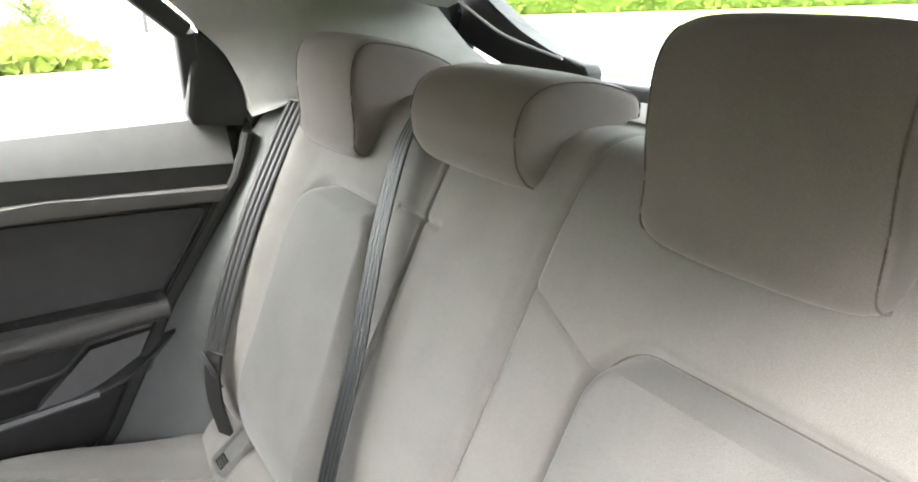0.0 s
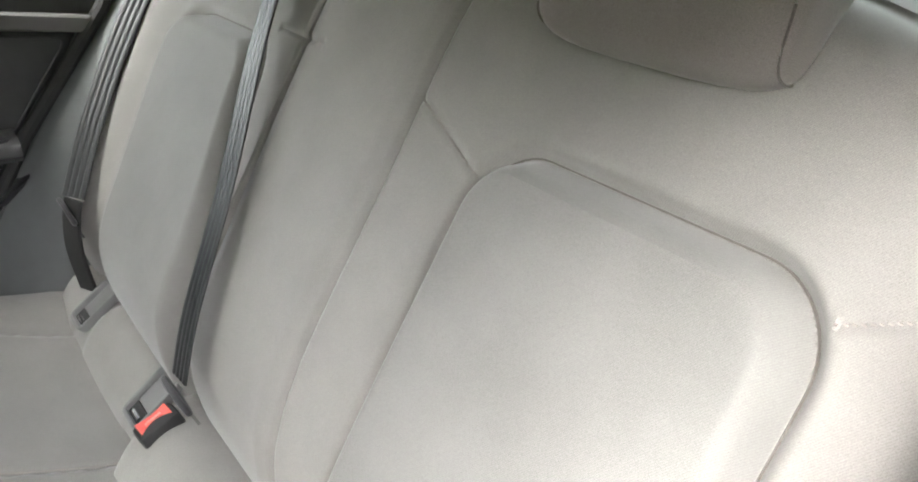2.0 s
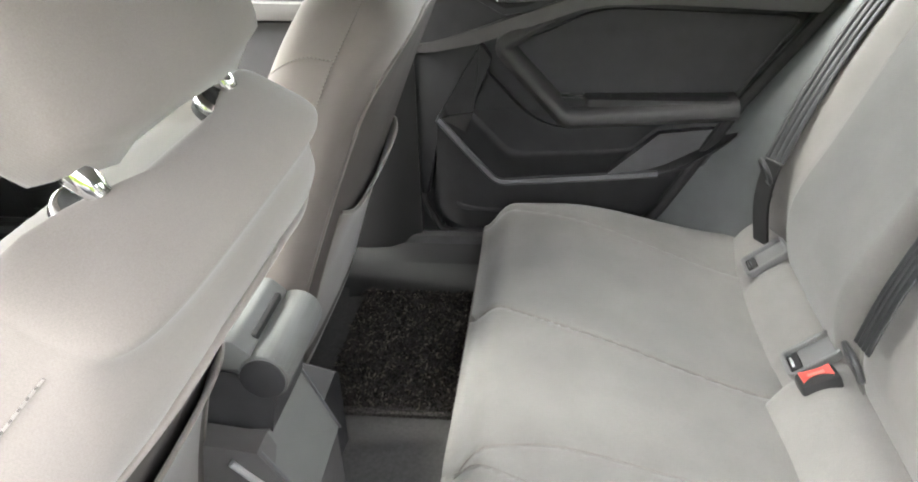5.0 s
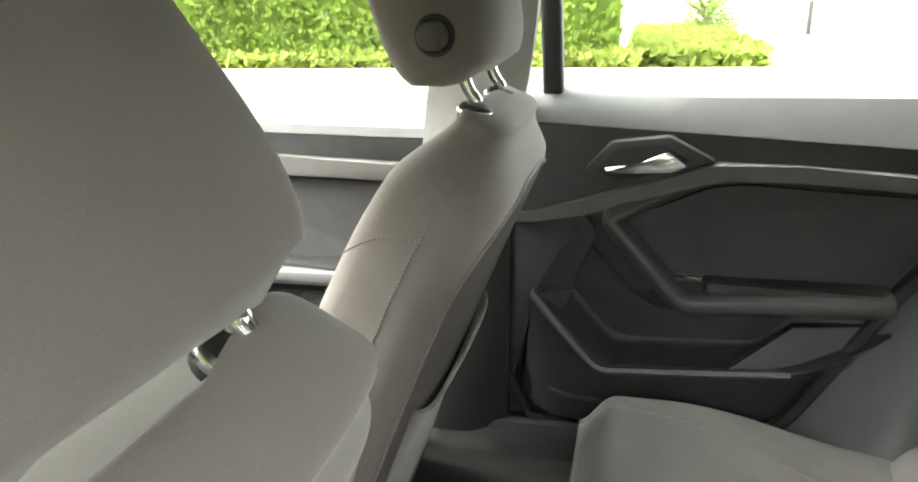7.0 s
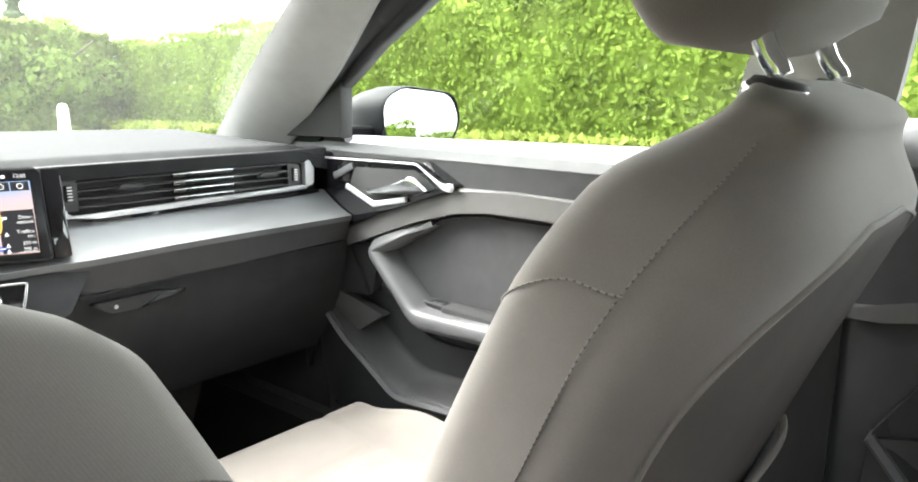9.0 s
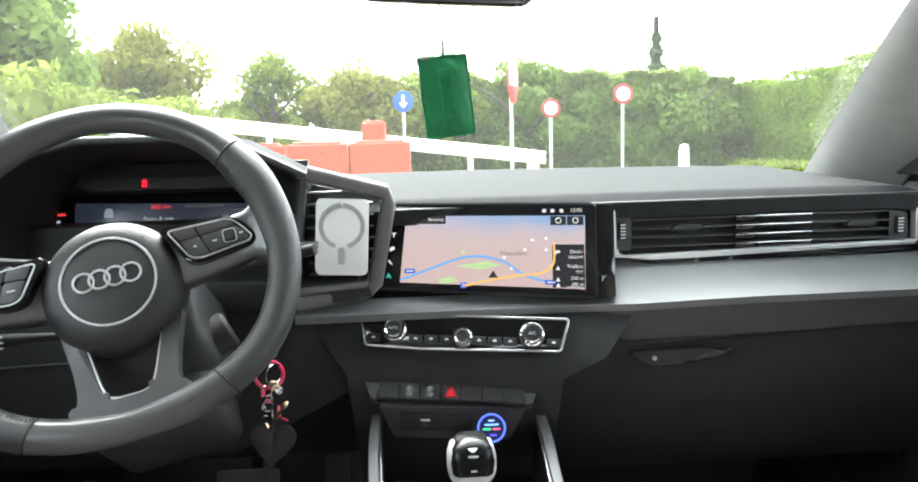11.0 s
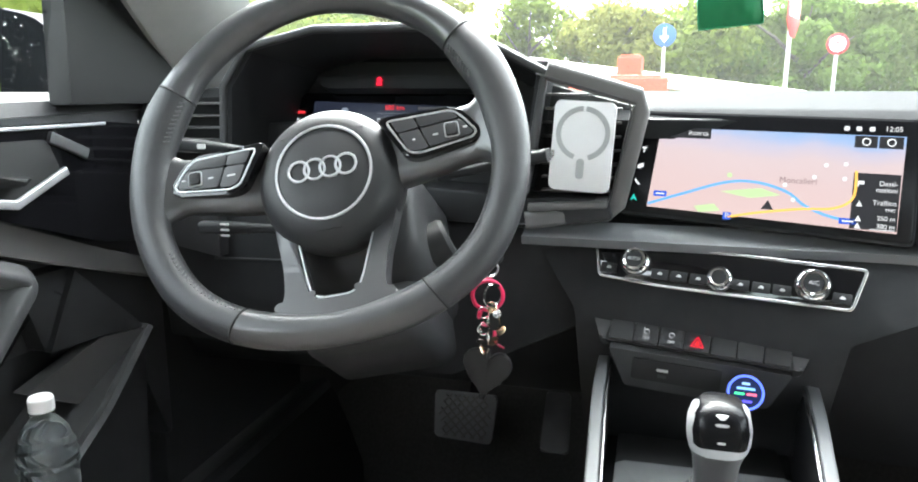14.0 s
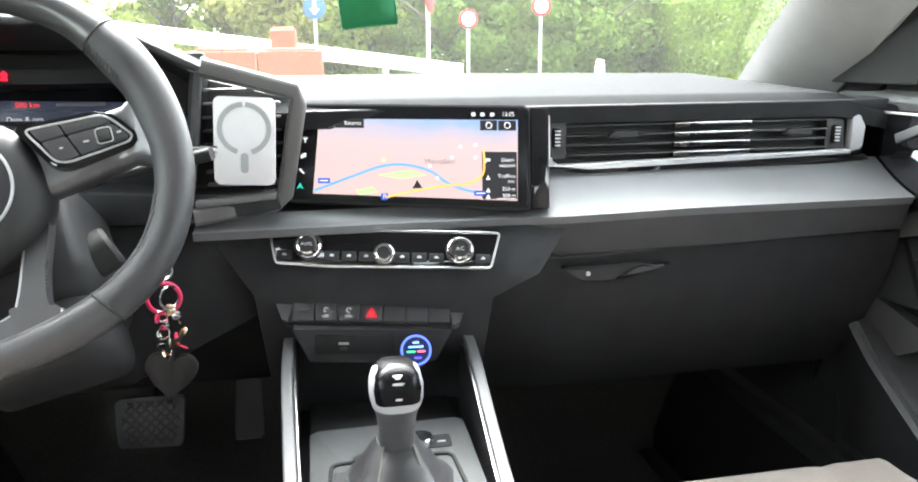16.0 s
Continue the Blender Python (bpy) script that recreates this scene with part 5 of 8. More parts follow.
b2 = belt("seat_belt", [(0.240, -1.835, 1.10), (0.220, -1.792, 1.055), (0.184, -1.738, 0.965), (0.128, -1.668, 0.825), (0.090, -1.606, 0.705), (0.074, -1.580, 0.632)], 0.049, "black ribbed middle seat belt running to its tongue", (0.1, 0.9, 0.35))
tongue(b2, (0.072, -1.574, 0.612), Matrix.Rotation(radians(-24), 4, "X"), CHROME)
b3 = belt("seat_belt", [(-0.60, -1.77, 1.075), (-0.60, -1.70, 0.985), (-0.595, -1.60, 0.80), (-0.57, -1.55, 0.62)], 0.046, "black ribbed side seat belt beside the backrest", (-0.25, 0.9, 0.3))


# ---- rear headrests ----
TALL = [(0.000, 0.050), (0.002, 0.100), (-0.004, 0.150), (-0.024, 0.176), (-0.056, 0.178), (-0.120, 0.163), (-0.175, 0.138), (-0.190, 0.118), (-0.160, 0.104), (-0.096, 0.075), (-0.050, 0.032), (-0.030, 0.003), (-0.012, 0.000), (0.002, 0.014)]
LOW = [(0.000, 0.072), (0.000, 0.045), (-0.004, 0.026), (-0.018, 0.006), (-0.035, 0.000), (-0.052, 0.004), (-0.103, 0.031), (-0.146, 0.042), (-0.180, 0.055), (-0.186, 0.085), (-0.169, 0.101), (-0.110, 0.118), (-0.050, 0.120), (-0.015, 0.104)]


def rear_headrest(cx, half, y0, z0, side, label, k=1.0):
    """A padded wedge: an upright front face, a top that runs back and an underside that slopes up to meet it."""
    t = thing("rear_headrest", label, "headrest", "rear headrests", at=(cx, y0, z0))
    side = spline([(y * k, z * k, 0) for y, z in side], 5, True)
    my, mz = -0.055, sum(p.y for p in side) / len(side)
    rings = []
    for u, e in ((1.022, 0.25), (1.018, 0.55), (1.005, 0.76), (0.985, 0.845), (0.955, 0.885), (0.91, 0.922), (0.84, 0.950), (0.74, 0.972), (0.55, 0.990), (0.3, 1.0), (0, 1.0)):
        rings.append([(u * half, my + (p.x - my) * (0.35 + 0.65 * e), mz + (p.y - mz) * e) for p in side])
    rings = rings + [[(-x, y, z) for x, y, z in r] for r in rings[-2::-1]]
    body = part("pad", loft(rings), HEADCLOTH, t, smooth=70.0)
    for sx in (-1, 1):
        r = rings[4] if sx > 0 else rings[-5]
        part("seam", sweep([(x + sx * 0.0008, my + (y - my) * 1.006, mz + (z - mz) * 1.008) for x, y, z in r], circle(0.0010, 5), closed=True), SEAT_SIDE, body, "dark sewn seam")
        part("post", sweep([(sx * half * 0.66, -0.062, -0.05), (sx * half * 0.66, -0.055, 0.08)], circle(0.0055, 12)), BRIGHT, t, "chrome headrest post")
        part("post_guide", lathe([(0.008, 0.010), (0.018, 0.008), (0.021, 0.0), (0.021, -0.012)], 20, Matrix.Translation((sx * half * 0.66, -0.062, -0.030))), RUBBER, t, "black post guide")
    return t


rear_headrest(-0.301, 0.106, -1.800, 1.043, TALL, "large taupe cloth rear headrest on chrome posts", 1.08)
rear_headrest(0.080, 0.114, -1.790, 1.046, LOW, "low taupe cloth middle rear headrest, curled back")
rear_headrest(0.465, 0.113, -1.785, 1.010, TALL, "taupe cloth rear headrest beside the pillar")


# ---- dashboard ----
def text_on(parent, m, body, size, mat, name="lettering", align="CENTER"):
    """Flat raised lettering in the plane of m, which looks towards -y of m."""
    cu = bpy.data.curves.new(name, "FONT")
    cu.body, cu.size, cu.extrude, cu.align_x, cu.align_y = body, size, 0.0002, align, "CENTER"
    tmp = bpy.data.objects.new(name, cu)
    me = bpy.data.meshes.new_from_object(tmp)
    bpy.data.objects.remove(tmp)
    me.transform(m @ Matrix.Rotation(radians(90), 4, "X"))
    me.materials.append(mat)
    ob = new(name, me)
    ob.parent = parent
    return ob


def glow(name, color, power):
    m = bpy.data.materials.new(name)
    m.use_nodes = True
    nt = m.node_tree
    b = nt.nodes["Principled BSDF"]
    b.inputs["Base Color"].default_value = (*[c * 0.12 for c in color], 1)
    b.inputs["Roughness"].default_value = 0.15
    b.inputs["Emission Color"].default_value = (*color, 1)
    b.inputs["Emission Strength"].default_value = power * 0.185
    return m


LIT_WHITE = glow("lit_white_symbol", (0.9, 0.92, 0.95), 0.16)
LIT_RED = glow("lit_red_symbol", (1.0, 0.02, 0.05), 0.4)
DIM_RED = glow("dim_red_symbol", (0.9, 0.04, 0.05), 0.3)
WHITEMARK = material("white_print", (0.6, 0.6, 0.6), 0.6, bump=0)

dash = thing("dashboard", "dark grey moulded dashboard with satin decor strip", "dashboard", kind="structure")


def front_edge(x):
    return 0.66 - 0.68 * x * x


def top_skin(x, v):
    y0 = -0.02 + 0.15 * step(-0.175, -0.20, x) * step(-0.60, -0.585, x)
    y = y0 + (front_edge(x) - y0) * v
    z = 0.992 + 0.024 * step(-0.575, -0.60, x) + 0.018 * v - 0.012 * step(0.05, 0.0, v) ** 2 - 0.02 * step(0.62, 0.72, abs(x))
    return (x, y, z)


part("top_pad", sheet(top_skin, span(-0.73, 0.73, 60), [0, 0.012, 0.03, 0.06] + span(0.1, 1, 24), (0, 0, -0.02)), TOPPAD, dash, "soft charcoal dashboard top")
part("brow", prism([(-0.02, 0.982), (-0.012, 0.965), (0.03, 0.965), (0.03, 0.985)], -0.085, 0.71, 0.003), DASH, dash, "black shadow brow")
part("core", prism([(0.02, 0.97), (0.02, 0.86), (-0.02, 0.80), (0.06, 0.615), (0.50, 0.585), (0.45, 0.97)], -0.73, 0.73, 0.004), DASH, dash)


# decor strip: a shelf that catches the light, with a fluted face below
def shelf(x, v):
    wide = step(0.19, 0.42, x)
    hi = (-0.035 + (0.025) * step(0.15, 0.23, x), 0.866 + 0.036 * step(0.17, 0.235, x))
    near = step(0.16, 0.24, x)
    lo = (-0.070 - 0.008 * near - 0.012 * wide, 0.8525 + 0.006 * wide)
    return (x, hi[0] + (lo[0] - hi[0]) * v, hi[1] + (lo[1] - hi[1]) * v - 0.004 * math.sin(math.pi * v))


def shelf_edge(x):
    return shelf(x, 1.0)


part("decor_shelf", sheet(shelf, span(-0.205, 0.705, 80), span(0, 1, 8), (0, 0.004, -0.01)), SATIN, dash, "satin light grey decor shelf")


def fluted(x, v):
    _, y, z = shelf_edge(x)
    depth = 0.004 + 0.048 * step(0.16, 0.22, x) - 0.006 * step(0.4, 0.7, x)
    ridge = 0.00002 * math.sin(2 * math.pi * v * 9) * step(0.16, 0.26, x)
    return (x, y + 0.003 + 0.014 * v + ridge * -1.0, z - 0.001 - depth * v)


part("decor_face", sheet(fluted, span(-0.205, 0.705, 44), span(0, 1, 72), (0, 0.01, 0)), GREY, dash, "fluted grey decor face")

# glove box
glove = part("glove_box", sheet(lambda x, v: (x, -0.062 + 0.02 * v + 0.09 * v * v + 0.014 * step(0.24, 0.12, x), 0.806 - 0.235 * v + 0.0 * x), span(0.125, 0.715, 30), span(0, 1, 16), (0, 0.03, 0)), DASH, dash, "black glove box lid")
part("lid_gap", sweep([(0.215, -0.066, 0.797), (0.45, -0.069, 0.806), (0.70, -0.068, 0.815)], rrect(0.004, 0.004, 0.001), (0, 1, 0)), RUBBER, glove)
part("latch_recess", move(prism(rounded([(0.228, 0.786), (0.255, 0.768), (0.31, 0.766), (0.375, 0.782), (0.33, 0.788)], 0.006), -0.072, -0.058, 0.003, "y"), Matrix()), RUBBER, glove, "hollow behind the latch")
part("latch", prism(rounded([(0.30, 0.769), (0.35, 0.778), (0.37, 0.784), (0.33, 0.783)], 0.003), -0.076, -0.068, 0.002, "y"), GREY, glove, "grey finger latch")
part("lamp_dot", disc(0.003, -0.0745, -0.070, 12, 0, Matrix.Translation((0.262, 0, 0.777))), WHITEMARK, glove)

# long vent on the passenger's side
vent = thing("air_vent", "long black air vent with chrome surround and slats", "air vent", "dashboard vents")
VY = -0.012
part("backing", prism([(0.213, 0.972), (0.690, 0.962), (0.690, 0.893), (0.213, 0.898)], 0.004, 0.02, 0.001, "y"), RUBBER, vent)
part("cheek", prism(rounded([(0.222, 0.966), (0.250, 0.966), (0.250, 0.914), (0.222, 0.914)], 0.003), VY, 0.006, 0.002, "y"), GREY, vent, "grey end cheek")
part("cheek", prism(rounded([(0.622, 0.957), (0.648, 0.955), (0.652, 0.913), (0.622, 0.913)], 0.003), VY, 0.006, 0.002, "y"), GREY, vent, "grey end cheek")
for x0, z0 in ((0.236, 0.941), (0.635, 0.936)):
    part("thumbwheel", box((0.010, 0.008, 0.024), 0.002, (x0, VY - 0.002, z0)), RUBBER, vent)
    for k in range(5):
        part("wheel_rib", box((0.007, 0.003, 0.002), 0.0005, (x0, VY - 0.0065, z0 - 0.009 + 0.0045 * k)), WHITEMARK, vent)
for k in range(4):
    z = 0.9575 - 0.0125 * k
    part("slat", box((0.376, 0.016, 0.0026), 0.001, (0.436, VY + 0.006, z - 0.002)), GREY, vent)
    part("middle_slat", box((0.110, 0.005, 0.0065), 0.001, (0.450, VY - 0.003, z - 0.004)), PIANO, vent, "gloss black middle slat")
    part("slat_edge", box((0.110, 0.002, 0.0015), 0.0004, (0.450, VY - 0.0058, z - 0.0012)), CHROME, vent)
for x0, z0 in ((0.325, 0.944), (0.575, 0.941)):
    part("tab", prism(rounded([(x0 - 0.022, z0 - 0.004), (x0 - 0.014, z0 + 0.004), (x0 + 0.02, z0 + 0.004), (x0 + 0.02, z0 - 0.004)], 0.002), VY - 0.008, VY, 0.001, "y"), RUBBER, vent, "black sliding tab")
part("chrome_surround", sweep([(0.216, VY - 0.006, 0.972), (0.430, VY - 0.006, 0.9705), (0.625, VY - 0.004, 0.9635)], rrect(0.006, 0.0035, 0.001), (0, 1, 0)), SILVER, vent, "thin chrome line")
part("chrome_end", prism(rounded([(0.212, 0.974), (0.224, 0.971), (0.226, 0.915), (0.236, 0.9085), (0.215, 0.905)], 0.003), VY - 0.010, VY + 0.002, 0.002, "y"), SILVER, vent)
part("chrome_end", prism(rounded([(0.654, 0.958), (0.664, 0.962), (0.674, 0.945), (0.672, 0.916), (0.655, 0.912)], 0.003), VY - 0.010, VY + 0.002, 0.002, "y"), SILVER, vent)
part("chrome_blade", prism([(0.215, 0.907), (0.34, 0.9095), (0.655, 0.915), (0.655, 0.909), (0.34, 0.902), (0.275, 0.901)], VY - 0.012, VY + 0.002, 0.0015, "y"), SILVER, vent, "polished blade below the slats")
part("gloss_wedge", prism([(0.245, 0.8995), (0.36, 0.902), (0.68, 0.908), (0.69, 0.8985), (0.335, 0.884)], -0.019, -0.012, 0.001, "y"), PIANO, vent)

# ---- centre display ----
DM = Matrix.Translation((0.066, -0.040, 0.928)) @ Matrix.Rotation(radians(-6.5), 4, "Z") @ Matrix.Rotation(radians(1.25), 4, "Y") @ Matrix.Rotation(radians(-16), 4, "X")


def map_material():
    """The navigation picture: pink land, blue sky haze at the top, faint patches; it glows as a screen does."""
    m = bpy.data.materials.new("map_screen")
    m.use_nodes = True
    nt = m.node_tree
    b = nt.nodes["Principled BSDF"]
    co = nt.nodes.new("ShaderNodeTexCoord")
    sp = nt.nodes.new("ShaderNodeSeparateXYZ")
    nt.links.new(co.outputs["Generated"], sp.inputs[0])
    ns = nt.nodes.new("ShaderNodeTexNoise")
    ns.inputs["Scale"].default_value, ns.inputs["Detail"].default_value = 4.0, 4.0
    nt.links.new(co.outputs["Generated"], ns.inputs["Vector"])
    ad = nt.nodes.new("ShaderNodeMath")
    ad.operation = "MULTIPLY_ADD"
    ad.inputs[1].default_value = 0.28
    tx = nt.nodes.new("ShaderNodeMath")
    tx.operation = "MULTIPLY_ADD"
    tx.inputs[1].default_value = 0.16
    nt.links.new(sp.outputs["X"], tx.inputs[0])
    nt.links.new(sp.outputs["Z"], tx.inputs[2])
    nt.links.new(ns.outputs["Fac"], ad.inputs[0])
    nt.links.new(tx.outputs[0], ad.inputs[2])
    sc = nt.nodes.new("ShaderNodeMath")
    sc.operation = "MULTIPLY"
    sc.inputs[1].default_value = 0.72
    rp = nt.nodes.new("ShaderNodeValToRGB")
    e = rp.color_ramp.elements
    e[0].position, e[0].color = 0.0, (0.93, 0.66, 0.62, 1)
    e[1].position, e[1].color = 1.0, (0.26, 0.50, 0.95, 1)
    for pos, c in ((0.35, (0.93, 0.67, 0.64, 1)), (0.66, (0.90, 0.70, 0.70, 1)), (0.78, (0.74, 0.68, 0.82, 1)), (0.86, (0.45, 0.62, 0.95, 1))):
        q = e.new(pos)
        q.color = c
    nt.links.new(ad.outputs[0], sc.inputs[0])
    nt.links.new(sc.outputs[0], rp.inputs[0])
    b.inputs["Base Color"].default_value = (0.02, 0.02, 0.02, 1)
    b.inputs["Roughness"].default_value, b.inputs["Specular IOR Level"].default_value = 0.28, 0.2
    nt.links.new(rp.outputs[0], b.inputs["Emission Color"])
    b.inputs["Emission Strength"].default_value = 0.044
    return m


display = thing("centre_display", "wide touch screen showing a pink navigation map", "car display")
part("glass", prism(rounded([(-0.147, 0.0585), (0.1235, 0.0585), (0.1235, -0.064), (-0.162, -0.0525)], 0.005), 0, 0.014, 0.002, "y", DM), GLOSSDARK, display, "gloss black display glass")
part("rim", prism(rounded([(-0.150, 0.0615), (0.1255, 0.0615), (0.1255, -0.0665), (-0.166, -0.055)], 0.006), 0.003, 0.03, 0.002, "y", DM), DASH, display, "black display rim")
part("side_blank", prism([(0.1265, 0.0590), (0.1485, 0.0580), (0.1485, -0.0640), (0.1265, -0.0645)], 0.002, 0.03, 0.001, "y", DM), PIANO, display, "gloss black blank beside the screen")
part("map", prism([(-0.128, 0.043), (0.110, 0.043), (0.1085, -0.055), (-0.135, -0.046)], -0.0012, -0.0004, 0, "y", DM), map_material(), display, "lit pink map", smooth=0)
M_BLUE, M_ORANGE, M_GREEN = glow("map_river_blue", (0.15, 0.42, 0.85), 0.32), glow("map_road_orange", (0.95, 0.50, 0.12), 0.36), glow("map_park_green", (0.52, 0.70, 0.35), 0.32)
M_SIGN, M_DARK, M_GREY = glow("map_sign_blue", (0.03, 0.10, 0.55), 0.34), glow("map_tile_dark", (0.05, 0.05, 0.055), 0.2), glow("map_pale_grey", (0.75, 0.74, 0.74), 0.34)


def on_map(name, pts, w, mat, lift=0.0018):
    line = [DM @ Vector((x, -lift, z)) for x, z in ((p.x, p.y) for p in spline(pts, 6))]
    part(name, sweep(line, rrect(w, 0.0004, 0.0001, 1), DM.to_3x3() @ Vector((0, -1, 0))), mat, display)


on_map("river", [(-0.134, -0.043), (-0.10, -0.030), (-0.055, -0.014), (-0.025, -0.012), (0.005, -0.020), (0.025, -0.034), (0.055, -0.044), (0.080, -0.040), (0.078, -0.012), (0.107, -0.004)], 0.0028, M_BLUE)
on_map("trunk_road", [(-0.05, -0.051), (-0.02, -0.044), (0.02, -0.037), (0.05, -0.034), (0.067, -0.022), (0.068, 0.006)], 0.0026, M_ORANGE, 0.0022)
part("park", prism([(-0.06, -0.024), (-0.02, -0.018), (0.0, -0.024), (-0.03, -0.029)], -0.0016, -0.0013, 0, "y", DM), M_GREEN, display)
part("park", prism([(-0.085, -0.042), (-0.065, -0.038), (-0.058, -0.045), (-0.08, -0.048)], -0.0016, -0.0013, 0, "y", DM), M_GREEN, display)
for x, z, w in ((-0.122, -0.031, 0.014), (0.064, -0.046, 0.016)):
    part("road_sign", prism(rounded([(x - w / 2, z - 0.003), (x + w / 2, z - 0.003), (x + w / 2, z + 0.003), (x - w / 2, z + 0.003)], 0.001), -0.0022, -0.0014, 0, "y", DM), M_SIGN, display)
    part("sign_bar", prism([(x - w * 0.33, z - 0.0008), (x + w * 0.33, z - 0.0008), (x + w * 0.33, z + 0.0008), (x - w * 0.33, z + 0.0008)], -0.0026, -0.0023, 0, "y", DM), M_GREY, display)
part("parking_sign", prism([(-0.055, -0.054), (-0.047, -0.054), (-0.047, -0.046), (-0.055, -0.046)], -0.0024, -0.0014, 0, "y", DM), M_SIGN, display)
text_on(display, DM @ Matrix.Translation((-0.051, -0.0028, -0.050)), "P", 0.008, M_GREY)
text_on(display, DM @ Matrix.Translation((0.015, -0.0024, -0.008)), "Moncalieri", 0.0085, glow("map_text_brown", (0.30, 0.22, 0.22), 0.22))
for x, z in ((0.003, -0.013), (0.030, -0.003), (0.040, 0.010), (0.058, -0.003), (0.058, 0.012), (0.012, -0.028)):
    part("map_pin", disc(0.0022, -0.0024, -0.0014, 12, 0, DM @ Matrix.Translation((x, 0, z))), M_GREY, display)
part("map_pin", disc(0.0026, -0.0024, -0.0014, 12, 0, DM @ Matrix.Translation((-0.052, 0, -0.006))), M_GREEN, display, "small green marker")
part("car_marker", prism([(-0.006, -0.004), (0.006, -0.004), (0.0, 0.006)], -0.0028, -0.0015, 0, "y", DM @ Matrix.Translation((-0.012, 0, -0.036))), M_DARK, display, "dark position arrow")
tile = lambda x0, z0, x1, z1: part("menu_tile", prism([(x0, z0), (x1, z0), (x1, z1), (x0, z1)], -0.0022, -0.0013, 0, "y", DM), M_DARK, display, "dark menu tile")  # noqa: E731
tile(-0.126, 0.032, -0.1105, 0.043), tile(-0.1095, 0.032, -0.075, 0.043), tile(0.064, 0.030, 0.0845, 0.042), tile(0.086, 0.030, 0.1075, 0.042), tile(0.066, -0.053, 0.108, 0.004)
lab = lambda x, z, s, size=0.0065, align="CENTER": text_on(display, DM @ Matrix.Translation((x, -0.0028, z)), s, size, M_GREY, "screen_text", align)  # noqa: E731
lab(-0.088, 0.0375, "Ricerca", 0.0068), lab(0.106, -0.006, "Desti-", 0.0068, "RIGHT"), lab(0.106, -0.0125, "nazioni", 0.0068, "RIGHT"), lab(0.106, -0.0255, "Traffico", 0.0068, "RIGHT")
lab(0.1055, -0.0325, "TMC", 0.0045, "RIGHT"), lab(0.106, -0.041, "250 m", 0.0064, "RIGHT"), lab(0.106, -0.049, "300 m", 0.0064, "RIGHT"), lab(0.098, 0.0495, "12:05", 0.0072)
part("scale_bar", prism([(0.084, -0.0527), (0.106, -0.0527), (0.106, -0.0520), (0.084, -0.0520)], -0.0027, -0.0023, 0, "y", DM), M_GREY, display)
for k, shape in enumerate(([(-1, -1), (1, -1), (1, 0.2), (0, 1), (-1, 0.2)], [(-0.2, -1), (0.2, -1), (0.2, 0), (1, 0.8), (-1, 0.8), (-0.2, 0)], [(-1, -1), (-0.3, -1), (-0.3, 0.6), (0.9, 0.9), (0.9, -0.5), (0.5, -0.5), (0.5, 0.4), (-1, 0.2)], [(-1, 0.8), (-0.4, 1), (0.1, 0.1), (1, -0.6), (0.5, -1), (-0.6, 0)])):
    part("menu_icon", prism([(a * 0.0034, b * 0.0034) for a, b in shape], -0.0014, -0.0004, 0, "y", DM @ Matrix.Translation((-0.142 - 0.002 * k, 0, 0.036 - 0.0185 * k))), M_GREY, display, "white menu icon")
part("menu_icon", prism([(a * 0.004, b * 0.004) for a, b in [(-1, -1), (0, -0.4), (1, -1), (0, 1)]], -0.0014, -0.0004, 0, "y", DM @ Matrix.Translation((-0.150, 0, -0.037))), glow("menu_teal", (0.05, 0.55, 0.45), 0.3), display, "teal menu arrow")
for x in (0.056, 0.067, 0.079):
    part("status_icon", prism(rrect(0.005, 0.0045, 0.001, 2), -0.0014, -0.0004, 0, "y", DM @ Matrix.Translation((x, 0, 0.0495))), M_GREY, display)
for k, (x, z) in enumerate(((0.0745, 0.036), (0.097, 0.036))):
    part("tile_ring", move(sweep([(0.0035 * math.cos(a), 0, 0.0035 * math.sin(a)) for a in span(0, 2 * math.pi, 16)[:-1]], circle(0.0006, 4), (0, 1, 0), closed=True), DM @ Matrix.Translation((x, -0.0026, z))), M_GREY, display)
for k, z in enumerate((-0.007, -0.027, -0.042, -0.0495)):
    part("tile_mark", prism([(a * 0.003, b * 0.003) for a, b in ([(-1, -1), (1, -1), (0, 1)] if k else [(-1, -1), (-0.6, -1), (-0.6, -0.2), (1, -0.2), (1, 1), (-1, 1)])], -0.0027, -0.0023, 0, "y", DM @ Matrix.Translation((0.073, 0, z))), M_GREY, display)

# ---- climate panel ----
AM = Matrix.Translation((0.0089, -0.0707, 0.8234)) @ Matrix.Rotation(radians(-8.8), 4, "Z") @ Matrix.Rotation(radians(2.3), 4, "Y") @ Matrix.Rotation(radians(-24), 4, "X")
stack = part("centre_stack", loft([[(-0.20, -0.025, 0.850), (0.24, -0.066, 0.846), (0.24, 0.03, 0.846), (-0.20, 0.03, 0.850)],
                                   [(-0.165, -0.048, 0.80), (0.19, -0.100, 0.79), (0.19, 0.03, 0.79), (-0.165, 0.03, 0.80)],
                                   [(-0.145, -0.055, 0.77), (0.135, -0.095, 0.762), (0.135, 0.03, 0.762), (-0.145, 0.03, 0.77)],
                                   [(-0.13, -0.02, 0.60), (0.13, -0.02, 0.60), (0.13, 0.06, 0.60), (-0.13, 0.06, 0.60)]]), DASH, dash, "black centre stack housing")
climate = thing("climate_panel", "gloss black climate control panel with three chrome knobs", "climate controls")
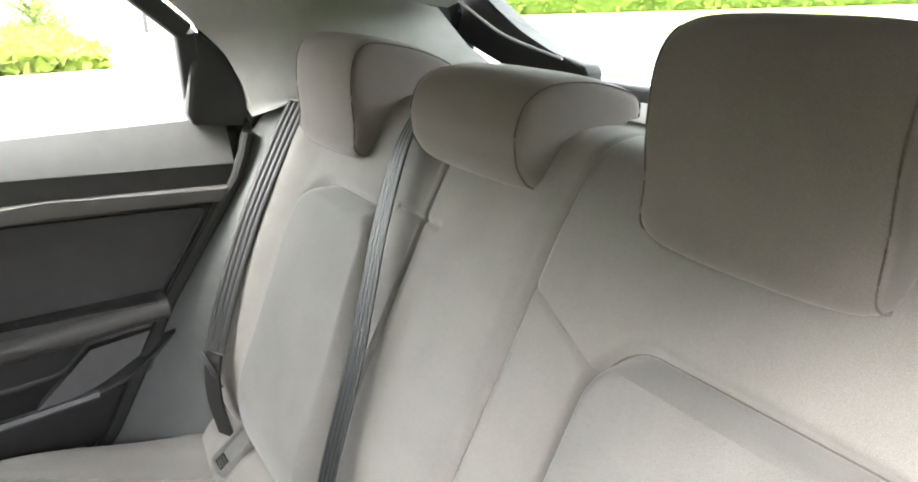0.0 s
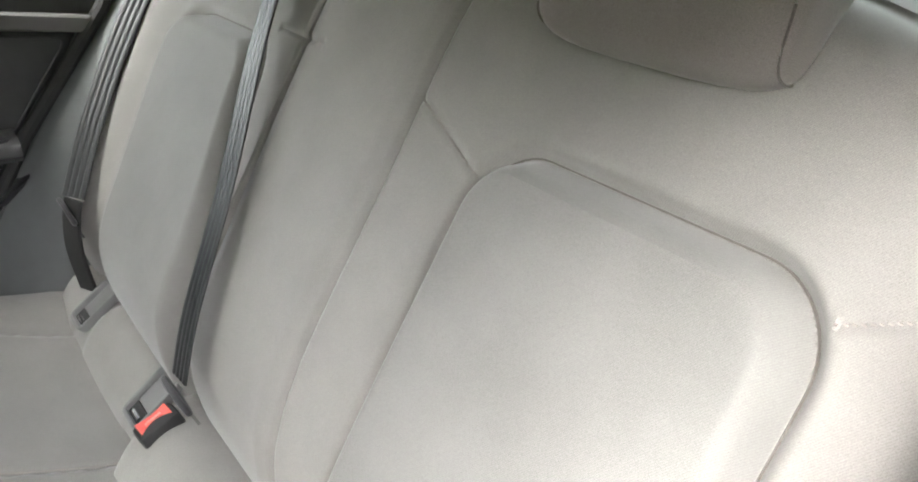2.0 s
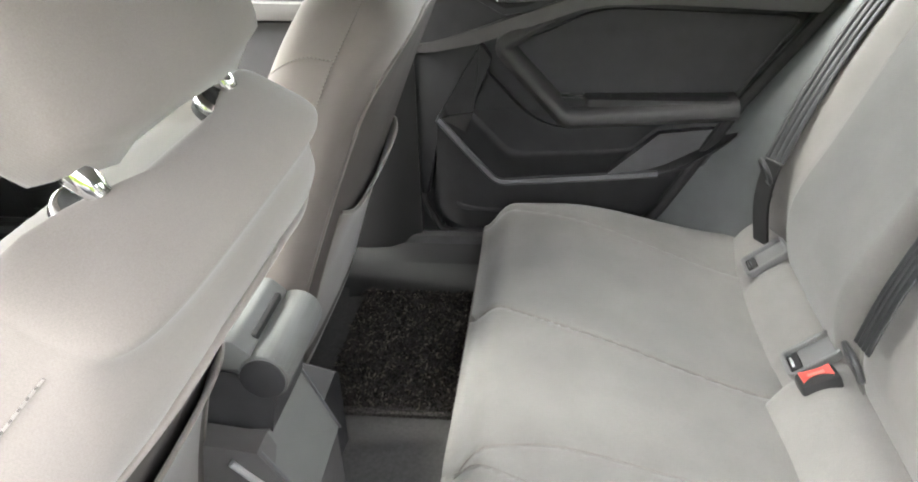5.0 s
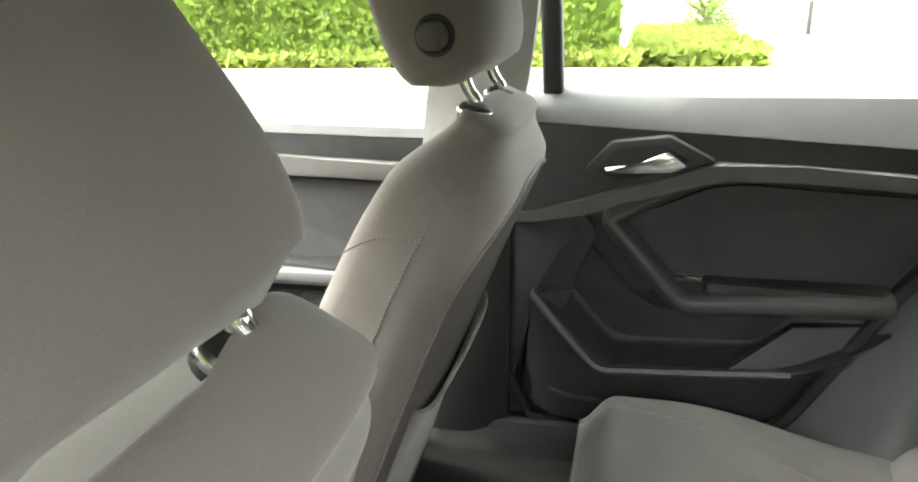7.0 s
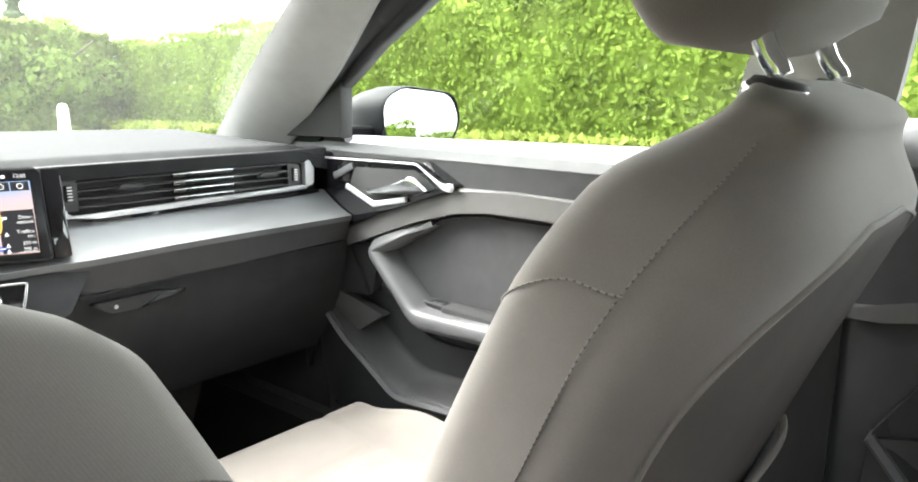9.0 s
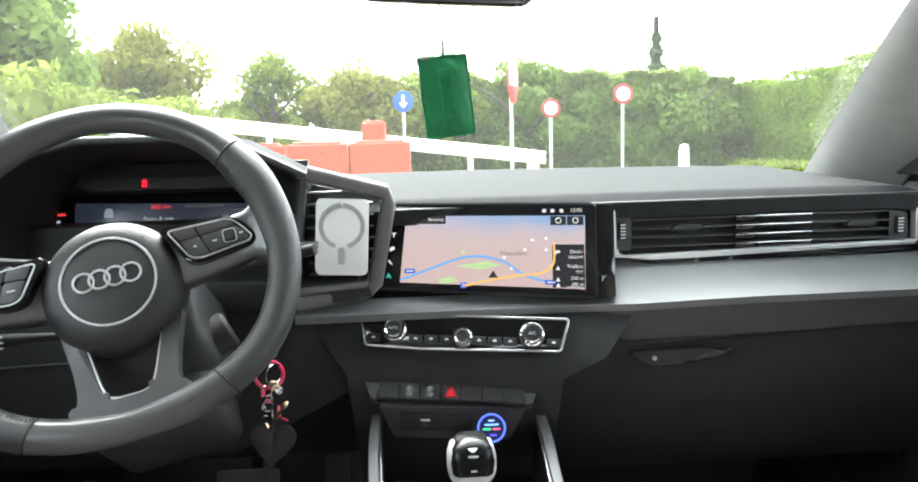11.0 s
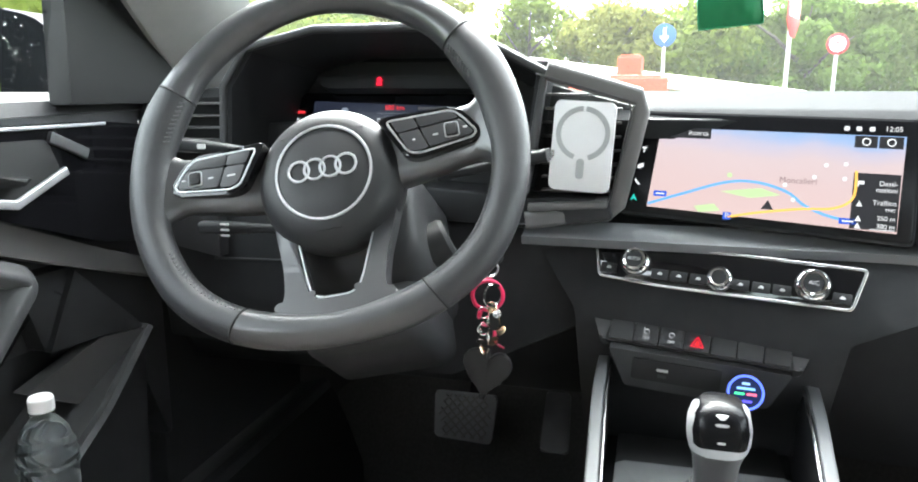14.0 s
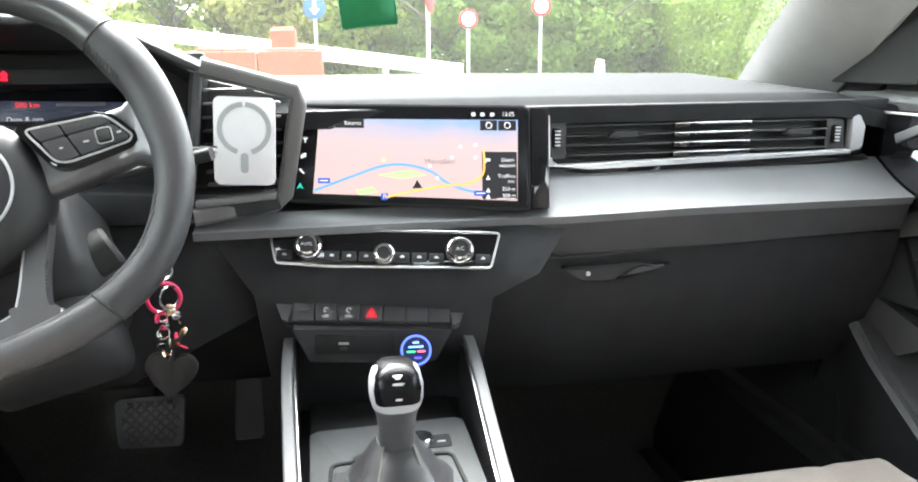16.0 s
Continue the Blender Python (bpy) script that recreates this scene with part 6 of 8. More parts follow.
AC = [(-0.135, 0.0205), (0.1355, 0.0205), (0.1255, -0.0215), (-0.058, -0.0235), (-0.1255, -0.0205)]
part("panel", prism(rounded(AC, 0.004), -0.004, 0.02, 0.002, "y", AM), PIANO, climate)
part("bezel", sweep([AM @ Vector((x, -0.0045, z)) for x, z in rounded(AC, 0.005)], rrect(0.0034, 0.0036, 0.001), AM.to_3x3() @ Vector((0, -1, 0)), closed=True), CHROME, climate, "satin silver outline")
for x, z, r in ((-0.0885, 0.0005, 0.0130), (0.0, -0.0075, 0.0105), (0.0885, -0.001, 0.0135)):
    K = AM @ Matrix.Translation((x, -0.004, z)) @ Matrix.Rotation(radians(90), 4, "X")
    knob = part("knob", lathe([(r * 1.12, 0.0), (r * 1.12, 0.003), (r, 0.004), (r * 0.98, 0.012), (r * 0.9, 0.0145), (r * 0.72, 0.015), (r * 0.70, 0.0135), (0.0005, 0.0135)], 36, K), BRIGHT, climate, "knurled chrome knob")
    part("knob_cap", lathe([(r * 0.70, 0.0136), (r * 0.66, 0.0142), (0.0005, 0.0142)], 28, K), DASH, knob, "black knob centre")
    part("knob_collar", lathe([(r * 1.25, 0.0), (r * 1.25, 0.002), (r * 1.12, 0.0025)], 36, K), RUBBER, knob)
text_on(climate, AM @ Matrix.Translation((-0.0885, -0.0188, 0.0005)), "AUTO", 0.0050, WHITEMARK)
text_on(climate, AM @ Matrix.Translation((0.0885, -0.0188, -0.001)), "A/C", 0.006, WHITEMARK)
for x in (-0.116, -0.061, -0.041, -0.021, 0.021, 0.041, 0.061, 0.116):
    part("key", prism(rrect(0.0175, 0.011, 0.001, 2), -0.0048, -0.003, 0.0004, "y", AM @ Matrix.Translation((x, 0, -0.0105))), DASH, climate, "flat black key")
    part("key_symbol", prism(rounded([(-0.0028, -0.0012), (0.0028, -0.0012), (0.0022, 0.0012), (-0.001, 0.0018)], 0.0006), -0.0056, -0.0050, 0, "y", AM @ Matrix.Translation((x, 0, -0.0100))), WHITEMARK, climate)

# ---- switch row and socket panel ----
SM = Matrix.Translation((-0.0092, -0.0697, 0.7447)) @ Matrix.Rotation(radians(-5.5), 4, "Z") @ Matrix.Rotation(radians(3.3), 4, "Y") @ Matrix.Rotation(radians(-34), 4, "X")
switches = thing("switch_row", "row of dark push switches with red hazard triangle", "switch panel")
part("ledge", prism(rounded([(-0.117, 0.017), (0.117, 0.017), (0.106, -0.013), (-0.104, -0.013)], 0.004), 0, 0.03, 0.003, "y", SM), BOW, switches, "grey ledge round the switches")
part("recess", prism(rounded([(-0.092, 0.012), (0.092, 0.012), (0.098, -0.014), (-0.099, -0.014)], 0.004), -0.001, 0.01, 0.001, "y", SM), RUBBER, switches)
for k in range(7):
    x = -0.081 + 0.027 * k
    key = part("switch", prism(rrect(0.0258, 0.022, 0.002, 2), -0.0045, 0.002, 0.001, "y", SM @ Matrix.Translation((x, 0, -0.001))), GREY, switches, "black push switch")
    if k == 3:
        line = [SM @ Vector((x + 0.0085 * a, -0.0052, -0.002 + 0.0085 * b)) for a, b in ((-0.75, -0.55), (0.75, -0.55), (0, 0.75))]
        part("hazard_triangle", sweep(line, rrect(0.0016, 0.0016, 0.0003, 1), SM.to_3x3() @ Vector((0, -1, 0)), closed=True), LIT_RED, key, "red hazard triangle")
        part("hazard_core", prism([(-0.003, -0.003), (0.003, -0.003), (0, 0.003)], -0.0052, -0.0047, 0, "y", SM @ Matrix.Translation((x, 0, -0.002))), DIM_RED, key)
    if k in (1, 2):
        text_on(key, SM @ Matrix.Translation((x, -0.0052, -0.0065)), "OFF", 0.0048, LIT_WHITE)
        part("switch_symbol", sweep([SM @ Vector((x + 0.0026 * math.cos(a), -0.0050, 0.0015 + 0.0026 * math.sin(a))) for a in span(0, 5.2, 14)], circle(0.0005, 5), SM.to_3x3() @ Vector((0, -1, 0))), LIT_WHITE, key, "small white curl symbol")
UM = Matrix.Translation((-0.0105, -0.078, 0.707)) @ Matrix.Rotation(radians(-3), 4, "Z") @ Matrix.Rotation(radians(3.3), 4, "Y") @ Matrix.Rotation(radians(14), 4, "X")
socket = thing("socket_panel", "dark socket panel with port flap and round voltage gauge", "socket panel")
part("plate", prism(rounded([(-0.094, 0.022), (0.096, 0.022), (0.078, -0.026), (-0.074, -0.026)], 0.004), 0, 0.03, 0.002, "y", UM), GREY, socket)
part("port_flap", prism(rounded([(-0.067, 0.014), (0.027, 0.014), (0.027, -0.013), (-0.067, -0.013)], 0.002), -0.0012, 0.004, 0.0008, "y", UM), RUBBER, socket, "matt port flap")
part("port", prism(rrect(0.0125, 0.003, 0.0008, 2), -0.0022, -0.001, 0, "y", UM @ Matrix.Translation((-0.034, 0, 0.003))), WHITEMARK, socket, "pale data port")
part("port_mark", prism(rrect(0.009, 0.004, 0.0008, 2), -0.0018, -0.001, 0, "y", UM @ Matrix.Translation((-0.034, 0, -0.005))), GREY, socket)
GM = Matrix.Translation((0.039, -0.104, 0.706)) @ Matrix.Rotation(radians(-4), 4, "Z") @ Matrix.Rotation(radians(-24), 4, "X")
gauge = part("socket_gauge", disc(0.0185, 0.0, 0.03, 36, 0.002, GM), RUBBER, socket, "round plug-in gauge")
part("gauge_ring", move(sweep([(0.0170 * math.cos(a), 0, 0.0170 * math.sin(a)) for a in span(0, 2 * math.pi, 40)[:-1]], circle(0.0013, 6), (0, 1, 0), closed=True), GM @ Matrix.Translation((0, -0.001, 0))), glow("gauge_blue", (0.10, 0.16, 1.0), 0.7), gauge, "glowing blue ring")
part("gauge_face", disc(0.0155, -0.0012, 0.0, 28, 0, GM), glow("gauge_face_dark", (0.02, 0.03, 0.10), 0.3), gauge)
for x, z, w, c in ((-0.006, -0.0015, 0.010, (0.1, 0.8, 0.3)), (0.006, -0.0015, 0.010, (0.95, 0.15, 0.25)), (0.0, 0.004, 0.018, (0.25, 0.5, 1.0)), (0.0, 0.009, 0.008, (0.3, 0.5, 0.9)), (0.002, -0.009, 0.009, (0.12, 0.10, 1.0))):
    part("gauge_bar", prism(rrect(w, 0.0026, 0.0005, 1), -0.002, -0.0014, 0, "y", GM @ Matrix.Translation((x, 0, z))), glow("gauge_bar", c, 0.5), gauge, "small coloured bar")

# ---- centre console ----
console = thing("centre_console", "dark centre console with satin rails and gear plate", "centre console", kind="structure")
part("tunnel_body", loft([[(-0.118, y, 0.24), (-0.118, y, zt - 0.01), (-0.105, y, zt), (0.105, y, zt), (0.118, y, zt - 0.01), (0.118, y, 0.24)]
                          for y, zt in ((0.10, 0.60), (-0.02, 0.59), (-0.10, 0.585), (-0.40, 0.575), (-0.80, 0.56), (-0.90, 0.53))]), DASH, console)
part("bin_floor", box((0.18, 0.10, 0.01), 0.003, (0, -0.06, 0.600)), RUBBER, console, "dark storage tray")
part("gear_plate", prism(rounded([(-0.089, -0.118), (0.091, -0.115), (0.086, -0.50), (-0.086, -0.50)], 0.01), 0.600, 0.621, 0.003, "z"), SATIN, console, "satin grey gear plate")
for sx in (-1, 1):
    line = spline([(sx * 0.109, -0.040, 0.708), (sx * 0.111, -0.10, 0.690), (sx * 0.108, -0.20, 0.655), (sx * 0.103, -0.32, 0.628), (sx * 0.10, -0.50, 0.615)], 6)
    part("side_wall", loft([[(p.x - 0.007, p.y, 0.45), (p.x - 0.007, p.y, p.z - 0.002), (p.x + 0.007, p.y, p.z - 0.002), (p.x + 0.007, p.y, 0.45)] for p in line]), DASH, console, "black console side wall")
    part("rail", sweep(line, rrect(0.013, 0.006, 0.002), (0, 0, 1)), SATIN, console, "satin grip rail")
    part("rail_line", sweep([p + Vector((-sx * 0.009, 0, -0.001)) for p in line], rrect(0.003, 0.004, 0.001), (0, 0, 1)), CHROME, console, "thin bright line")
part("shifter_surround", sweep([(x, y - 0.255, 0.622) for x, y in rounded([(-0.066, 0.058), (0.064, 0.058), (0.074, -0.10), (-0.076, -0.10)], 0.012)], rrect(0.004, 0.004, 0.001), closed=True), RUBBER, console)
part("park_brake_key", box((0.032, 0.03, 0.006), 0.002, (-0.047, -0.235, 0.624)), GREY, console)
part("start_knob", lathe([(0.0135, 0.0), (0.0135, 0.008), (0.012, 0.010), (0.0005, 0.0102)], 28, Matrix.Translation((0.034, -0.170, 0.621))), CHROME, console, "small silver round button")
part("knob_tile", prism(rounded([(-0.012, -0.012), (0.034, -0.012), (0.034, 0.014), (-0.012, 0.014)], 0.004), 0.6205, 0.6225, 0.0005, "z", Matrix.Translation((0.034, -0.170, 0))), DASH, console)
part("knob_mark", box((0.009, 0.0022, 0.0008), 0, (0.057, -0.172, 0.6228)), WHITEMARK, console)
# arm rest and rear end
arm = thing("padded_armrest", "dark padded armrest between the front seats", "armrest")
part("pad", sweep([(-0.02, -0.50, 0.700), (-0.02, -0.56, 0.708), (-0.03, -0.82, 0.708), (-0.035, -0.875, 0.70)], rrect(0.11, 0.05, 0.018)), LEATHER, arm)
barrel = part("hinge_barrel", prism([(y - 0.895, z + 0.692) for y, z in circle(0.029, 28)], -0.100, 0.034, 0.004), HINGE, arm, "grey rounded hinge barrel")
part("barrel_end", prism([(y - 0.895, z + 0.692) for y, z in circle(0.026, 28)], -0.103, -0.099, 0.002), GREY, barrel, "paler end cap")
part("hinge_lid", prism([(-0.885, 0.722), (-0.868, 0.738), (-0.835, 0.742), (-0.835, 0.70), (-0.88, 0.70)], -0.098, 0.030, 0.003), HINGE, arm, "pale grey hinge cover")
part("hinge_slot", box((0.085, 0.008, 0.016), 0.003, (-0.030, -0.880, 0.722)), RUBBER, arm, "dark hinge slot")
part("stand", loft([[(-0.095, -0.76, 0.50), (0.03, -0.76, 0.50), (0.03, -0.875, 0.55), (-0.095, -0.875, 0.55)], [(-0.085, -0.80, 0.69), (0.02, -0.80, 0.69), (0.02, -0.905, 0.68), (-0.085, -0.905, 0.68)]]), GREY, arm)
part("rear_slope", loft([[(-0.131, -0.885, 0.612), (0.023, -0.885, 0.602), (0.023, -0.86, 0.600), (-0.131, -0.86, 0.610)], [(-0.115, -0.928, 0.508), (0.013, -0.928, 0.516), (0.013, -0.89, 0.505), (-0.115, -0.89, 0.500)]]), HINGE, console, "pale grey sloping rear panel")
part("rear_side", loft([[(-0.134, -0.80, 0.625), (-0.134, -0.886, 0.614), (-0.117, -0.929, 0.506), (-0.122, -0.80, 0.44)], [(-0.10, -0.80, 0.625), (-0.10, -0.886, 0.614), (-0.10, -0.925, 0.506), (-0.10, -0.80, 0.44)]]), RIBBON, console, "grey side of the console end")
part("rear_face", prism(rounded([(-0.112, 0.36), (0.016, 0.36), (0.014, 0.512), (-0.112, 0.503)], 0.006), -0.924, -0.80, 0.003, "y"), RIBBON, console, "grey rear end of the console")
part("slope_trim", sweep(spline([(-0.137, -0.855, 0.600), (-0.132, -0.880, 0.565), (-0.124, -0.905, 0.530), (-0.117, -0.930, 0.505)], 6), circle(0.0042, 8)), SILVER, console, "curved bright trim")
part("slope_line", sweep([(-0.126, -0.887, 0.608), (-0.112, -0.931, 0.508)], circle(0.002, 6)), SATIN, console)
part("slope_edge", sweep([(0.023, -0.887, 0.602), (0.013, -0.930, 0.515)], circle(0.002, 6)), SATIN, console)

# gear lever
lever = thing("gear_lever", "automatic gear lever with chrome knob and leather boot", "gear lever", at=(0, -0.24, 0.62))
G = Matrix.Rotation(radians(6), 4, "X")
boot = []
for k, h in enumerate(span(0, 1, 14)):
    fold = 0.004 * (1 - h)
    rx, ry = 0.056 - 0.036 * h ** 0.8, 0.075 - 0.056 * h ** 0.8
    boot.append([(rx * math.copysign(abs(math.cos(a)) ** 0.7, math.cos(a)) + fold * math.sin(a * 8 + h * 3), ry * math.copysign(abs(math.sin(a)) ** 0.7, math.sin(a)) - 0.012 * (1 - h), 0.001 + 0.050 * h + 0.003 * math.sin(h * 14 + a) * (1 - h)) for a in (2 * math.pi * i / 40 for i in range(40))])
part("boot", loft(boot), LEATHER, lever, "creased black leather boot")
for sx in (-1, 1):
    part("boot_stitch", sweep([(sx * (0.030 - 0.016 * h), -0.062 + 0.044 * h, 0.004 + 0.048 * h) for h in span(0, 1, 10)], circle(0.0011, 5)), THREAD, lever)
stem = [(rrect(a, b, c, 4), z) for a, b, c, z in ((0.036, 0.036, 0.014, 0.046), (0.036, 0.036, 0.015, 0.065), (0.040, 0.040, 0.016, 0.085), (0.047, 0.048, 0.018, 0.097))]
part("grip", loft([[G @ Vector((x, y, z)) for x, y in s] for s, z in stem]), LEATHER, lever, "leather grip")
capr = [(rrect(a, b, c, 6), z) for a, b, c, z in ((0.048, 0.050, 0.019, 0.097), (0.052, 0.054, 0.020, 0.106), (0.052, 0.054, 0.020, 0.118), (0.047, 0.049, 0.020, 0.129), (0.036, 0.038, 0.018, 0.135), (0.016, 0.018, 0.008, 0.1375))]
part("knob_shell", loft([[G @ Vector((x, y, z)) for x, y in s] for s, z in capr]), SILVER, lever, "satin silver knob shell")
capr = [(rrect(a, b, c, 6), z, dy) for a, b, c, z, dy in ((0.043, 0.048, 0.010, 0.108, -0.005), (0.046, 0.049, 0.012, 0.119, -0.004), (0.042, 0.043, 0.012, 0.1305, -0.002), (0.032, 0.032, 0.010, 0.137, 0), (0.010, 0.012, 0.005, 0.1392, 0))]
part("knob_face", loft([[G @ Vector((x, y + dy, z)) for x, y in s] for s, z, dy in capr]), GLOSSDARK, lever, "gloss black knob face")
part("knob_mark", box((0.006, 0.0008, 0.0018), 0, G @ Vector((0, -0.0295, 0.115))), WHITEMARK, lever)


# ---- driver's side: binnacle, cluster, vents ----
hood = thing("instrument_hood", "angular dark hood over the instruments with grey vent surround", "instrument hood", kind="structure")
HO = [(-0.585, 0.905), (-0.578, 1.018), (-0.545, 1.062), (-0.455, 1.082), (-0.285, 1.082), (-0.185, 1.032), (-0.196, 0.950), (-0.205, 0.900)]
def hood_ring(y, grow, dz):
    return [(-0.383 + (x + 0.383) * grow, y, 0.97 + (z - 0.97) * grow + dz) for x, z in HO]
part("hood_face", loft([hood_ring(-0.052, 1.0, 0), hood_ring(-0.058, 0.985, 0), hood_ring(-0.054, 0.955, 0), hood_ring(0.10, 0.86, -0.012)], closed=False), DASH, hood, "black inner funnel")
part("hood_skin", loft([hood_ring(-0.052, 1.0, 0), hood_ring(-0.02, 1.02, 0.0), hood_ring(0.12, 1.02, -0.004), hood_ring(0.26, 0.96, -0.02), hood_ring(0.36, 0.90, -0.04)], closed=False), TOPPAD, hood, "charcoal hood skin")
part("hood_lip", sweep([(x, -0.054, z) for x, z in HO], rrect(0.010, 0.016, 0.004), (0, 1, 0)), GREY, hood, "grey hood edge")
part("funnel_back", prism([(-0.60, 0.88), (-0.60, 1.05), (-0.2, 1.05), (-0.2, 0.88)], 0.10, 0.12, 0.002, "y"), RUBBER, hood)
VS = [(-0.184, 1.034), (-0.086, 1.006), (-0.082, 0.990), (-0.103, 0.887), (-0.115, 0.877), (-0.205, 0.868)]
part("vent_surround", sweep([(x, -0.050 + 0.02 * (i in (1, 2, 3, 4)), z) for i, (x, z) in enumerate(VS)], rrect(0.020, 0.03, 0.006), (0, 1, 0)), RIBBON, hood, "grey vent surround")
part("surround_line", sweep([(x - 0.009, -0.066 + 0.02 * (i in (1, 2, 3, 4)), z - 0.004) for i, (x, z) in enumerate(VS)], rrect(0.002, 0.002, 0.0006), (0, 1, 0)), GREY, hood, "thin dark line")
part("surround_lower", prism([(-0.36, 0.905), (-0.20, 0.893), (-0.112, 0.893), (-0.105, 0.872), (-0.20, 0.858), (-0.36, 0.865)], -0.055, 0.02, 0.004, "y"), DASH, hood)
part("vent_back", prism([(-0.19, 1.02), (-0.09, 0.995), (-0.105, 0.885), (-0.205, 0.885)], 0.0, 0.01, 0.001, "y"), RUBBER, hood)
part("hood_shelf", prism([(-0.20, 0.888), (-0.112, 0.894), (-0.112, 0.886), (-0.20, 0.879)], -0.062, -0.01, 0.002, "y"), RIBBON, hood, "grey sill under the vent")
cvent = thing("air_vent", "small black slatted vent beside the display", "air vent", "dashboard vents")
for k in range(8):
    z = 1.012 - 0.0155 * k
    part("slat", box((0.088, 0.014, 0.0028), 0.001, (-0.146, -0.022, z - 0.004)), RIBBON, cvent)
lvent = thing("air_vent", "black slatted vent at the driver's side", "air vent", "dashboard vents")
part("backing", prism([(-0.71, 1.0), (-0.588, 1.008), (-0.588, 0.90), (-0.71, 0.89)], 0.0, 0.02, 0.001, "y"), RUBBER, lvent)
for k in range(6):
    part("slat", box((0.105, 0.016, 0.003), 0.001, (-0.642, -0.022, 0.996 - 0.0155 * k)), RIBBON, lvent)
part("chrome_fin", prism([(-0.712, 0.975), (-0.700, 0.935), (-0.706, 0.925)], -0.05, -0.03, 0.001, "y"), BRIGHT, lvent, "small chrome fin")
part("lower_block", prism([(-0.79, 0.885), (-0.735, 0.907), (-0.60, 0.907), (-0.60, 0.80), (-0.79, 0.835)], -0.055, 0.02, 0.004, "y"), GREY, dash, "dark grey lower block with light switch")
part("knee_panel", prism([(-0.72, 0.86), (-0.14, 0.86), (-0.14, 0.74), (-0.30, 0.66), (-0.70, 0.68)], -0.035, 0.02, 0.006, "y"), DASH, dash, "black knee panel below the column")
part("panel_line", sweep([(-0.62, -0.037, 0.795), (-0.45, -0.037, 0.800)], rrect(0.003, 0.003, 0.001), (0, 1, 0)), GREY, dash)

cluster = thing("instrument_cluster", "dark digital instrument display with red warning mark", "instrument cluster")
CM = Matrix.Translation((-0.405, 0.085, 0.968)) @ Matrix.Rotation(radians(-16), 4, "X")
part("screen", prism(rounded([(-0.15, 0.042), (0.15, 0.042), (0.155, -0.06), (-0.16, -0.06)], 0.008), 0, 0.012, 0.002, "y", CM), GLOSSDARK, cluster, "gloss black cluster screen")
part("lit_field", prism(rounded([(-0.125, 0.030), (0.130, 0.022), (0.130, -0.05), (-0.125, -0.05)], 0.004), -0.0012, -0.0004, 0, "y", CM), glow("cluster_deep_blue", (0.05, 0.06, 0.10), 0.12), cluster, smooth=0)
part("upper_visor", prism(rounded([(-0.115, 0.058), (0.135, 0.058), (0.12, 0.040), (-0.10, 0.040)], 0.008), -0.03, -0.002, 0.003, "y", CM), DASH, cluster)
part("warning_mark", prism([(a * 0.004, b * 0.0055) for a, b in ((-1, -1), (1, -1), (0.6, 0), (1, 0.4), (0, 1.2), (-1, 0.4), (-0.6, 0))], -0.034, -0.031, 0, "y", CM @ Matrix.Translation((-0.018, 0, 0.049))), LIT_RED, cluster, "red warning light")
text_on(cluster, CM @ Matrix.Translation((-0.005, -0.002, 0.021)), "580 km", 0.0095, DIM_RED)
text_on(cluster, CM @ Matrix.Translation((-0.008, -0.002, 0.003)), "Data & ora", 0.0095, LIT_WHITE)
part("rule", prism([(-0.03, -0.0035), (0.06, -0.0035), (0.06, -0.0028), (-0.03, -0.0028)], -0.0016, -0.0013, 0, "y", CM), DIM_RED, cluster)
part("message_bar", prism([(0.028, 0.019), (0.085, 0.019), (0.085, 0.023), (0.028, 0.023)], -0.0016, -0.0013, 0, "y", CM), glow("cluster_dim_text", (0.25, 0.25, 0.27), 0.06), cluster)
part("rule", prism([(-0.03, 0.0135), (0.12, 0.0135), (0.12, 0.0141), (-0.03, 0.0141)], -0.0016, -0.0013, 0, "y", CM), GREY, cluster)
part("car_symbol", prism(rounded([(-0.007, -0.006), (0.007, -0.006), (0.006, 0.002), (0.004, 0.007), (-0.004, 0.007), (-0.006, 0.002)], 0.002), -0.0018, -0.0013, 0, "y", CM @ Matrix.Translation((-0.078, 0, 0.014))), glow("cluster_grey_blue", (0.45, 0.5, 0.6), 0.14), cluster, "grey car symbol")
part("side_scale", prism([(-0.006, -0.035), (0.012, -0.035), (0.012, 0.02), (-0.006, 0.02)], -0.0016, -0.0012, 0, "y", CM @ Matrix.Translation((-0.148, 0, 0.0))), RUBBER, cluster)
for k in range(5):
    part("scale_tick", prism(rrect(0.0045, 0.003, 0.0005, 1), -0.0024, -0.0018, 0, "y", CM @ Matrix.Translation((-0.147, 0, 0.004 - 0.011 * k))), LIT_WHITE, cluster)
part("scale_top", prism(rrect(0.013, 0.0035, 0.0005, 1), -0.0024, -0.0018, 0, "y", CM @ Matrix.Translation((-0.144, 0, 0.014))), DIM_RED, cluster)


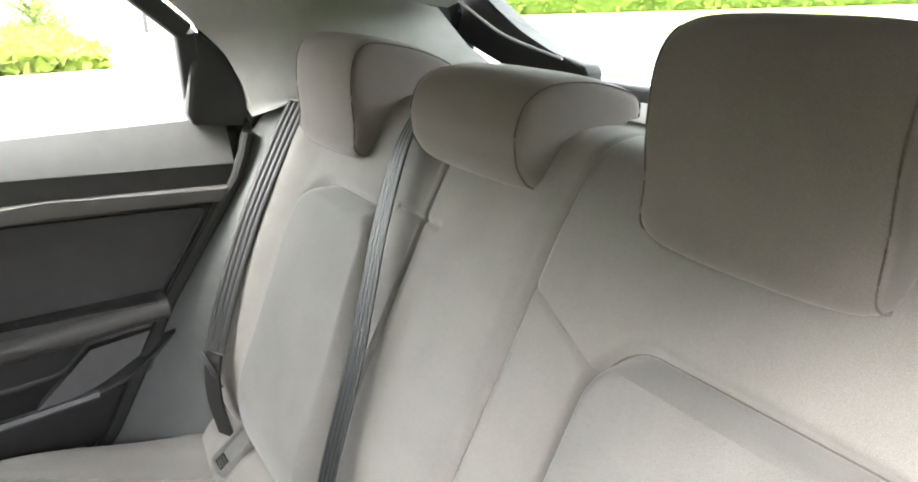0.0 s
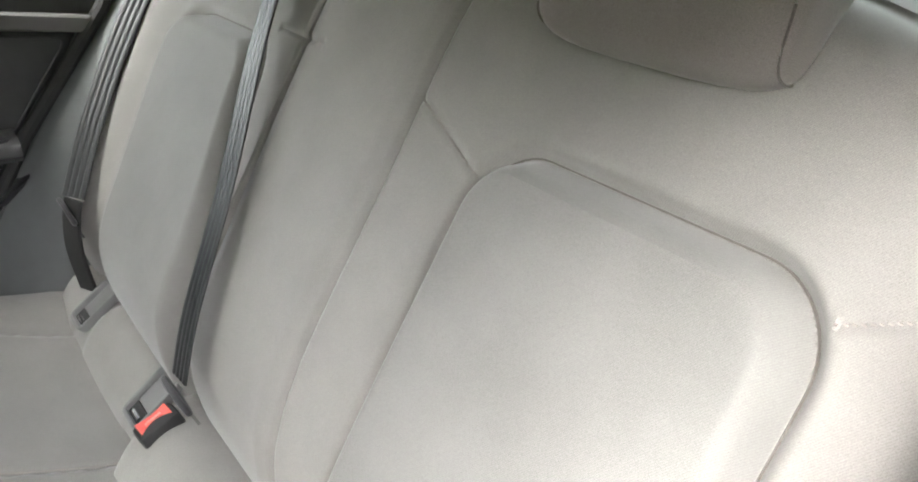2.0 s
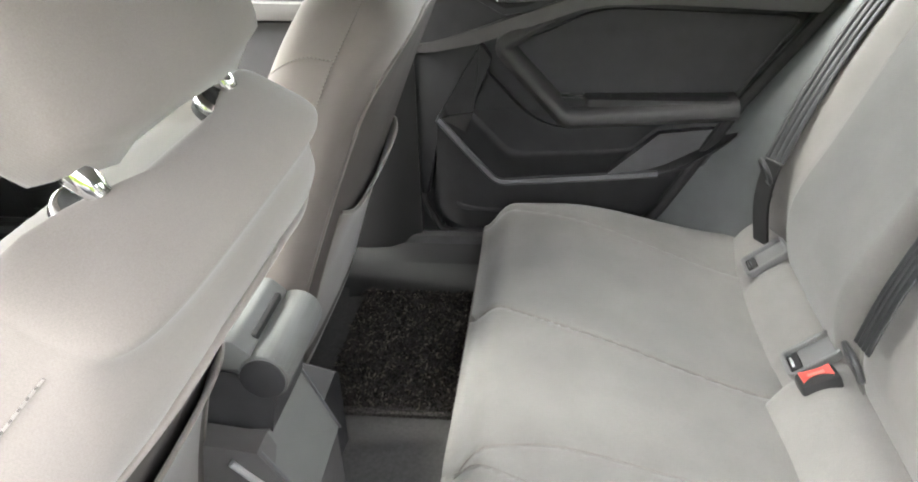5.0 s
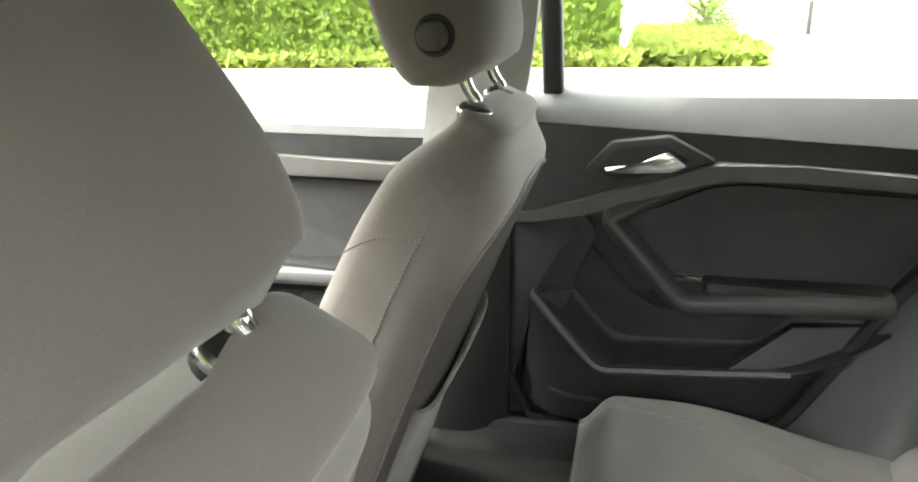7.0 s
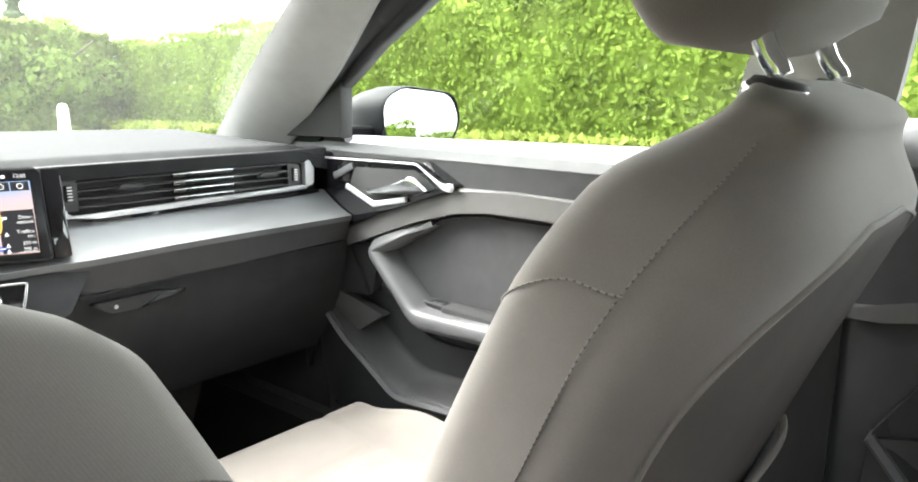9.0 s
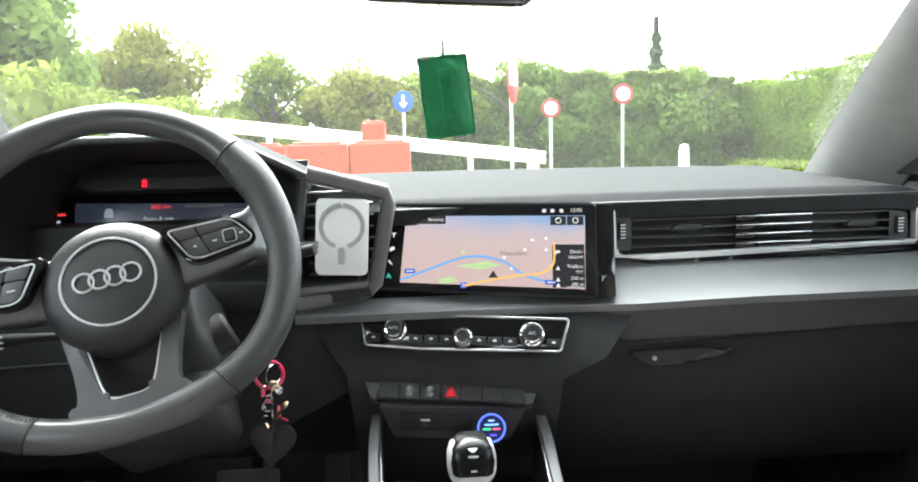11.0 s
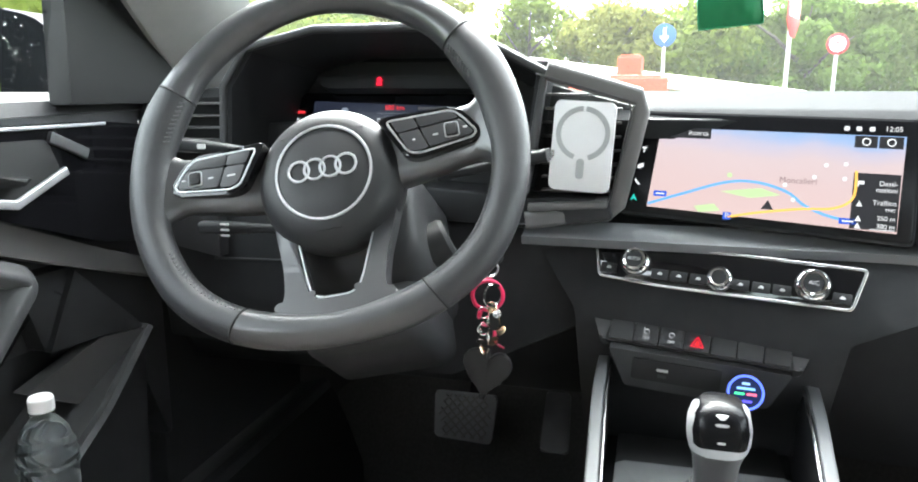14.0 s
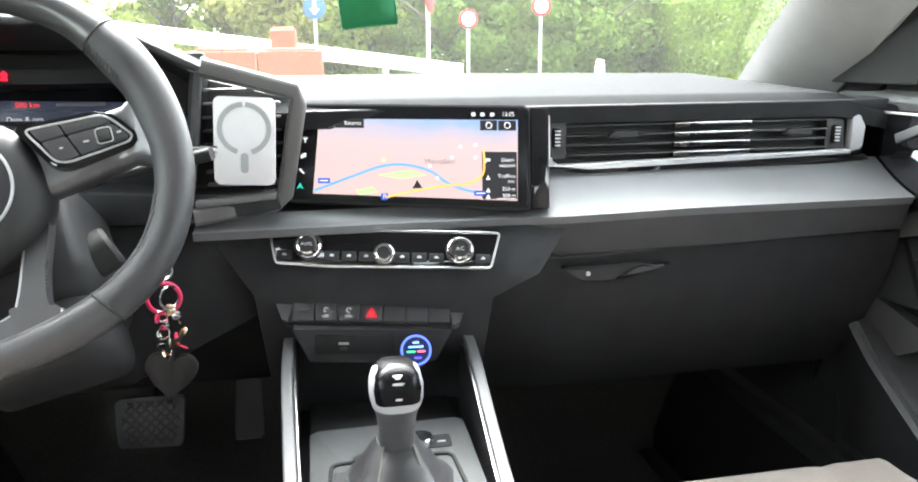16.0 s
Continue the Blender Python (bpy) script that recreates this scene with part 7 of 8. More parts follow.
# ---- steering wheel ----
WM = Matrix.Translation((-0.3578, -0.2498, 0.9477)) @ Matrix.Rotation(radians(4.65), 4, "Z") @ Matrix.Rotation(radians(-26.5), 4, "X") @ Matrix.Rotation(radians(-12.46), 4, "Y")
HUB = WM @ Matrix.Translation((0, 0, -0.010))
WAX = WM.to_3x3() @ Vector((0, 1, 0))
wheel = thing("steering_wheel", "black leather three-spoke steering wheel with silver trim", "steering wheel")
R = 0.1725
def rim_at(a):
    """Middle of the rim: a circle, flattened at the foot."""
    r = R - 0.0187 * max(0, (-math.sin(a) - 0.5) / 0.5) ** 2
    return Vector((math.cos(a) * r, 0, math.sin(a) * r))
def rim_ring(a):
    d = math.degrees(a) % 360
    grip = sum(0.0040 * math.exp(-(((d - c + 180) % 360 - 180) / 13) ** 2) for c in (26, 154)) - sum(0.0016 * math.exp(-(((d - c + 180) % 360 - 180) / 15) ** 2) for c in (90, 270))
    inner = sum(0.0045 * math.exp(-(((d - c + 180) % 360 - 180) / 11) ** 2) for c in (4, 176))
    c = rim_at(a)
    e = Vector((math.cos(a), 0, math.sin(a)))
    out = []
    for b in (2 * math.pi * i / 24 for i in range(24)):
        cb, sb = math.cos(b), math.sin(b)
        out.append(WM @ (c + e * (0.0168 + grip * 0.6 + (inner + grip if cb < 0 else 0)) * cb + Vector((0, 1, 0)) * (0.0158 + grip * 0.6) * sb))
    return out
def arc(name, a0, a1, mat, label):
    part(name, loft([rim_ring(radians(a)) for a in span(a0, a1, max(8, int(abs(a1 - a0) / 2.0)))], True, True), mat, wheel, label)
arc("rim_top", 35.2, 144.8, LEATHER, "smooth leather upper rim")
arc("rim_side", 145.2, 237.3, PERFORATED, "perforated leather rim")
arc("rim_bottom", 237.7, 302.3, LEATHER, "smooth leather lower rim")
arc("rim_side", -57.3, 34.8, PERFORATED, "perforated leather rim")
for a in (35.0, 145.0, 237.5, 302.5):
    ring = rim_ring(radians(a))
    c = sum(ring, Vector()) / len(ring)
    part("rim_joint", sweep([c + (p - c) * 0.985 for p in ring], circle(0.0013, 5), WM.to_3x3() @ Vector((math.cos(radians(a) + 1.57), 0, math.sin(radians(a) + 1.57))), closed=True), RUBBER, wheel)
for a0, a1 in ((-55, -22), (20, 33), (147, 162), (203, 236)):
    bm = mesh()
    for a in span(a0, a1, int((a1 - a0) * 0.62)):
        r, q = rim_ring(radians(a)), rim_ring(radians(a + 0.7))
        sweep([r[14] + (q[14] - r[14]) * -0.6, r[14].lerp(q[15], 0.5), q[15]], circle(0.0010, 5), (0.2, 1, 0.3), bm=bm)
    part("rim_stitching", bm, BOW, wheel, "grey hand stitching")
# hub
face = HUB @ Matrix.Rotation(radians(90), 4, "X")
part("airbag_cover", lathe([(0.064, -0.050), (0.069, -0.040), (0.0705, -0.028), (0.0695, -0.018), (0.066, -0.009), (0.059, -0.0015), (0.050, 0.0025), (0.0462, 0.0030)], 64, face), HUBSKIN, wheel, "grained black airbag cover")
part("hub_centre", lathe([(0.0462, 0.0022), (0.044, 0.0032), (0.020, 0.0052), (0.0005, 0.0056)], 48, face), HUBSKIN, wheel)
ringm = HUB @ Matrix.Translation((0, -0.0036, 0))
part("hub_ring", move(sweep([(0.0448 * math.cos(a), 0, 0.0448 * math.sin(a)) for a in span(0, 2 * math.pi, 56)[:-1]], circle(0.0014, 6), (0, 1, 0), closed=True), ringm), SILVER, wheel, "thin chrome ring")
for k in range(4):
    x = -0.0222 + 0.0148 * k
    part("badge_ring", move(sweep([(x + 0.0096 * math.cos(a), 0, 0.003 + 0.0096 * math.sin(a)) for a in span(0, 2 * math.pi, 32)[:-1]], circle(0.0013, 6), (0, 1, 0), closed=True), ringm @ Matrix.Translation((0, -0.0022, 0))), SILVER, wheel, "chrome badge ring")
text_on(wheel, HUB @ Matrix.Translation((0, -0.0005, -0.0535)) @ Matrix.Rotation(radians(-28), 4, "X"), "AIRBAG", 0.0068, RUBBER)
for sx in (-1, 1):
    part("horn_mark", move(sweep([(sx * 0.036 - 0.004, 0, 0.040), (sx * 0.036 + 0.004, 0, 0.040 - sx * 0.0015)], circle(0.0006, 4), (0, 1, 0)), HUB @ Matrix.Translation((0, -0.0005, 0))), RUBBER, wheel)
# side spokes: leather wings that grow out of the rim, with framed key pods on them
for sx in (-1, 1):
    rings = []
    for x, lo, hi, y0, y1 in ((0.050, -0.030, 0.036, 0.012, 0.044), (0.090, -0.026, 0.0345, 0.007, 0.040), (0.120, -0.022, 0.0335, 0.004, 0.032), (0.140, -0.020, 0.034, 0.001, 0.024), (0.150, -0.026, 0.039, -0.004, 0.018), (0.158, -0.036, 0.048, -0.008, 0.013), (0.166, -0.050, 0.060, -0.009, 0.010)):
        mid, half = (lo + hi) / 2, (hi - lo) / 2
        ym, yh = (y0 + y1) / 2, (y1 - y0) / 2
        rings.append([WM @ Vector((sx * x, ym + yh * math.copysign(abs(math.sin(b)) ** 0.6, math.sin(b)), mid + half * math.copysign(abs(math.cos(b)) ** 0.6, math.cos(b)))) for b in (2 * math.pi * i / 28 for i in range(28))])
    part("spoke", loft(rings), LEATHER, wheel, "black leather spoke", 60.0)
    pod = [(0.053, 0.0315), (0.126, 0.0295), (0.137, 0.0195), (0.149, 0.001), (0.143, -0.0075), (0.089, -0.0145), (0.076, -0.0105)]
    tilt_pod = WM @ Matrix.Translation((0, 0.003, 0))
    part("key_pod", prism(rounded([(sx * x, z) for x, z in pod][::sx], 0.006), -0.006, 0.014, 0.002, "y", tilt_pod), PIANO, wheel, "gloss black key pod")
    inner = [(0.062, 0.0265), (0.124, 0.0255), (0.133, 0.017), (0.1435, 0.0015), (0.140, -0.0035), (0.090, -0.0100), (0.080, -0.0070)]
    part("pod_trim", sweep([tilt_pod @ Vector((sx * x, -0.0066, z)) for x, z in rounded(inner, 0.006)], circle(0.0011, 6), WAX, closed=True), SILVER, wheel, "silver pod outline")
    for cell in ([(0.067, 0.0245), (0.089, 0.0242), (0.092, 0.0140), (0.0725, 0.0130)], [(0.0905, 0.0242), (0.123, 0.0236), (0.130, 0.0165), (0.0935, 0.0140)], [(0.0732, 0.0115), (0.0925, 0.0125), (0.099, -0.0065), (0.089, -0.0080), (0.081, -0.0052)], [(0.094, 0.0125), (0.1305, 0.0150), (0.1405, 0.0015), (0.1385, -0.0015), (0.1005, -0.0063)]):
        part("key", prism(rounded([(sx * x, z) for x, z in cell][::sx], 0.0018), -0.0086, -0.004, 0.0009, "y", tilt_pod), KEYGREY, wheel, "grey spoke key")
    part("roller", prism(rrect(0.010, 0.0115, 0.002, 3), -0.0125, -0.006, 0.001, "y", tilt_pod @ Matrix.Translation((sx * 0.122, 0, 0.0055))), RUBBER, wheel, "ribbed roller")
    part("roller_frame", sweep([tilt_pod @ Vector((sx * 0.122 + x, -0.0095, 0.0055 + z)) for x, z in rrect(0.0125, 0.0135, 0.002, 2)], circle(0.0006, 4), WAX, closed=True), SILVER, wheel)
    for x, z, w in ((0.107, 0.004, 0.005), (0.134, 0.006, 0.004), (0.087, 0.003, 0.008 if sx < 0 else 0.003)):
        part("key_mark", prism(rrect(w, 0.0016, 0.0005, 1), -0.0091, -0.0085, 0, "y", tilt_pod @ Matrix.Translation((sx * x, 0, z))), WHITEMARK, wheel)
# lower spoke: a leather fork with a lined opening
half = [(0.061, -0.036), (0.0555, -0.062), (0.0485, -0.090), (0.0455, -0.116), (0.0485, -0.130), (0.060, -0.1385), (0.075, -0.1415), (0.070, -0.149), (0.040, -0.152)]
hole = [(0.041, -0.050), (0.0275, -0.108), (0.0225, -0.122), (0.0140, -0.1265)]
outline = [(-x, z) for x, z in half] + half[::-1] + hole + [(-x, z) for x, z in hole[::-1]]
lean = Matrix(((1, 0, 0, 0), (0, 1, 0.30, 0.044), (0, 0, 1, 0), (0, 0, 0, 1)))
part("fork", prism(rounded(outline, 0.008, 4), -0.009, 0.012, 0.005, "y", WM @ lean, 4), LEATHER, wheel, "black leather lower spoke with an open middle", 60.0)
part("fork_trim", sweep([WM @ lean @ Vector((x, -0.0055, z)) for x, z in rounded([(-0.046, -0.032)] + [(-x + 0.0014, z + 0.001) for x, z in hole] + [(x - 0.0014, z + 0.001) for x, z in hole[::-1]] + [(0.046, -0.032)], 0.008)[5:-5]], rrect(0.0019, 0.004, 0.0006), WAX), SILVER, wheel, "satin silver fork lining")
bm = mesh()
for z in span(-0.060, -0.122, 22):
    x = 0.0555 + (z + 0.062) * 0.20
    sweep([WM @ lean @ Vector((x - 0.0032, -0.0085, z)), WM @ lean @ Vector((x + 0.0006, -0.0055, z - 0.0012))], circle(0.0009, 5), (0.2, 1, 0.3), bm=bm)
part("fork_stitching", bm, BOW, wheel, "grey hand stitching")

# column and stalks
col = thing("steering_column", "black steering column shroud with stalks", "steering column")
part("shroud", loft([[WM @ Vector((x + 0.004, y, z - 0.040 - dz)) for x, z in rrect(w, h, 0.028, 6)] for y, w, h, dz in ((0.048, 0.115, 0.10, 0.0), (0.060, 0.130, 0.115, 0.002), (0.10, 0.142, 0.130, 0.008), (0.20, 0.150, 0.150, 0.02))]), BLACK, col, "grained shroud round the column", 60.0)
part("lower_cowl", loft([[WM @ Vector((x, y, z - dz)) for x, z in rrect(w, h, 0.02, 6)] for y, w, h, dz in ((0.075, 0.11, 0.05, 0.125), (0.095, 0.13, 0.08, 0.125), (0.20, 0.14, 0.10, 0.125))]), BLACK, col, "lower column cowl", 60.0)
part("ignition_boss", move(lathe([(0.022, -0.03), (0.022, 0.004), (0.019, 0.008), (0.012, 0.008), (0.011, 0.003), (0.0005, 0.003)], 28), WM @ Matrix.Translation((0.084, 0.105, -0.062)) @ Matrix.Rotation(radians(72), 4, "Y")), RUBBER, col, "round ignition lock")
def stalk(a, b, w, label, name="stalk"):
    ob = part(name, sweep(spline([a, Vector(a).lerp(Vector(b), 0.5), b], 4), rrect(0.012, w, 0.004), (0, 1, 0), scale=lambda k: 0.7 + 0.35 * step(0.2, 0.7, k)), DASH, col, label)
    return ob
s1 = stalk((-0.46, -0.16, 0.946), (-0.582, -0.172, 0.957), 0.022, "black light stalk")
s2 = stalk((-0.44, -0.18, 0.869), (-0.530, -0.192, 0.869), 0.018, "black cruise stalk")
s3 = stalk((-0.28, -0.14, 0.925), (-0.165, -0.152, 0.951), 0.018, "black wiper stalk")
for x, z in ((-0.532, 0.954), (-0.566, 0.957)):
    part("stalk_mark", prism(rrect(0.010, 0.005, 0.001, 2), -0.1805, -0.1795, 0, "y", Matrix.Translation((x, 0, z))), WHITEMARK, s1)
for k in range(3):
    part("stalk_mark", prism(rrect(0.010, 0.0022, 0.0005, 1), -0.2005, -0.1995, 0, "y", Matrix.Translation((-0.497, 0, 0.863 + 0.006 * k))), WHITEMARK, s2)

# keys hanging from the ignition
KR = material("pink_key_ring", (0.75, 0.03, 0.12), 0.35, bump=0)
GOLD = material("pale_gold_charm", (0.80, 0.62, 0.42), 0.25, metal=1.0, bump=0)
FELT = material("black_leather_heart", (0.012, 0.012, 0.013), 0.5, bump=0.3, grain=500)
keys = thing("key_fob", "bunch of keys with pink ring and black heart charm", "key ring", at=(-0.228, -0.125, 0.83))
def loop(r, at, mat, name, label, spin, tube=0.0016, squash=1.0):
    m = Matrix.Translation(at) @ Matrix.Rotation(radians(spin), 4, "Z")
    part(name, move(sweep([(r * math.cos(a), 0, r * squash * math.sin(a)) for a in span(0, 2 * math.pi, 26)[:-1]], circle(tube, 6), (0, 1, 0), closed=True), m), mat, keys, label)
part("key_bow", box((0.010, 0.022, 0.028), 0.004, (0.004, 0.02, 0.012)), RUBBER, keys, "black key in the ignition")
loop(0.0085, (0.0, 0, -0.004), BRIGHT, "steel_ring", "steel split ring", 20)
loop(0.0165, (-0.003, 0.002, -0.034), KR, "pink_ring", "pink plastic ring", 10, 0.0024)
loop(0.012, (0.004, -0.003, -0.032), BRIGHT, "steel_ring", "steel split ring", 50)
for k in range(4):
    loop(0.0062, (-0.006 + 0.005 * (k % 2), -0.004, -0.052 - 0.0095 * k), BRIGHT, "chain_link", "steel chain link", 90 * (k % 2) + 20, 0.0011)
random.seed(4)
for k in range(14):
    ang = k * 2.4
    at = (0.002 + 0.012 * math.sin(ang), -0.007 + 0.005 * math.cos(ang), -0.046 - 0.0038 * k)
    part("flower_charm", move(lathe([(0.0005, -0.001), (0.0045 + 0.002 * (k % 3 == 0), -0.0006), (0.005, 0.0006), (0.0005, 0.0012)], 10), Matrix.Translation(at) @ Matrix.Rotation(radians(70 + 25 * k), 4, "X") @ Matrix.Rotation(radians(35 * k), 4, "Y")), (GOLD, BRIGHT, KR)[k % 3], keys, ("pale gold charm", "steel charm", "pink charm")[k % 3])
heart = [(0.029 * (16 * math.sin(a) ** 3) / 17, 0.029 * (13 * math.cos(a) - 5 * math.cos(2 * a) - 2 * math.cos(3 * a) - math.cos(4 * a)) / 15) for a in span(0, 2 * math.pi, 36)[:-1]]
part("heart_charm", prism(heart, -0.005, 0.004, 0.0022, "y", Matrix.Translation((-0.002, -0.004, -0.117)) @ Matrix.Rotation(radians(8), 4, "Y")), FELT, keys, "black leather heart charm")

# pedals
ped = thing("brake_pedal", "wide brake pedal with diamond rubber tread", "pedal")
PM = Matrix.Translation((-0.352, 0.25, 0.470)) @ Matrix.Rotation(radians(-18), 4, "X") @ Matrix.Scale(1.02, 4)
part("pad", prism(rounded([(-0.055, 0.040), (0.052, 0.040), (0.046, -0.040), (-0.050, -0.036)], 0.008), 0, 0.012, 0.003, "y", PM), SATIN, ped)
for k in range(-6, 7):
    for s in (-1, 1):
        x = k * 0.015
        pts = [(x + s * z, z) for z in span(-0.033, 0.035, 6) if -0.046 < x + s * z < 0.046]
        if len(pts) > 1:
            part("tread", sweep([PM @ Vector((a, -0.001, b)) for a, b in (pts[0], pts[-1])], rrect(0.003, 0.003, 0.001, 1), PM.to_3x3() @ Vector((0, 1, 0))), RIBBON, ped, "raised rubber tread")
part("arm", sweep([(-0.345, 0.29, 0.48), (-0.345, 0.36, 0.58), (-0.345, 0.40, 0.72)], rrect(0.012, 0.02, 0.003), (1, 0, 0)), DASH, ped)
ped2 = thing("accelerator_pedal", "narrow black accelerator pedal", "pedal")
part("pad", prism(rounded([(-0.020, 0.048), (0.020, 0.048), (0.024, -0.05), (-0.022, -0.05)], 0.006), 0, 0.012, 0.003, "y", Matrix.Translation((-0.198, 0.25, 0.482)) @ Matrix.Rotation(radians(-34), 4, "X")), BOW, ped2)
part("arm", sweep([(-0.20, 0.27, 0.50), (-0.20, 0.36, 0.60), (-0.20, 0.40, 0.70)], rrect(0.012, 0.02, 0.003), (1, 0, 0)), DASH, ped2)

# magnetic phone plate on its arm
PLATE = material("white_phone_plate", (0.72, 0.72, 0.72), 0.35, vary=0.03, bump=0)
RINGG = material("grey_magnet_ring", (0.36, 0.37, 0.37), 0.5, vary=0.03, bump=0)
plate = thing("phone_mount", "white magnetic phone plate with a grey ring on the vent", "phone holder")
HM = Matrix.Translation((-0.1415, -0.064, 0.953)) @ Matrix.Rotation(radians(-3), 4, "Z") @ Matrix.Rotation(radians(-4), 4, "X") @ Matrix.Rotation(radians(3), 4, "Y")
part("plate", prism(rrect(0.066, 0.097, 0.007, 6), 0, 0.008, 0.0015, "y", HM), PLATE, plate)
for s in (-1, 1):
    part("magnet_ring", move(sweep([(0.0265 * math.sin(a) * 1, -0.0006, 0.0265 * math.cos(a)) for a in [s * (0.06 + (math.pi - 0.35) * k / 30) for k in range(31)]], rrect(0.0055, 0.001, 0.0003, 1), (0, 1, 0)), HM @ Matrix.Translation((0, 0, 0.014))), RINGG, plate, "grey half ring")
part("magnet_bar", prism(rrect(0.0085, 0.022, 0.004, 4), -0.001, 0.0, 0, "y", HM @ Matrix.Translation((0, 0, -0.024))), RINGG, plate, "grey magnet bar")
part("clip", box((0.02, 0.03, 0.02), 0.004, HM @ Vector((0, 0.022, 0))), DASH, plate)
part("arm_tip", box((0.03, 0.012, 0.010), 0.003, (-0.185, -0.06, 0.945)), BRIGHT, plate)

# ---- mirrors, air freshener, bottle ----
rvm = thing("inside_mirror", "black framed inside rear-view mirror", "mirror")
RM = Matrix.Translation((-0.005, -0.10, 1.262)) @ Matrix.Rotation(radians(-10), 4, "Z") @ Matrix.Rotation(radians(4), 4, "Y") @ Matrix.Rotation(radians(6), 4, "X")
shape = rounded([(-0.118, 0.035), (0.118, 0.038), (0.108, -0.032), (-0.108, -0.030)], 0.022, 6)
part("housing", prism(shape, 0.0, 0.03, 0.008, "y", RM), PIANO, rvm, "black mirror housing")
part("mirror_glass", prism([(x * 0.965, z * 0.93) for x, z in shape], -0.002, 0.002, 0.001, "y", RM), MIRROR, rvm, "mirror glass")
part("stem", sweep([RM @ Vector((0, 0.025, 0.01)), (0, -0.04, 1.30), (0, -0.03, 1.345)], rrect(0.03, 0.02, 0.006), (1, 0, 0)), DASH, rvm)

CARD = material("green_scented_card", (0.008, 0.20, 0.07), 0.5, vary=0.08, bump=0.2)
fresh = thing("air_freshener", "green scented sachet hanging from a cord", "air freshener", at=(-0.002, -0.05, 1.126))
fresh.rotation_euler = (0, radians(-5.5), radians(4))
part("sachet", sheet(lambda x, z: (x, -0.006 * (1 - (x / 0.031) ** 4) * (1 - (z / 0.05) ** 4) + 0.0012 * noise.noise(Vector((x * 120, z * 90, 2))), z), span(-0.031, 0.031, 30), span(-0.05, 0.05, 40), (0, 0.006, 0)), CARD, fresh)
part("label_frame", sweep([(x, -0.0075, z + 0.004) for x, z in rrect(0.016, 0.058, 0.001, 1)], circle(0.0006, 4), (0, 1, 0), closed=True), CARD, fresh, "embossed frame")
for k in range(6):
    part("emboss_bar", box((0.008, 0.0008, 0.004), 0, (0, -0.0078, 0.024 - 0.0085 * k)), CARD, fresh)
part("edge", sweep([(x, -0.001, z) for x, z in rrect(0.0625, 0.1005, 0.002, 2)], circle(0.0009, 4), (0, 1, 0), closed=True), CARD, fresh)
for x, z in ((-0.022, 0.050), (0.008, 0.058)):
    part("suction_cup", lathe([(0.0005, -0.004), (0.012, -0.002), (0.0125, 0.0), (0.006, 0.004), (0.0005, 0.006)], 24, Matrix.Translation((x, 0.004, z)) @ Matrix.Rotation(radians(90), 4, "X")), glass("clear_cup", (0.42, 0.40, 0.39), 0.15), fresh, "clear suction cup")
part("cord", sweep([(0.002, 0, 0.05), (0.004, 0.0, 0.085), (0.004, -0.01, 0.125)], circle(0.001, 6), (0, 1, 0)), RUBBER, fresh, "thin dark cord")

WATER = bpy.data.materials.new("clear_bottle")
WATER.use_nodes = True
b = WATER.node_tree.nodes["Principled BSDF"]
b.inputs["Transmission Weight"].default_value, b.inputs["Roughness"].default_value, b.inputs["IOR"].default_value = 0.97, 0.02, 1.33
b.inputs["Base Color"].default_value = (0.86, 0.95, 0.98, 1)
bottle = thing("water_bottle", "clear plastic water bottle with white cap in the door pocket", "bottle", at=(-0.612, -0.345, 0.556))
bottle.scale = (0.84, 0.84, 0.96)
prof = [(0.0005, 0.0), (0.030, 0.002), (0.033, 0.01)]
prof += [(0.0325 - 0.002 * (k % 2), 0.02 + 0.009 * k) for k in range(10)]
prof += [(0.0335, 0.112), (0.0318, 0.116), (0.0333, 0.121), (0.0308, 0.127), (0.0312, 0.133), (0.0272, 0.140), (0.0255, 0.147), (0.0185, 0.155), (0.0125, 0.161), (0.0118, 0.172)]
part("body", lathe(prof, 32), WATER, bottle)
part("cap", lathe([(0.0135, 0.168), (0.0135, 0.180), (0.012, 0.182), (0.0005, 0.182)], 28), PLATE, bottle, "white screw cap")

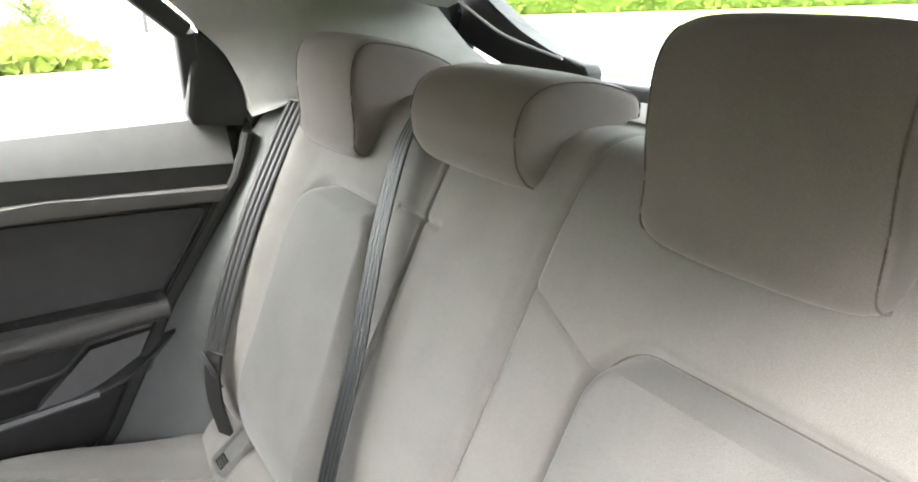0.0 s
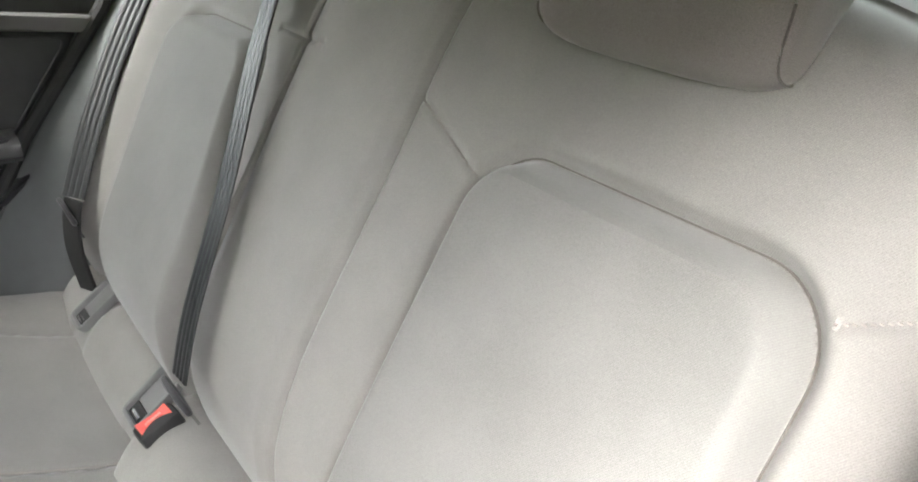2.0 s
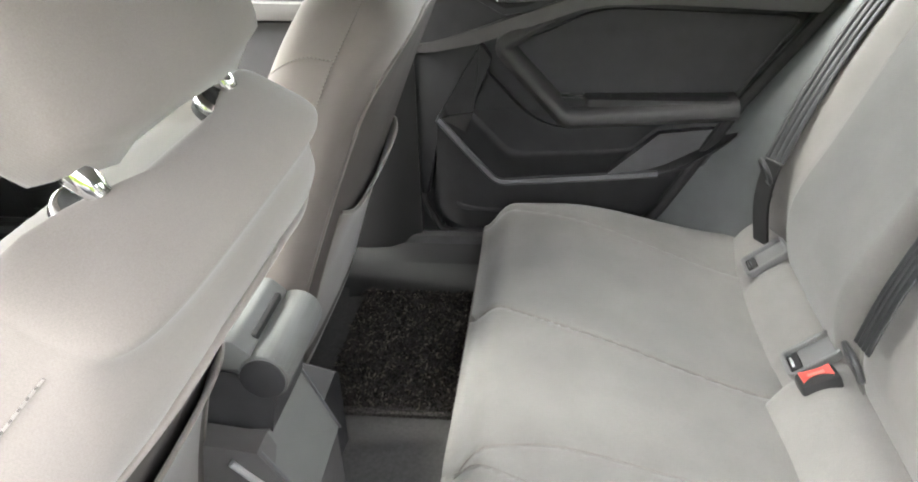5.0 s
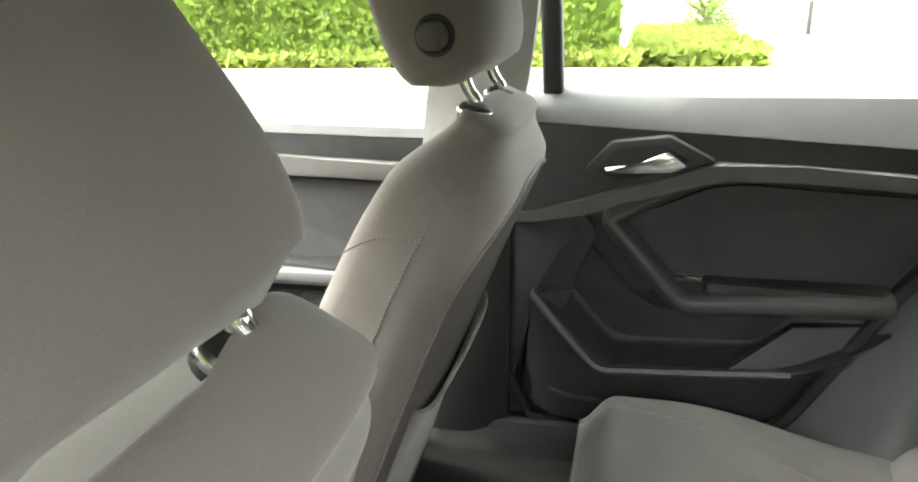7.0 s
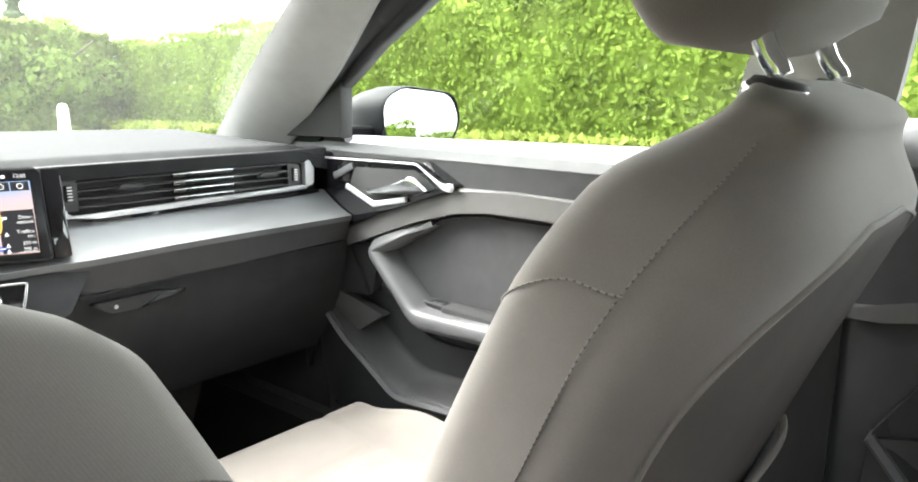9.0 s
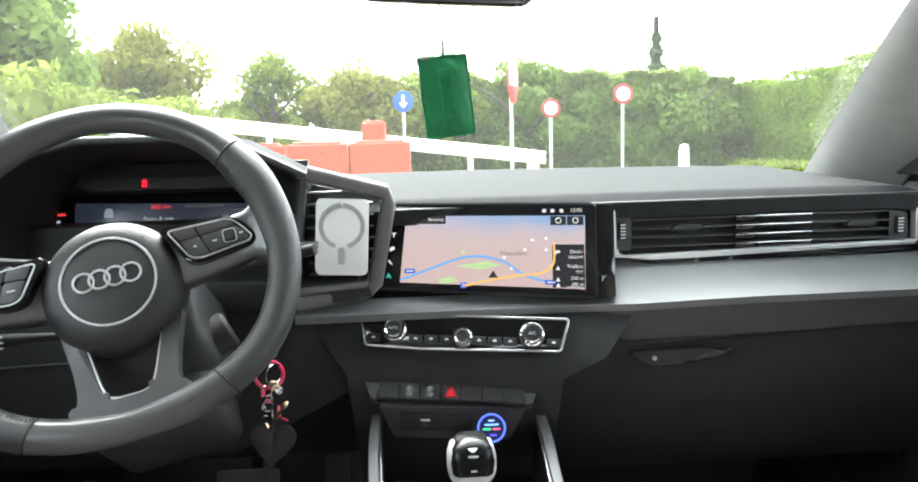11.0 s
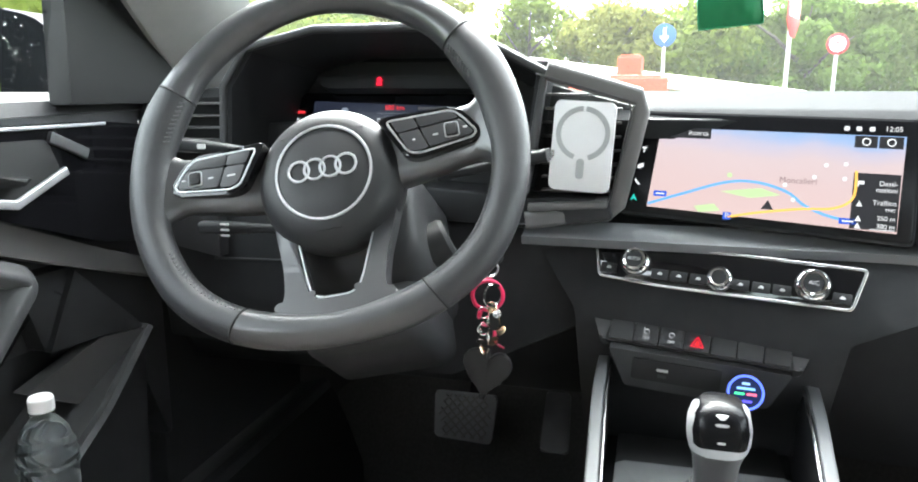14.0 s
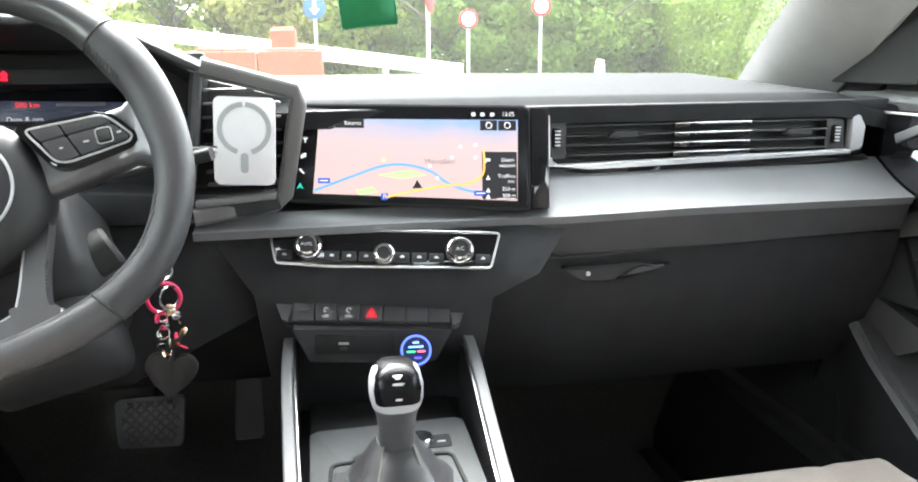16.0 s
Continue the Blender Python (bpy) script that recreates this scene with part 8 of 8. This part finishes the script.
SHELL = material("dark_mirror_shell", (0.005, 0.0055, 0.0065), 0.6, vary=0.08, bump=0, spec=0.05)
for sx in (1, -1):
    t = thing("door_mirror", "black door mirror with rain-spotted glass" if sx < 0 else "black door mirror beyond the passenger glass", "door mirror", "door mirrors")
    face = rounded([(-0.100, -0.050), (0.085, -0.062), (0.110, -0.012), (0.092, 0.050), (-0.05, 0.066), (-0.105, 0.035)], 0.03, 5)
    turn = Matrix.Translation((0.955, -0.03, 1.035) if sx > 0 else (-0.965, -0.03, 1.058)) @ Matrix.Rotation(radians(-sx * 10), 4, "Z")
    def shell(y, k):
        return [turn @ Vector((sx * x * k, y, z * k)) for x, z in face]
    part("housing", loft([shell(0.004, 0.90), shell(-0.010, 0.93), shell(-0.012, 0.97), shell(-0.004, 1.0), shell(0.08, 1.0), shell(0.15, 0.85), shell(0.20, 0.5), shell(0.21, 0.2)]), SHELL, t, "dark mirror shell")
    part("mirror_glass", prism([(sx * x * 0.925, z * 0.925) for x, z in face], -0.004, 0.0, 0.0, "y", turn @ Matrix.Rotation(radians(-3 if sx > 0 else 2), 4, "X") @ Matrix.Rotation(radians(-sx * 3), 4, "Z")), MIRROR, t, "mirror glass")
    if sx < 0:
        cheek = rounded([(0.030, -0.060), (0.030, 0.064), (0.085, 0.052), (0.140, 0.010), (0.142, -0.034), (0.110, -0.060)], 0.012, 4)
        part("inner_cheek", prism(cheek, -0.016, 0.05, 0.008, "y", turn), SHELL, t, "dark wet cheek beside the mirror glass")
    part("foot", sweep([(sx * 0.74, 0.05, 1.005), (sx * 0.80, 0.045, 1.005), (sx * 0.88, 0.03, 1.0)], rrect(0.05, 0.03, 0.01), (0, 0, 1)), SHELL, t)


# ---- outside ----
ASPHALT = material("wet_asphalt", (0.10, 0.10, 0.10), 0.32, vary=0.25, scale=0.6, bump=0.6, grain=60)
GRASS = material("verge_grass", (0.10, 0.14, 0.03), 0.9, vary=0.5, scale=1.2, bump=0.8, grain=20)
GRAVEL = material("pale_gravel", (0.24, 0.225, 0.20), 0.9, vary=0.25, scale=3, bump=0.8, grain=30)
ORANGE = material("orange_barrier_plastic", (0.50, 0.045, 0.010), 0.5, vary=0.1, bump=0)
STEEL = material("galvanised_steel", (0.55, 0.56, 0.57), 0.45, metal=0.6, vary=0.15, scale=8, bump=0)
WHITE = material("white_sign_paint", (0.78, 0.78, 0.76), 0.5, vary=0.05, bump=0)
SIGNRED = material("red_sign_sheet", (0.40, 0.012, 0.015), 0.4, vary=0.05, bump=0)
SIGNBLUE = material("blue_sign_sheet", (0.006, 0.07, 0.30), 0.4, vary=0.05, bump=0)
BARK = material("grey_bark", (0.10, 0.085, 0.07), 0.95, vary=0.4, scale=12, bump=0.8, grain=40)


def foliage(name, color):
    m = material(name, color, 0.9, vary=0.35, scale=0.9, bump=0, spec=0.1)
    nt = m.node_tree
    gi = nt.nodes.new("ShaderNodeNewGeometry")
    hs = nt.nodes.new("ShaderNodeHueSaturation")
    mr = nt.nodes.new("ShaderNodeMapRange")
    mr.inputs["To Min"].default_value, mr.inputs["To Max"].default_value = 0.82, 1.20
    b = nt.nodes["Principled BSDF"]
    src = b.inputs["Base Color"].links[0].from_socket
    nt.links.new(gi.outputs["Random Per Island"], mr.inputs["Value"])
    nt.links.new(mr.outputs[0], hs.inputs["Value"])
    nt.links.new(src, hs.inputs["Color"])
    nt.links.new(hs.outputs[0], b.inputs["Base Color"])
    tl, ms = nt.nodes.new("ShaderNodeBsdfTranslucent"), nt.nodes.new("ShaderNodeMixShader")
    ms.inputs[0].default_value = 0.45
    nt.links.new(hs.outputs[0], tl.inputs["Color"])
    nt.links.new(b.outputs[0], ms.inputs[1])
    nt.links.new(tl.outputs[0], ms.inputs[2])
    nt.links.new(ms.outputs[0], nt.nodes["Material Output"].inputs[0])
    return m


HEDGE = foliage("hedge_leaves", (0.115, 0.165, 0.030))
TREE = foliage("tree_leaves", (0.125, 0.180, 0.045))
OLIVE = foliage("yellow_green_leaves", (0.15, 0.19, 0.04))
RUST = foliage("autumn_leaves", (0.165, 0.170, 0.045))
THICKET = foliage("thicket_leaves", (0.155, 0.200, 0.062))
DARKFIR = foliage("fir_needles", (0.075, 0.10, 0.055))

solid("ground", sheet(lambda x, y: (x, y, -0.02), span(-300, 300, 20), span(-300, 300, 20)), GRASS, "rough grassy ground", "ground", "structure")
solid("road", prism([(-5.8, -60), (11.3, -60), (11.3, 10.2), (60, 10.2), (60, 16.8), (-40, 16.8), (-40, 9.5), (-5.8, 9.5)], -0.019, 0.0, 0, "z"), ASPHALT, "wet pale grey asphalt road", "road", "structure")
solid("driveway", prism([(11.3, -9), (40, -14), (40, -5), (11.3, -3.2)], -0.018, 0.004, 0, "z"), GRAVEL, "pale gravel driveway", "driveway", "structure")
solid("kerb", prism([(11.3, -3.2), (11.5, -3.2), (11.5, 9.6), (11.3, 9.6)], -0.018, 0.10, 0.01, "z"), GRAVEL, "low concrete kerb along the verge", "kerb", "structure")


def leaves(points, normals, size, seed):
    """Many small leaf clumps as crossed quads, at points."""
    rng = np.random.default_rng(seed)
    n = len(points)
    d = rng.normal(size=(n, 3)) * 0.45 + normals
    d /= np.linalg.norm(d, axis=1, keepdims=True) + 1e-9
    a = np.cross(d, rng.normal(size=(n, 3)))
    a /= np.linalg.norm(a, axis=1, keepdims=True) + 1e-9
    b = np.cross(d, a)
    s = size * rng.uniform(0.5, 1.3, size=(n, 1))
    p = np.stack([points - a * s, points + b * s * 0.5, points + a * s, points - b * s * 0.5], 1).reshape(-1, 3)
    return p, np.arange(4 * n).reshape(-1, 4)


def leaf_mesh(name, points, normals, size, seed, mat):
    v, f = leaves(points, normals, size, seed)
    me = bpy.data.meshes.new(name)
    me.from_pydata(v.tolist(), [], f.tolist())
    me.materials.append(mat)
    return me


def hedge(name, a, b, height, depth, count, mat, label, seed, leaf=0.10):
    """A clipped hedge between two places on the ground."""
    rng = np.random.default_rng(seed)
    a, b = np.array(a, float), np.array(b, float)
    length = np.linalg.norm(b - a)
    t = (b - a) / length
    nrm = np.array([-t[1], t[0]])
    u, v, face = rng.uniform(0, length, count), rng.uniform(0, 1, count), rng.uniform(0, 1, count)
    wave = 0.12 * np.sin(u * 1.7) + 0.10 * np.sin(u * 0.61 + 2) + 0.08 * np.sin(u * 4.1)
    h = height + wave
    top = face > 0.78
    side = np.where(rng.uniform(size=count) > 0.5, 1, -1)
    off = np.where(top, rng.uniform(-1, 1, count), side) * depth / 2 * (1 - 0.1 * v) + rng.normal(size=count) * 0.06
    z = np.where(top, h + rng.normal(size=count) * 0.05, v * h)
    xy = a + u[:, None] * t + off[:, None] * nrm
    pts = np.c_[xy, z]
    nr = np.c_[nrm[0] * side, nrm[1] * side, np.zeros(count)]
    nr[top] = (0, 0, 1)
    th = thing(name, label, "hedge")
    ob = new("foliage", leaf_mesh("foliage", pts, nr, leaf, seed, mat))
    ob.parent = th
    q = [a + nrm * depth * 0.42, b + nrm * depth * 0.42, b - nrm * depth * 0.42, a - nrm * depth * 0.42]
    part("core", prism([tuple(p) for p in q], 0.0, height - 0.15, 0.05, "z"), mat, th, "dense inner twigs")
    return th


hedge("hedge", (13.2, -0.6), (13.4, 45), 3.1, 1.2, 80000, HEDGE, "tall clipped bright green roadside hedge", 1, 0.085)
hedge("hedge", (24, -14.5), (13.8, -40), 2.4, 1.2, 9000, HEDGE, "green hedge behind the driveway", 2, 0.14)
hedge("hedge", (-16, -34), (14, -36), 3.0, 1.5, 9000, HEDGE, "green hedge far behind the car", 3, 0.16)
hedge("thicket", (-2.5, 27.0), (12.5, 27.5), 3.5, 2.6, 60000, THICKET, "dense pale green thicket across the road", 6, 0.15)
hedge("thicket", (12.5, 29.5), (24, 30.0), 2.4, 2.2, 24000, THICKET, "lower pale green thicket across the road", 7, 0.15)
hedge("hedge", (-30, 27), (-4, 31), 2.6, 2.0, 9000, OLIVE, "yellow green hedge across the road", 4, 0.15)


hedge("hedge", (-6.6, -30), (-6.2, 22), 2.3, 1.3, 26000, OLIVE, "yellow green hedge along the near side of the road", 5, 0.11)


def tree(at, height, radius, mat, label, seed, trunk=0.16, slim=1.0, count=14000, low=0.22, name="tree"):
    rng = np.random.default_rng(seed)
    t = thing(name, label, "tree", at=(at[0], at[1], 0))
    bm = sweep([(0, 0, 0), (0.05, 0, height * 0.3), (0.02, 0.06, height * 0.75)], circle(trunk, 8), (0, 1, 0), scale=lambda k: 1 - 0.75 * k)
    for k in range(5):
        a, h = rng.uniform(0, 6.28), height * rng.uniform(0.3, 0.6)
        sweep([(0.03, 0, h), (math.cos(a) * radius * 0.4, math.sin(a) * radius * 0.4, h + radius * 0.35), (math.cos(a) * radius * 0.75, math.sin(a) * radius * 0.75, h + radius * 0.55)], circle(trunk * 0.4, 6), bm=bm, scale=lambda k: 1 - 0.7 * k)
    part("trunk", bm, BARK, t)
    pts, nrs = [], []
    for k in range(22):
        d = rng.normal(size=3)
        d /= np.linalg.norm(d)
        h = rng.uniform(low, 1.0)
        spread = radius * (math.sin(math.pi * min(1, 0.12 + h * 0.85)) ** 0.7) * slim
        c = np.array([d[0] * spread * 0.75, d[1] * spread * 0.75, height * (low + (1 - low) * h * 0.92)])
        r = radius * rng.uniform(0.25, 0.45) * slim
        m = count // 22
        q = rng.normal(size=(m, 3))
        q /= np.linalg.norm(q, axis=1, keepdims=True)
        pts.append(c + q * r * rng.uniform(0.6, 1.05, size=(m, 1)) * (1, 1, 0.85))
        nrs.append(q)
    ob = new("crown", leaf_mesh("crown", np.concatenate(pts), np.concatenate(nrs), radius * 0.05, seed, mat))
    ob.parent = t
    return t


for k, (x, y, h, r, m) in enumerate(((-9.5, 28, 5.6, 3.0, RUST), (-4.8, 27, 4.6, 2.6, OLIVE), (-1.6, 25.5, 3.9, 2.3, RUST), (1.6, 27, 4.5, 2.6, OLIVE), (4.4, 26, 3.9, 2.4, TREE), (7.6, 27, 3.7, 2.5, TREE), (10.8, 27, 3.6, 2.5, TREE),
                                     (14.2, 29, 2.7, 2.2, TREE), (18.6, 28, 3.2, 2.4, DARKFIR), (22.4, 29, 4.6, 2.6, TREE), (-14, 33, 5.4, 3.2, OLIVE), (-19, 30, 5.0, 3.0, OLIVE), (27, 34, 5.0, 3.0, OLIVE), (-24, 36, 6.2, 3.6, TREE))):
    tree((x, y), h, r, m, {OLIVE: "yellow green roadside tree", TREE: "green leafy tree across the road", RUST: "rusty orange and green shrub tree", DARKFIR: "dark green tree beyond the road"}[m], 20 + k, low=0.05)
def fir(at, height, radius, seed):
    rng = np.random.default_rng(seed)
    t = thing("fir_tree", "distant pointed fir above the trees", "tree", at=(at[0], at[1], 0))
    part("trunk", sweep([(0, 0, 0), (0, 0, height * 0.9)], circle(0.14, 8), (0, 1, 0), scale=lambda k: 1 - 0.8 * k), BARK, t)
    h, a = rng.uniform(0.08, 1.0, 5000) ** 0.8, rng.uniform(0, 6.283, 5000)
    r = radius * (1.02 - h) * (0.75 + 0.25 * np.sin(h * 60)) * rng.uniform(0.5, 1.0, 5000)
    pts = np.c_[r * np.cos(a), r * np.sin(a), h * height]
    ob = new("crown", leaf_mesh("crown", pts, np.c_[np.cos(a), np.sin(a), 0 * a + 0.5], 0.16, seed, DARKFIR))
    ob.parent = t


fir((14.3, 40), 7.9, 1.6, 81)
tree((20.5, -2.6), 1.5, 0.95, TREE, "clipped round dark shrub by the driveway", 60, low=0.02, count=3000)
for k, (x, y, h, r) in enumerate(((26, 14, 8.0, 3.0), (30, 4, 8.5, 3.2), (27, 22, 7.5, 3.0))):
    tree((x, y), h, r, TREE, "tall tree behind the hedge", 70 + k, low=0.35)
for k, (x, y, h, r) in enumerate(((-9.5, 4.5, 6.5, 2.6), (-9.8, 9.5, 7.0, 3.0), (-10, 16, 7.0, 3.0))):
    tree((x, y), h, r, TREE, "tall tree behind the near hedge", 90 + k, low=0.15)
tree((17.5, 12.6), 6.4, 1.6, RUST, "rusty young tree behind the hedge", 77, low=0.3)

# grass tufts on the verges
rng = np.random.default_rng(9)
gx = np.concatenate([rng.uniform(11.6, 12.8, 9000), rng.uniform(12.5, 22, 9000), rng.uniform(-8, 11, 3000)])
gy = np.concatenate([rng.uniform(-1, 40, 9000), rng.uniform(-3.0, -0.8, 9000) * np.linspace(1, 1, 9000), rng.uniform(-32, -26, 3000)])
gp = np.c_[gx, gy, rng.uniform(0.0, 0.30, len(gx))]
gr = new("verge_grass", leaf_mesh("verge_grass", gp, np.tile((0.0, 0.0, 0.2), (len(gx), 1)), 0.16, 9, OLIVE))
tagged(gr, "long yellow green grass on the roadside verge", "grass", kind="stuff")


# signs
def sign(at, z, shape, label, r=0.3):
    t = thing("road_sign", label, "road sign", "road signs", at=(at[0], at[1], 0))
    part("post", sweep([(0, 0, 0), (0, 0, z + r)], circle(0.03, 10), (0, 1, 0)), STEEL, t, "grey steel post")
    face = Matrix.Translation((0, -0.04, z))
    if shape == "blue":
        part("plate", disc(r, 0, 0.01, 28, 0.002, face), SIGNBLUE, t, "round blue plate")
        part("arrow", prism([(a * r, b * r) for a, b in ((-0.12, 0.6), (0.12, 0.6), (0.12, -0.1), (0.4, -0.1), (0, -0.65), (-0.4, -0.1), (-0.12, -0.1))], -0.006, -0.002, 0, "y", face), WHITE, t, "white arrow")
    elif shape == "stop":
        oct_ = [(r * math.cos(radians(22.5 + 45 * k)), r * math.sin(radians(22.5 + 45 * k))) for k in range(8)]
        part("plate", prism(oct_, 0, 0.01, 0.002, "y", face), SIGNRED, t, "red eight-sided plate")
        part("word_bar", box((r * 1.3, 0.006, r * 0.42), 0, face @ Vector((0, -0.005, 0))), WHITE, t)
        t.rotation_euler = (0, 0, radians(68))
    else:
        part("plate", disc(r, 0, 0.01, 28, 0.002, face), SIGNRED, t, "round plate with red border")
        part("field", disc(r * 0.72, -0.005, 0.0, 28, 0, face), WHITE, t, "white field")
        part("mark", box((r * 0.5, 0.006, r * 0.16), 0, face @ Vector((0, -0.008, 0.02))), SIGNRED if shape == "red" else RUBBER, t)
    return t


sign((0.0, 13.9), 2.0, "blue", "round blue direction sign on a steel post", 0.21)
sign((1.75, 11.1), 2.12, "stop", "red stop sign turned aside on a steel post", 0.40)
sign((2.83, 13.2), 1.76, "red", "small round red bordered sign on a post", 0.18)
sign((4.25, 13.2), 2.0, "dark", "round red bordered sign on a grey post", 0.19)


def barrier(at, h, w, spin, label):
    t = thing("traffic_barrier", label, "traffic barrier", "orange barriers", at=(at[0], at[1], 0))
    t.rotation_euler = (0, 0, radians(spin))
    part("body", prism(rounded([(-0.25, 0), (0.25, 0), (0.22, 0.12), (0.10, 0.35), (0.08, h), (-0.08, h), (-0.10, 0.35), (-0.22, 0.12)], 0.03), -w / 2, w / 2, 0.02, "y"), ORANGE, t)
    part("cap", box((0.12, w * 0.8, 0.06), 0.01, (0, 0, h)), ORANGE, t)
    return t


barrier((-0.48, 10.6), 1.48, 0.35, 80, "upright orange plastic road barrier")
barrier((-4.6, 11.0), 1.1, 0.9, 80, "orange plastic road barrier")
for k in range(4):
    barrier((-2.9 + 0.85 * k, 9.4 - 0.12 * k), 1.16, 0.8, 86, "orange plastic road barrier in a row")
rail = thing("guard_rail", "pale galvanised roadside guard rail", "guard rail")
for k in range(6):
    h = 1.62 - 0.17 * k
    part("post", box((0.10, 0.06, h), 0.01, (-3.6 + 1.2 * k, 12.25 + 0.1 * k, h / 2)), STEEL, rail)
for dz in (0, 0.13):
    part("beam", sweep([(-4.2, 12.1, 1.62 + dz), (2.6, 12.6, 0.76 + dz)], rrect(0.05, 0.11, 0.03), (0, 0, 1)), WHITE, rail)


def bollard(at, h):
    t = thing("bollard", "short white roadside bollard", "bollard", "bollards", at=(at[0], at[1], 0))
    part("stub", lathe([(0.13, 0.0), (0.12, 0.1), (0.10, h - 0.12), (0.08, h - 0.03), (0.0005, h)], 20), WHITE, t)
    return t


bollard((2.15, 11.4), 0.85)
bollard((5.88, 14.2), 1.0)
gate = thing("iron_gate", "white railing gate behind the driveway", "gate")
for k in range(14):
    part("bar", box((0.04, 0.04, 1.5), 0, (30.0 + 0.02 * k, -11 + 0.35 * k, 0.75)), WHITE, gate)
for z in (0.2, 1.4):
    part("cross_bar", sweep([(30, -11.2, z), (30.3, -6.2, z)], rrect(0.05, 0.05, 0.01), (0, 0, 1)), WHITE, gate)
part("pillar", box((0.6, 0.6, 2.0), 0.03, (29.8, -5.6, 1.0)), GRAVEL, gate)
stub = thing("marker_post", "thin dark marker post beside the drive", "post")
part("post", box((0.12, 0.12, 0.9), 0.02, (22, -5.3, 0.45)), BLACK, stub)


# parked cars far off beyond the left screen pillar
def parked(at, mat, spin, label):
    t = thing("parked_car", label, "car", "parked cars", at=(at[0], at[1], 0))
    t.rotation_euler = (0, 0, radians(spin))
    part("body", loft([[(x, y * 0.85, z) for y, z in rounded([(-0.95, 0.3), (0.95, 0.3), (0.98, 0.75), (0.9, 0.98), (-0.9, 0.98), (-0.98, 0.75)], 0.12)] for x in (-2.1, -1.9, 0, 1.8, 2.1)]), mat, t)
    part("cabin", loft([[(x, y, 0.95) for x, y in rrect(2.8, 1.5, 0.2)], [(x - 0.1, y, 1.48) for x, y in rrect(1.7, 1.2, 0.2)]]), PIANO, t, "dark glazed cabin")
    part("roof", loft([[(x - 0.1, y, 1.45) for x, y in rrect(1.7, 1.22, 0.2)], [(x - 0.1, y, 1.52) for x, y in rrect(1.5, 1.0, 0.2)]]), mat, t)
    for x in (-1.3, 1.3):
        for y in (-0.82, 0.82):
            part("wheel", prism(circle(0.32, 18), y - 0.1, y + 0.1, 0.03, "y", Matrix.Translation((x, 0, 0.32))), RUBBER, t)
    for y in (-0.6, 0.6):
        part("tail_lamp", box((0.05, 0.3, 0.14), 0.02, (-2.1, y, 0.8)), SIGNRED, t, "red tail lamp")
    return t


parked((-8.0, 17), WHITE, 80, "white parked car across the road")
parked((-5.2, 14.5), material("grey_car_paint", (0.3, 0.3, 0.31), 0.3, bump=0), 95, "grey car waiting on the road with red lamps")
parked((-13.5, 15), WHITE, 60, "white parked car by the verge")

# rain drops on the windscreen
rng = np.random.default_rng(5)
DROP = glass("rain_drop", (0.90, 0.93, 0.93), 0.22)
bm = mesh()
for k in range(1500):
    x, v = rng.uniform(-0.66, 0.66), rng.uniform(0.02, 0.75)
    p = Vector(screen_at(x, v))
    r = 0.0007 + 0.0026 * rng.uniform() ** 4
    q = [p + Vector((r * math.cos(a), 0.6 * r * math.sin(a) * -0.9, r * math.sin(a) * 0.6)) for a in (0, 1.05, 2.09, 3.14, 4.19, 5.24)]
    vs = [bm.verts.new(c + Vector((0, 0.001, 0.002))) for c in q]
    top = bm.verts.new(p + Vector((0, 0.0014, 0.003)) * (1 + r * 100))
    for i in range(6):
        bm.faces.new((vs[i], vs[(i + 1) % 6], top))
drops = solid("rain_drops", bm, DROP, "scattered rain drops on the windscreen", "rain drops", "stuff")
drops.visible_shadow = False

# rain drops on the driver's glass
bm = mesh()
for k in range(700):
    y, z = rng.uniform(-0.35, 0.08), rng.uniform(1.0, 1.17)
    if z > 1.175 - (y + 0.17) * 0.56:
        continue
    p = Vector((-(0.765 - 0.42 * max(0, z - 1.04) ** 1.15 - 0.02 * step(-0.2, 0.3, y)) - 0.001, y, z))
    r = 0.0006 + 0.0022 * rng.uniform() ** 3
    vs = [bm.verts.new(p + Vector((0, r * math.cos(a), r * math.sin(a)))) for a in (0, 1.05, 2.09, 3.14, 4.19, 5.24)]
    top = bm.verts.new(p + Vector((-r * 0.7, 0, 0)))
    for i in range(6):
        bm.faces.new((vs[i], vs[(i + 1) % 6], top))
side_drops = solid("rain_drops", bm, DROP, "scattered rain drops on the driver's window", "rain drops", "stuff")
side_drops.visible_shadow = False
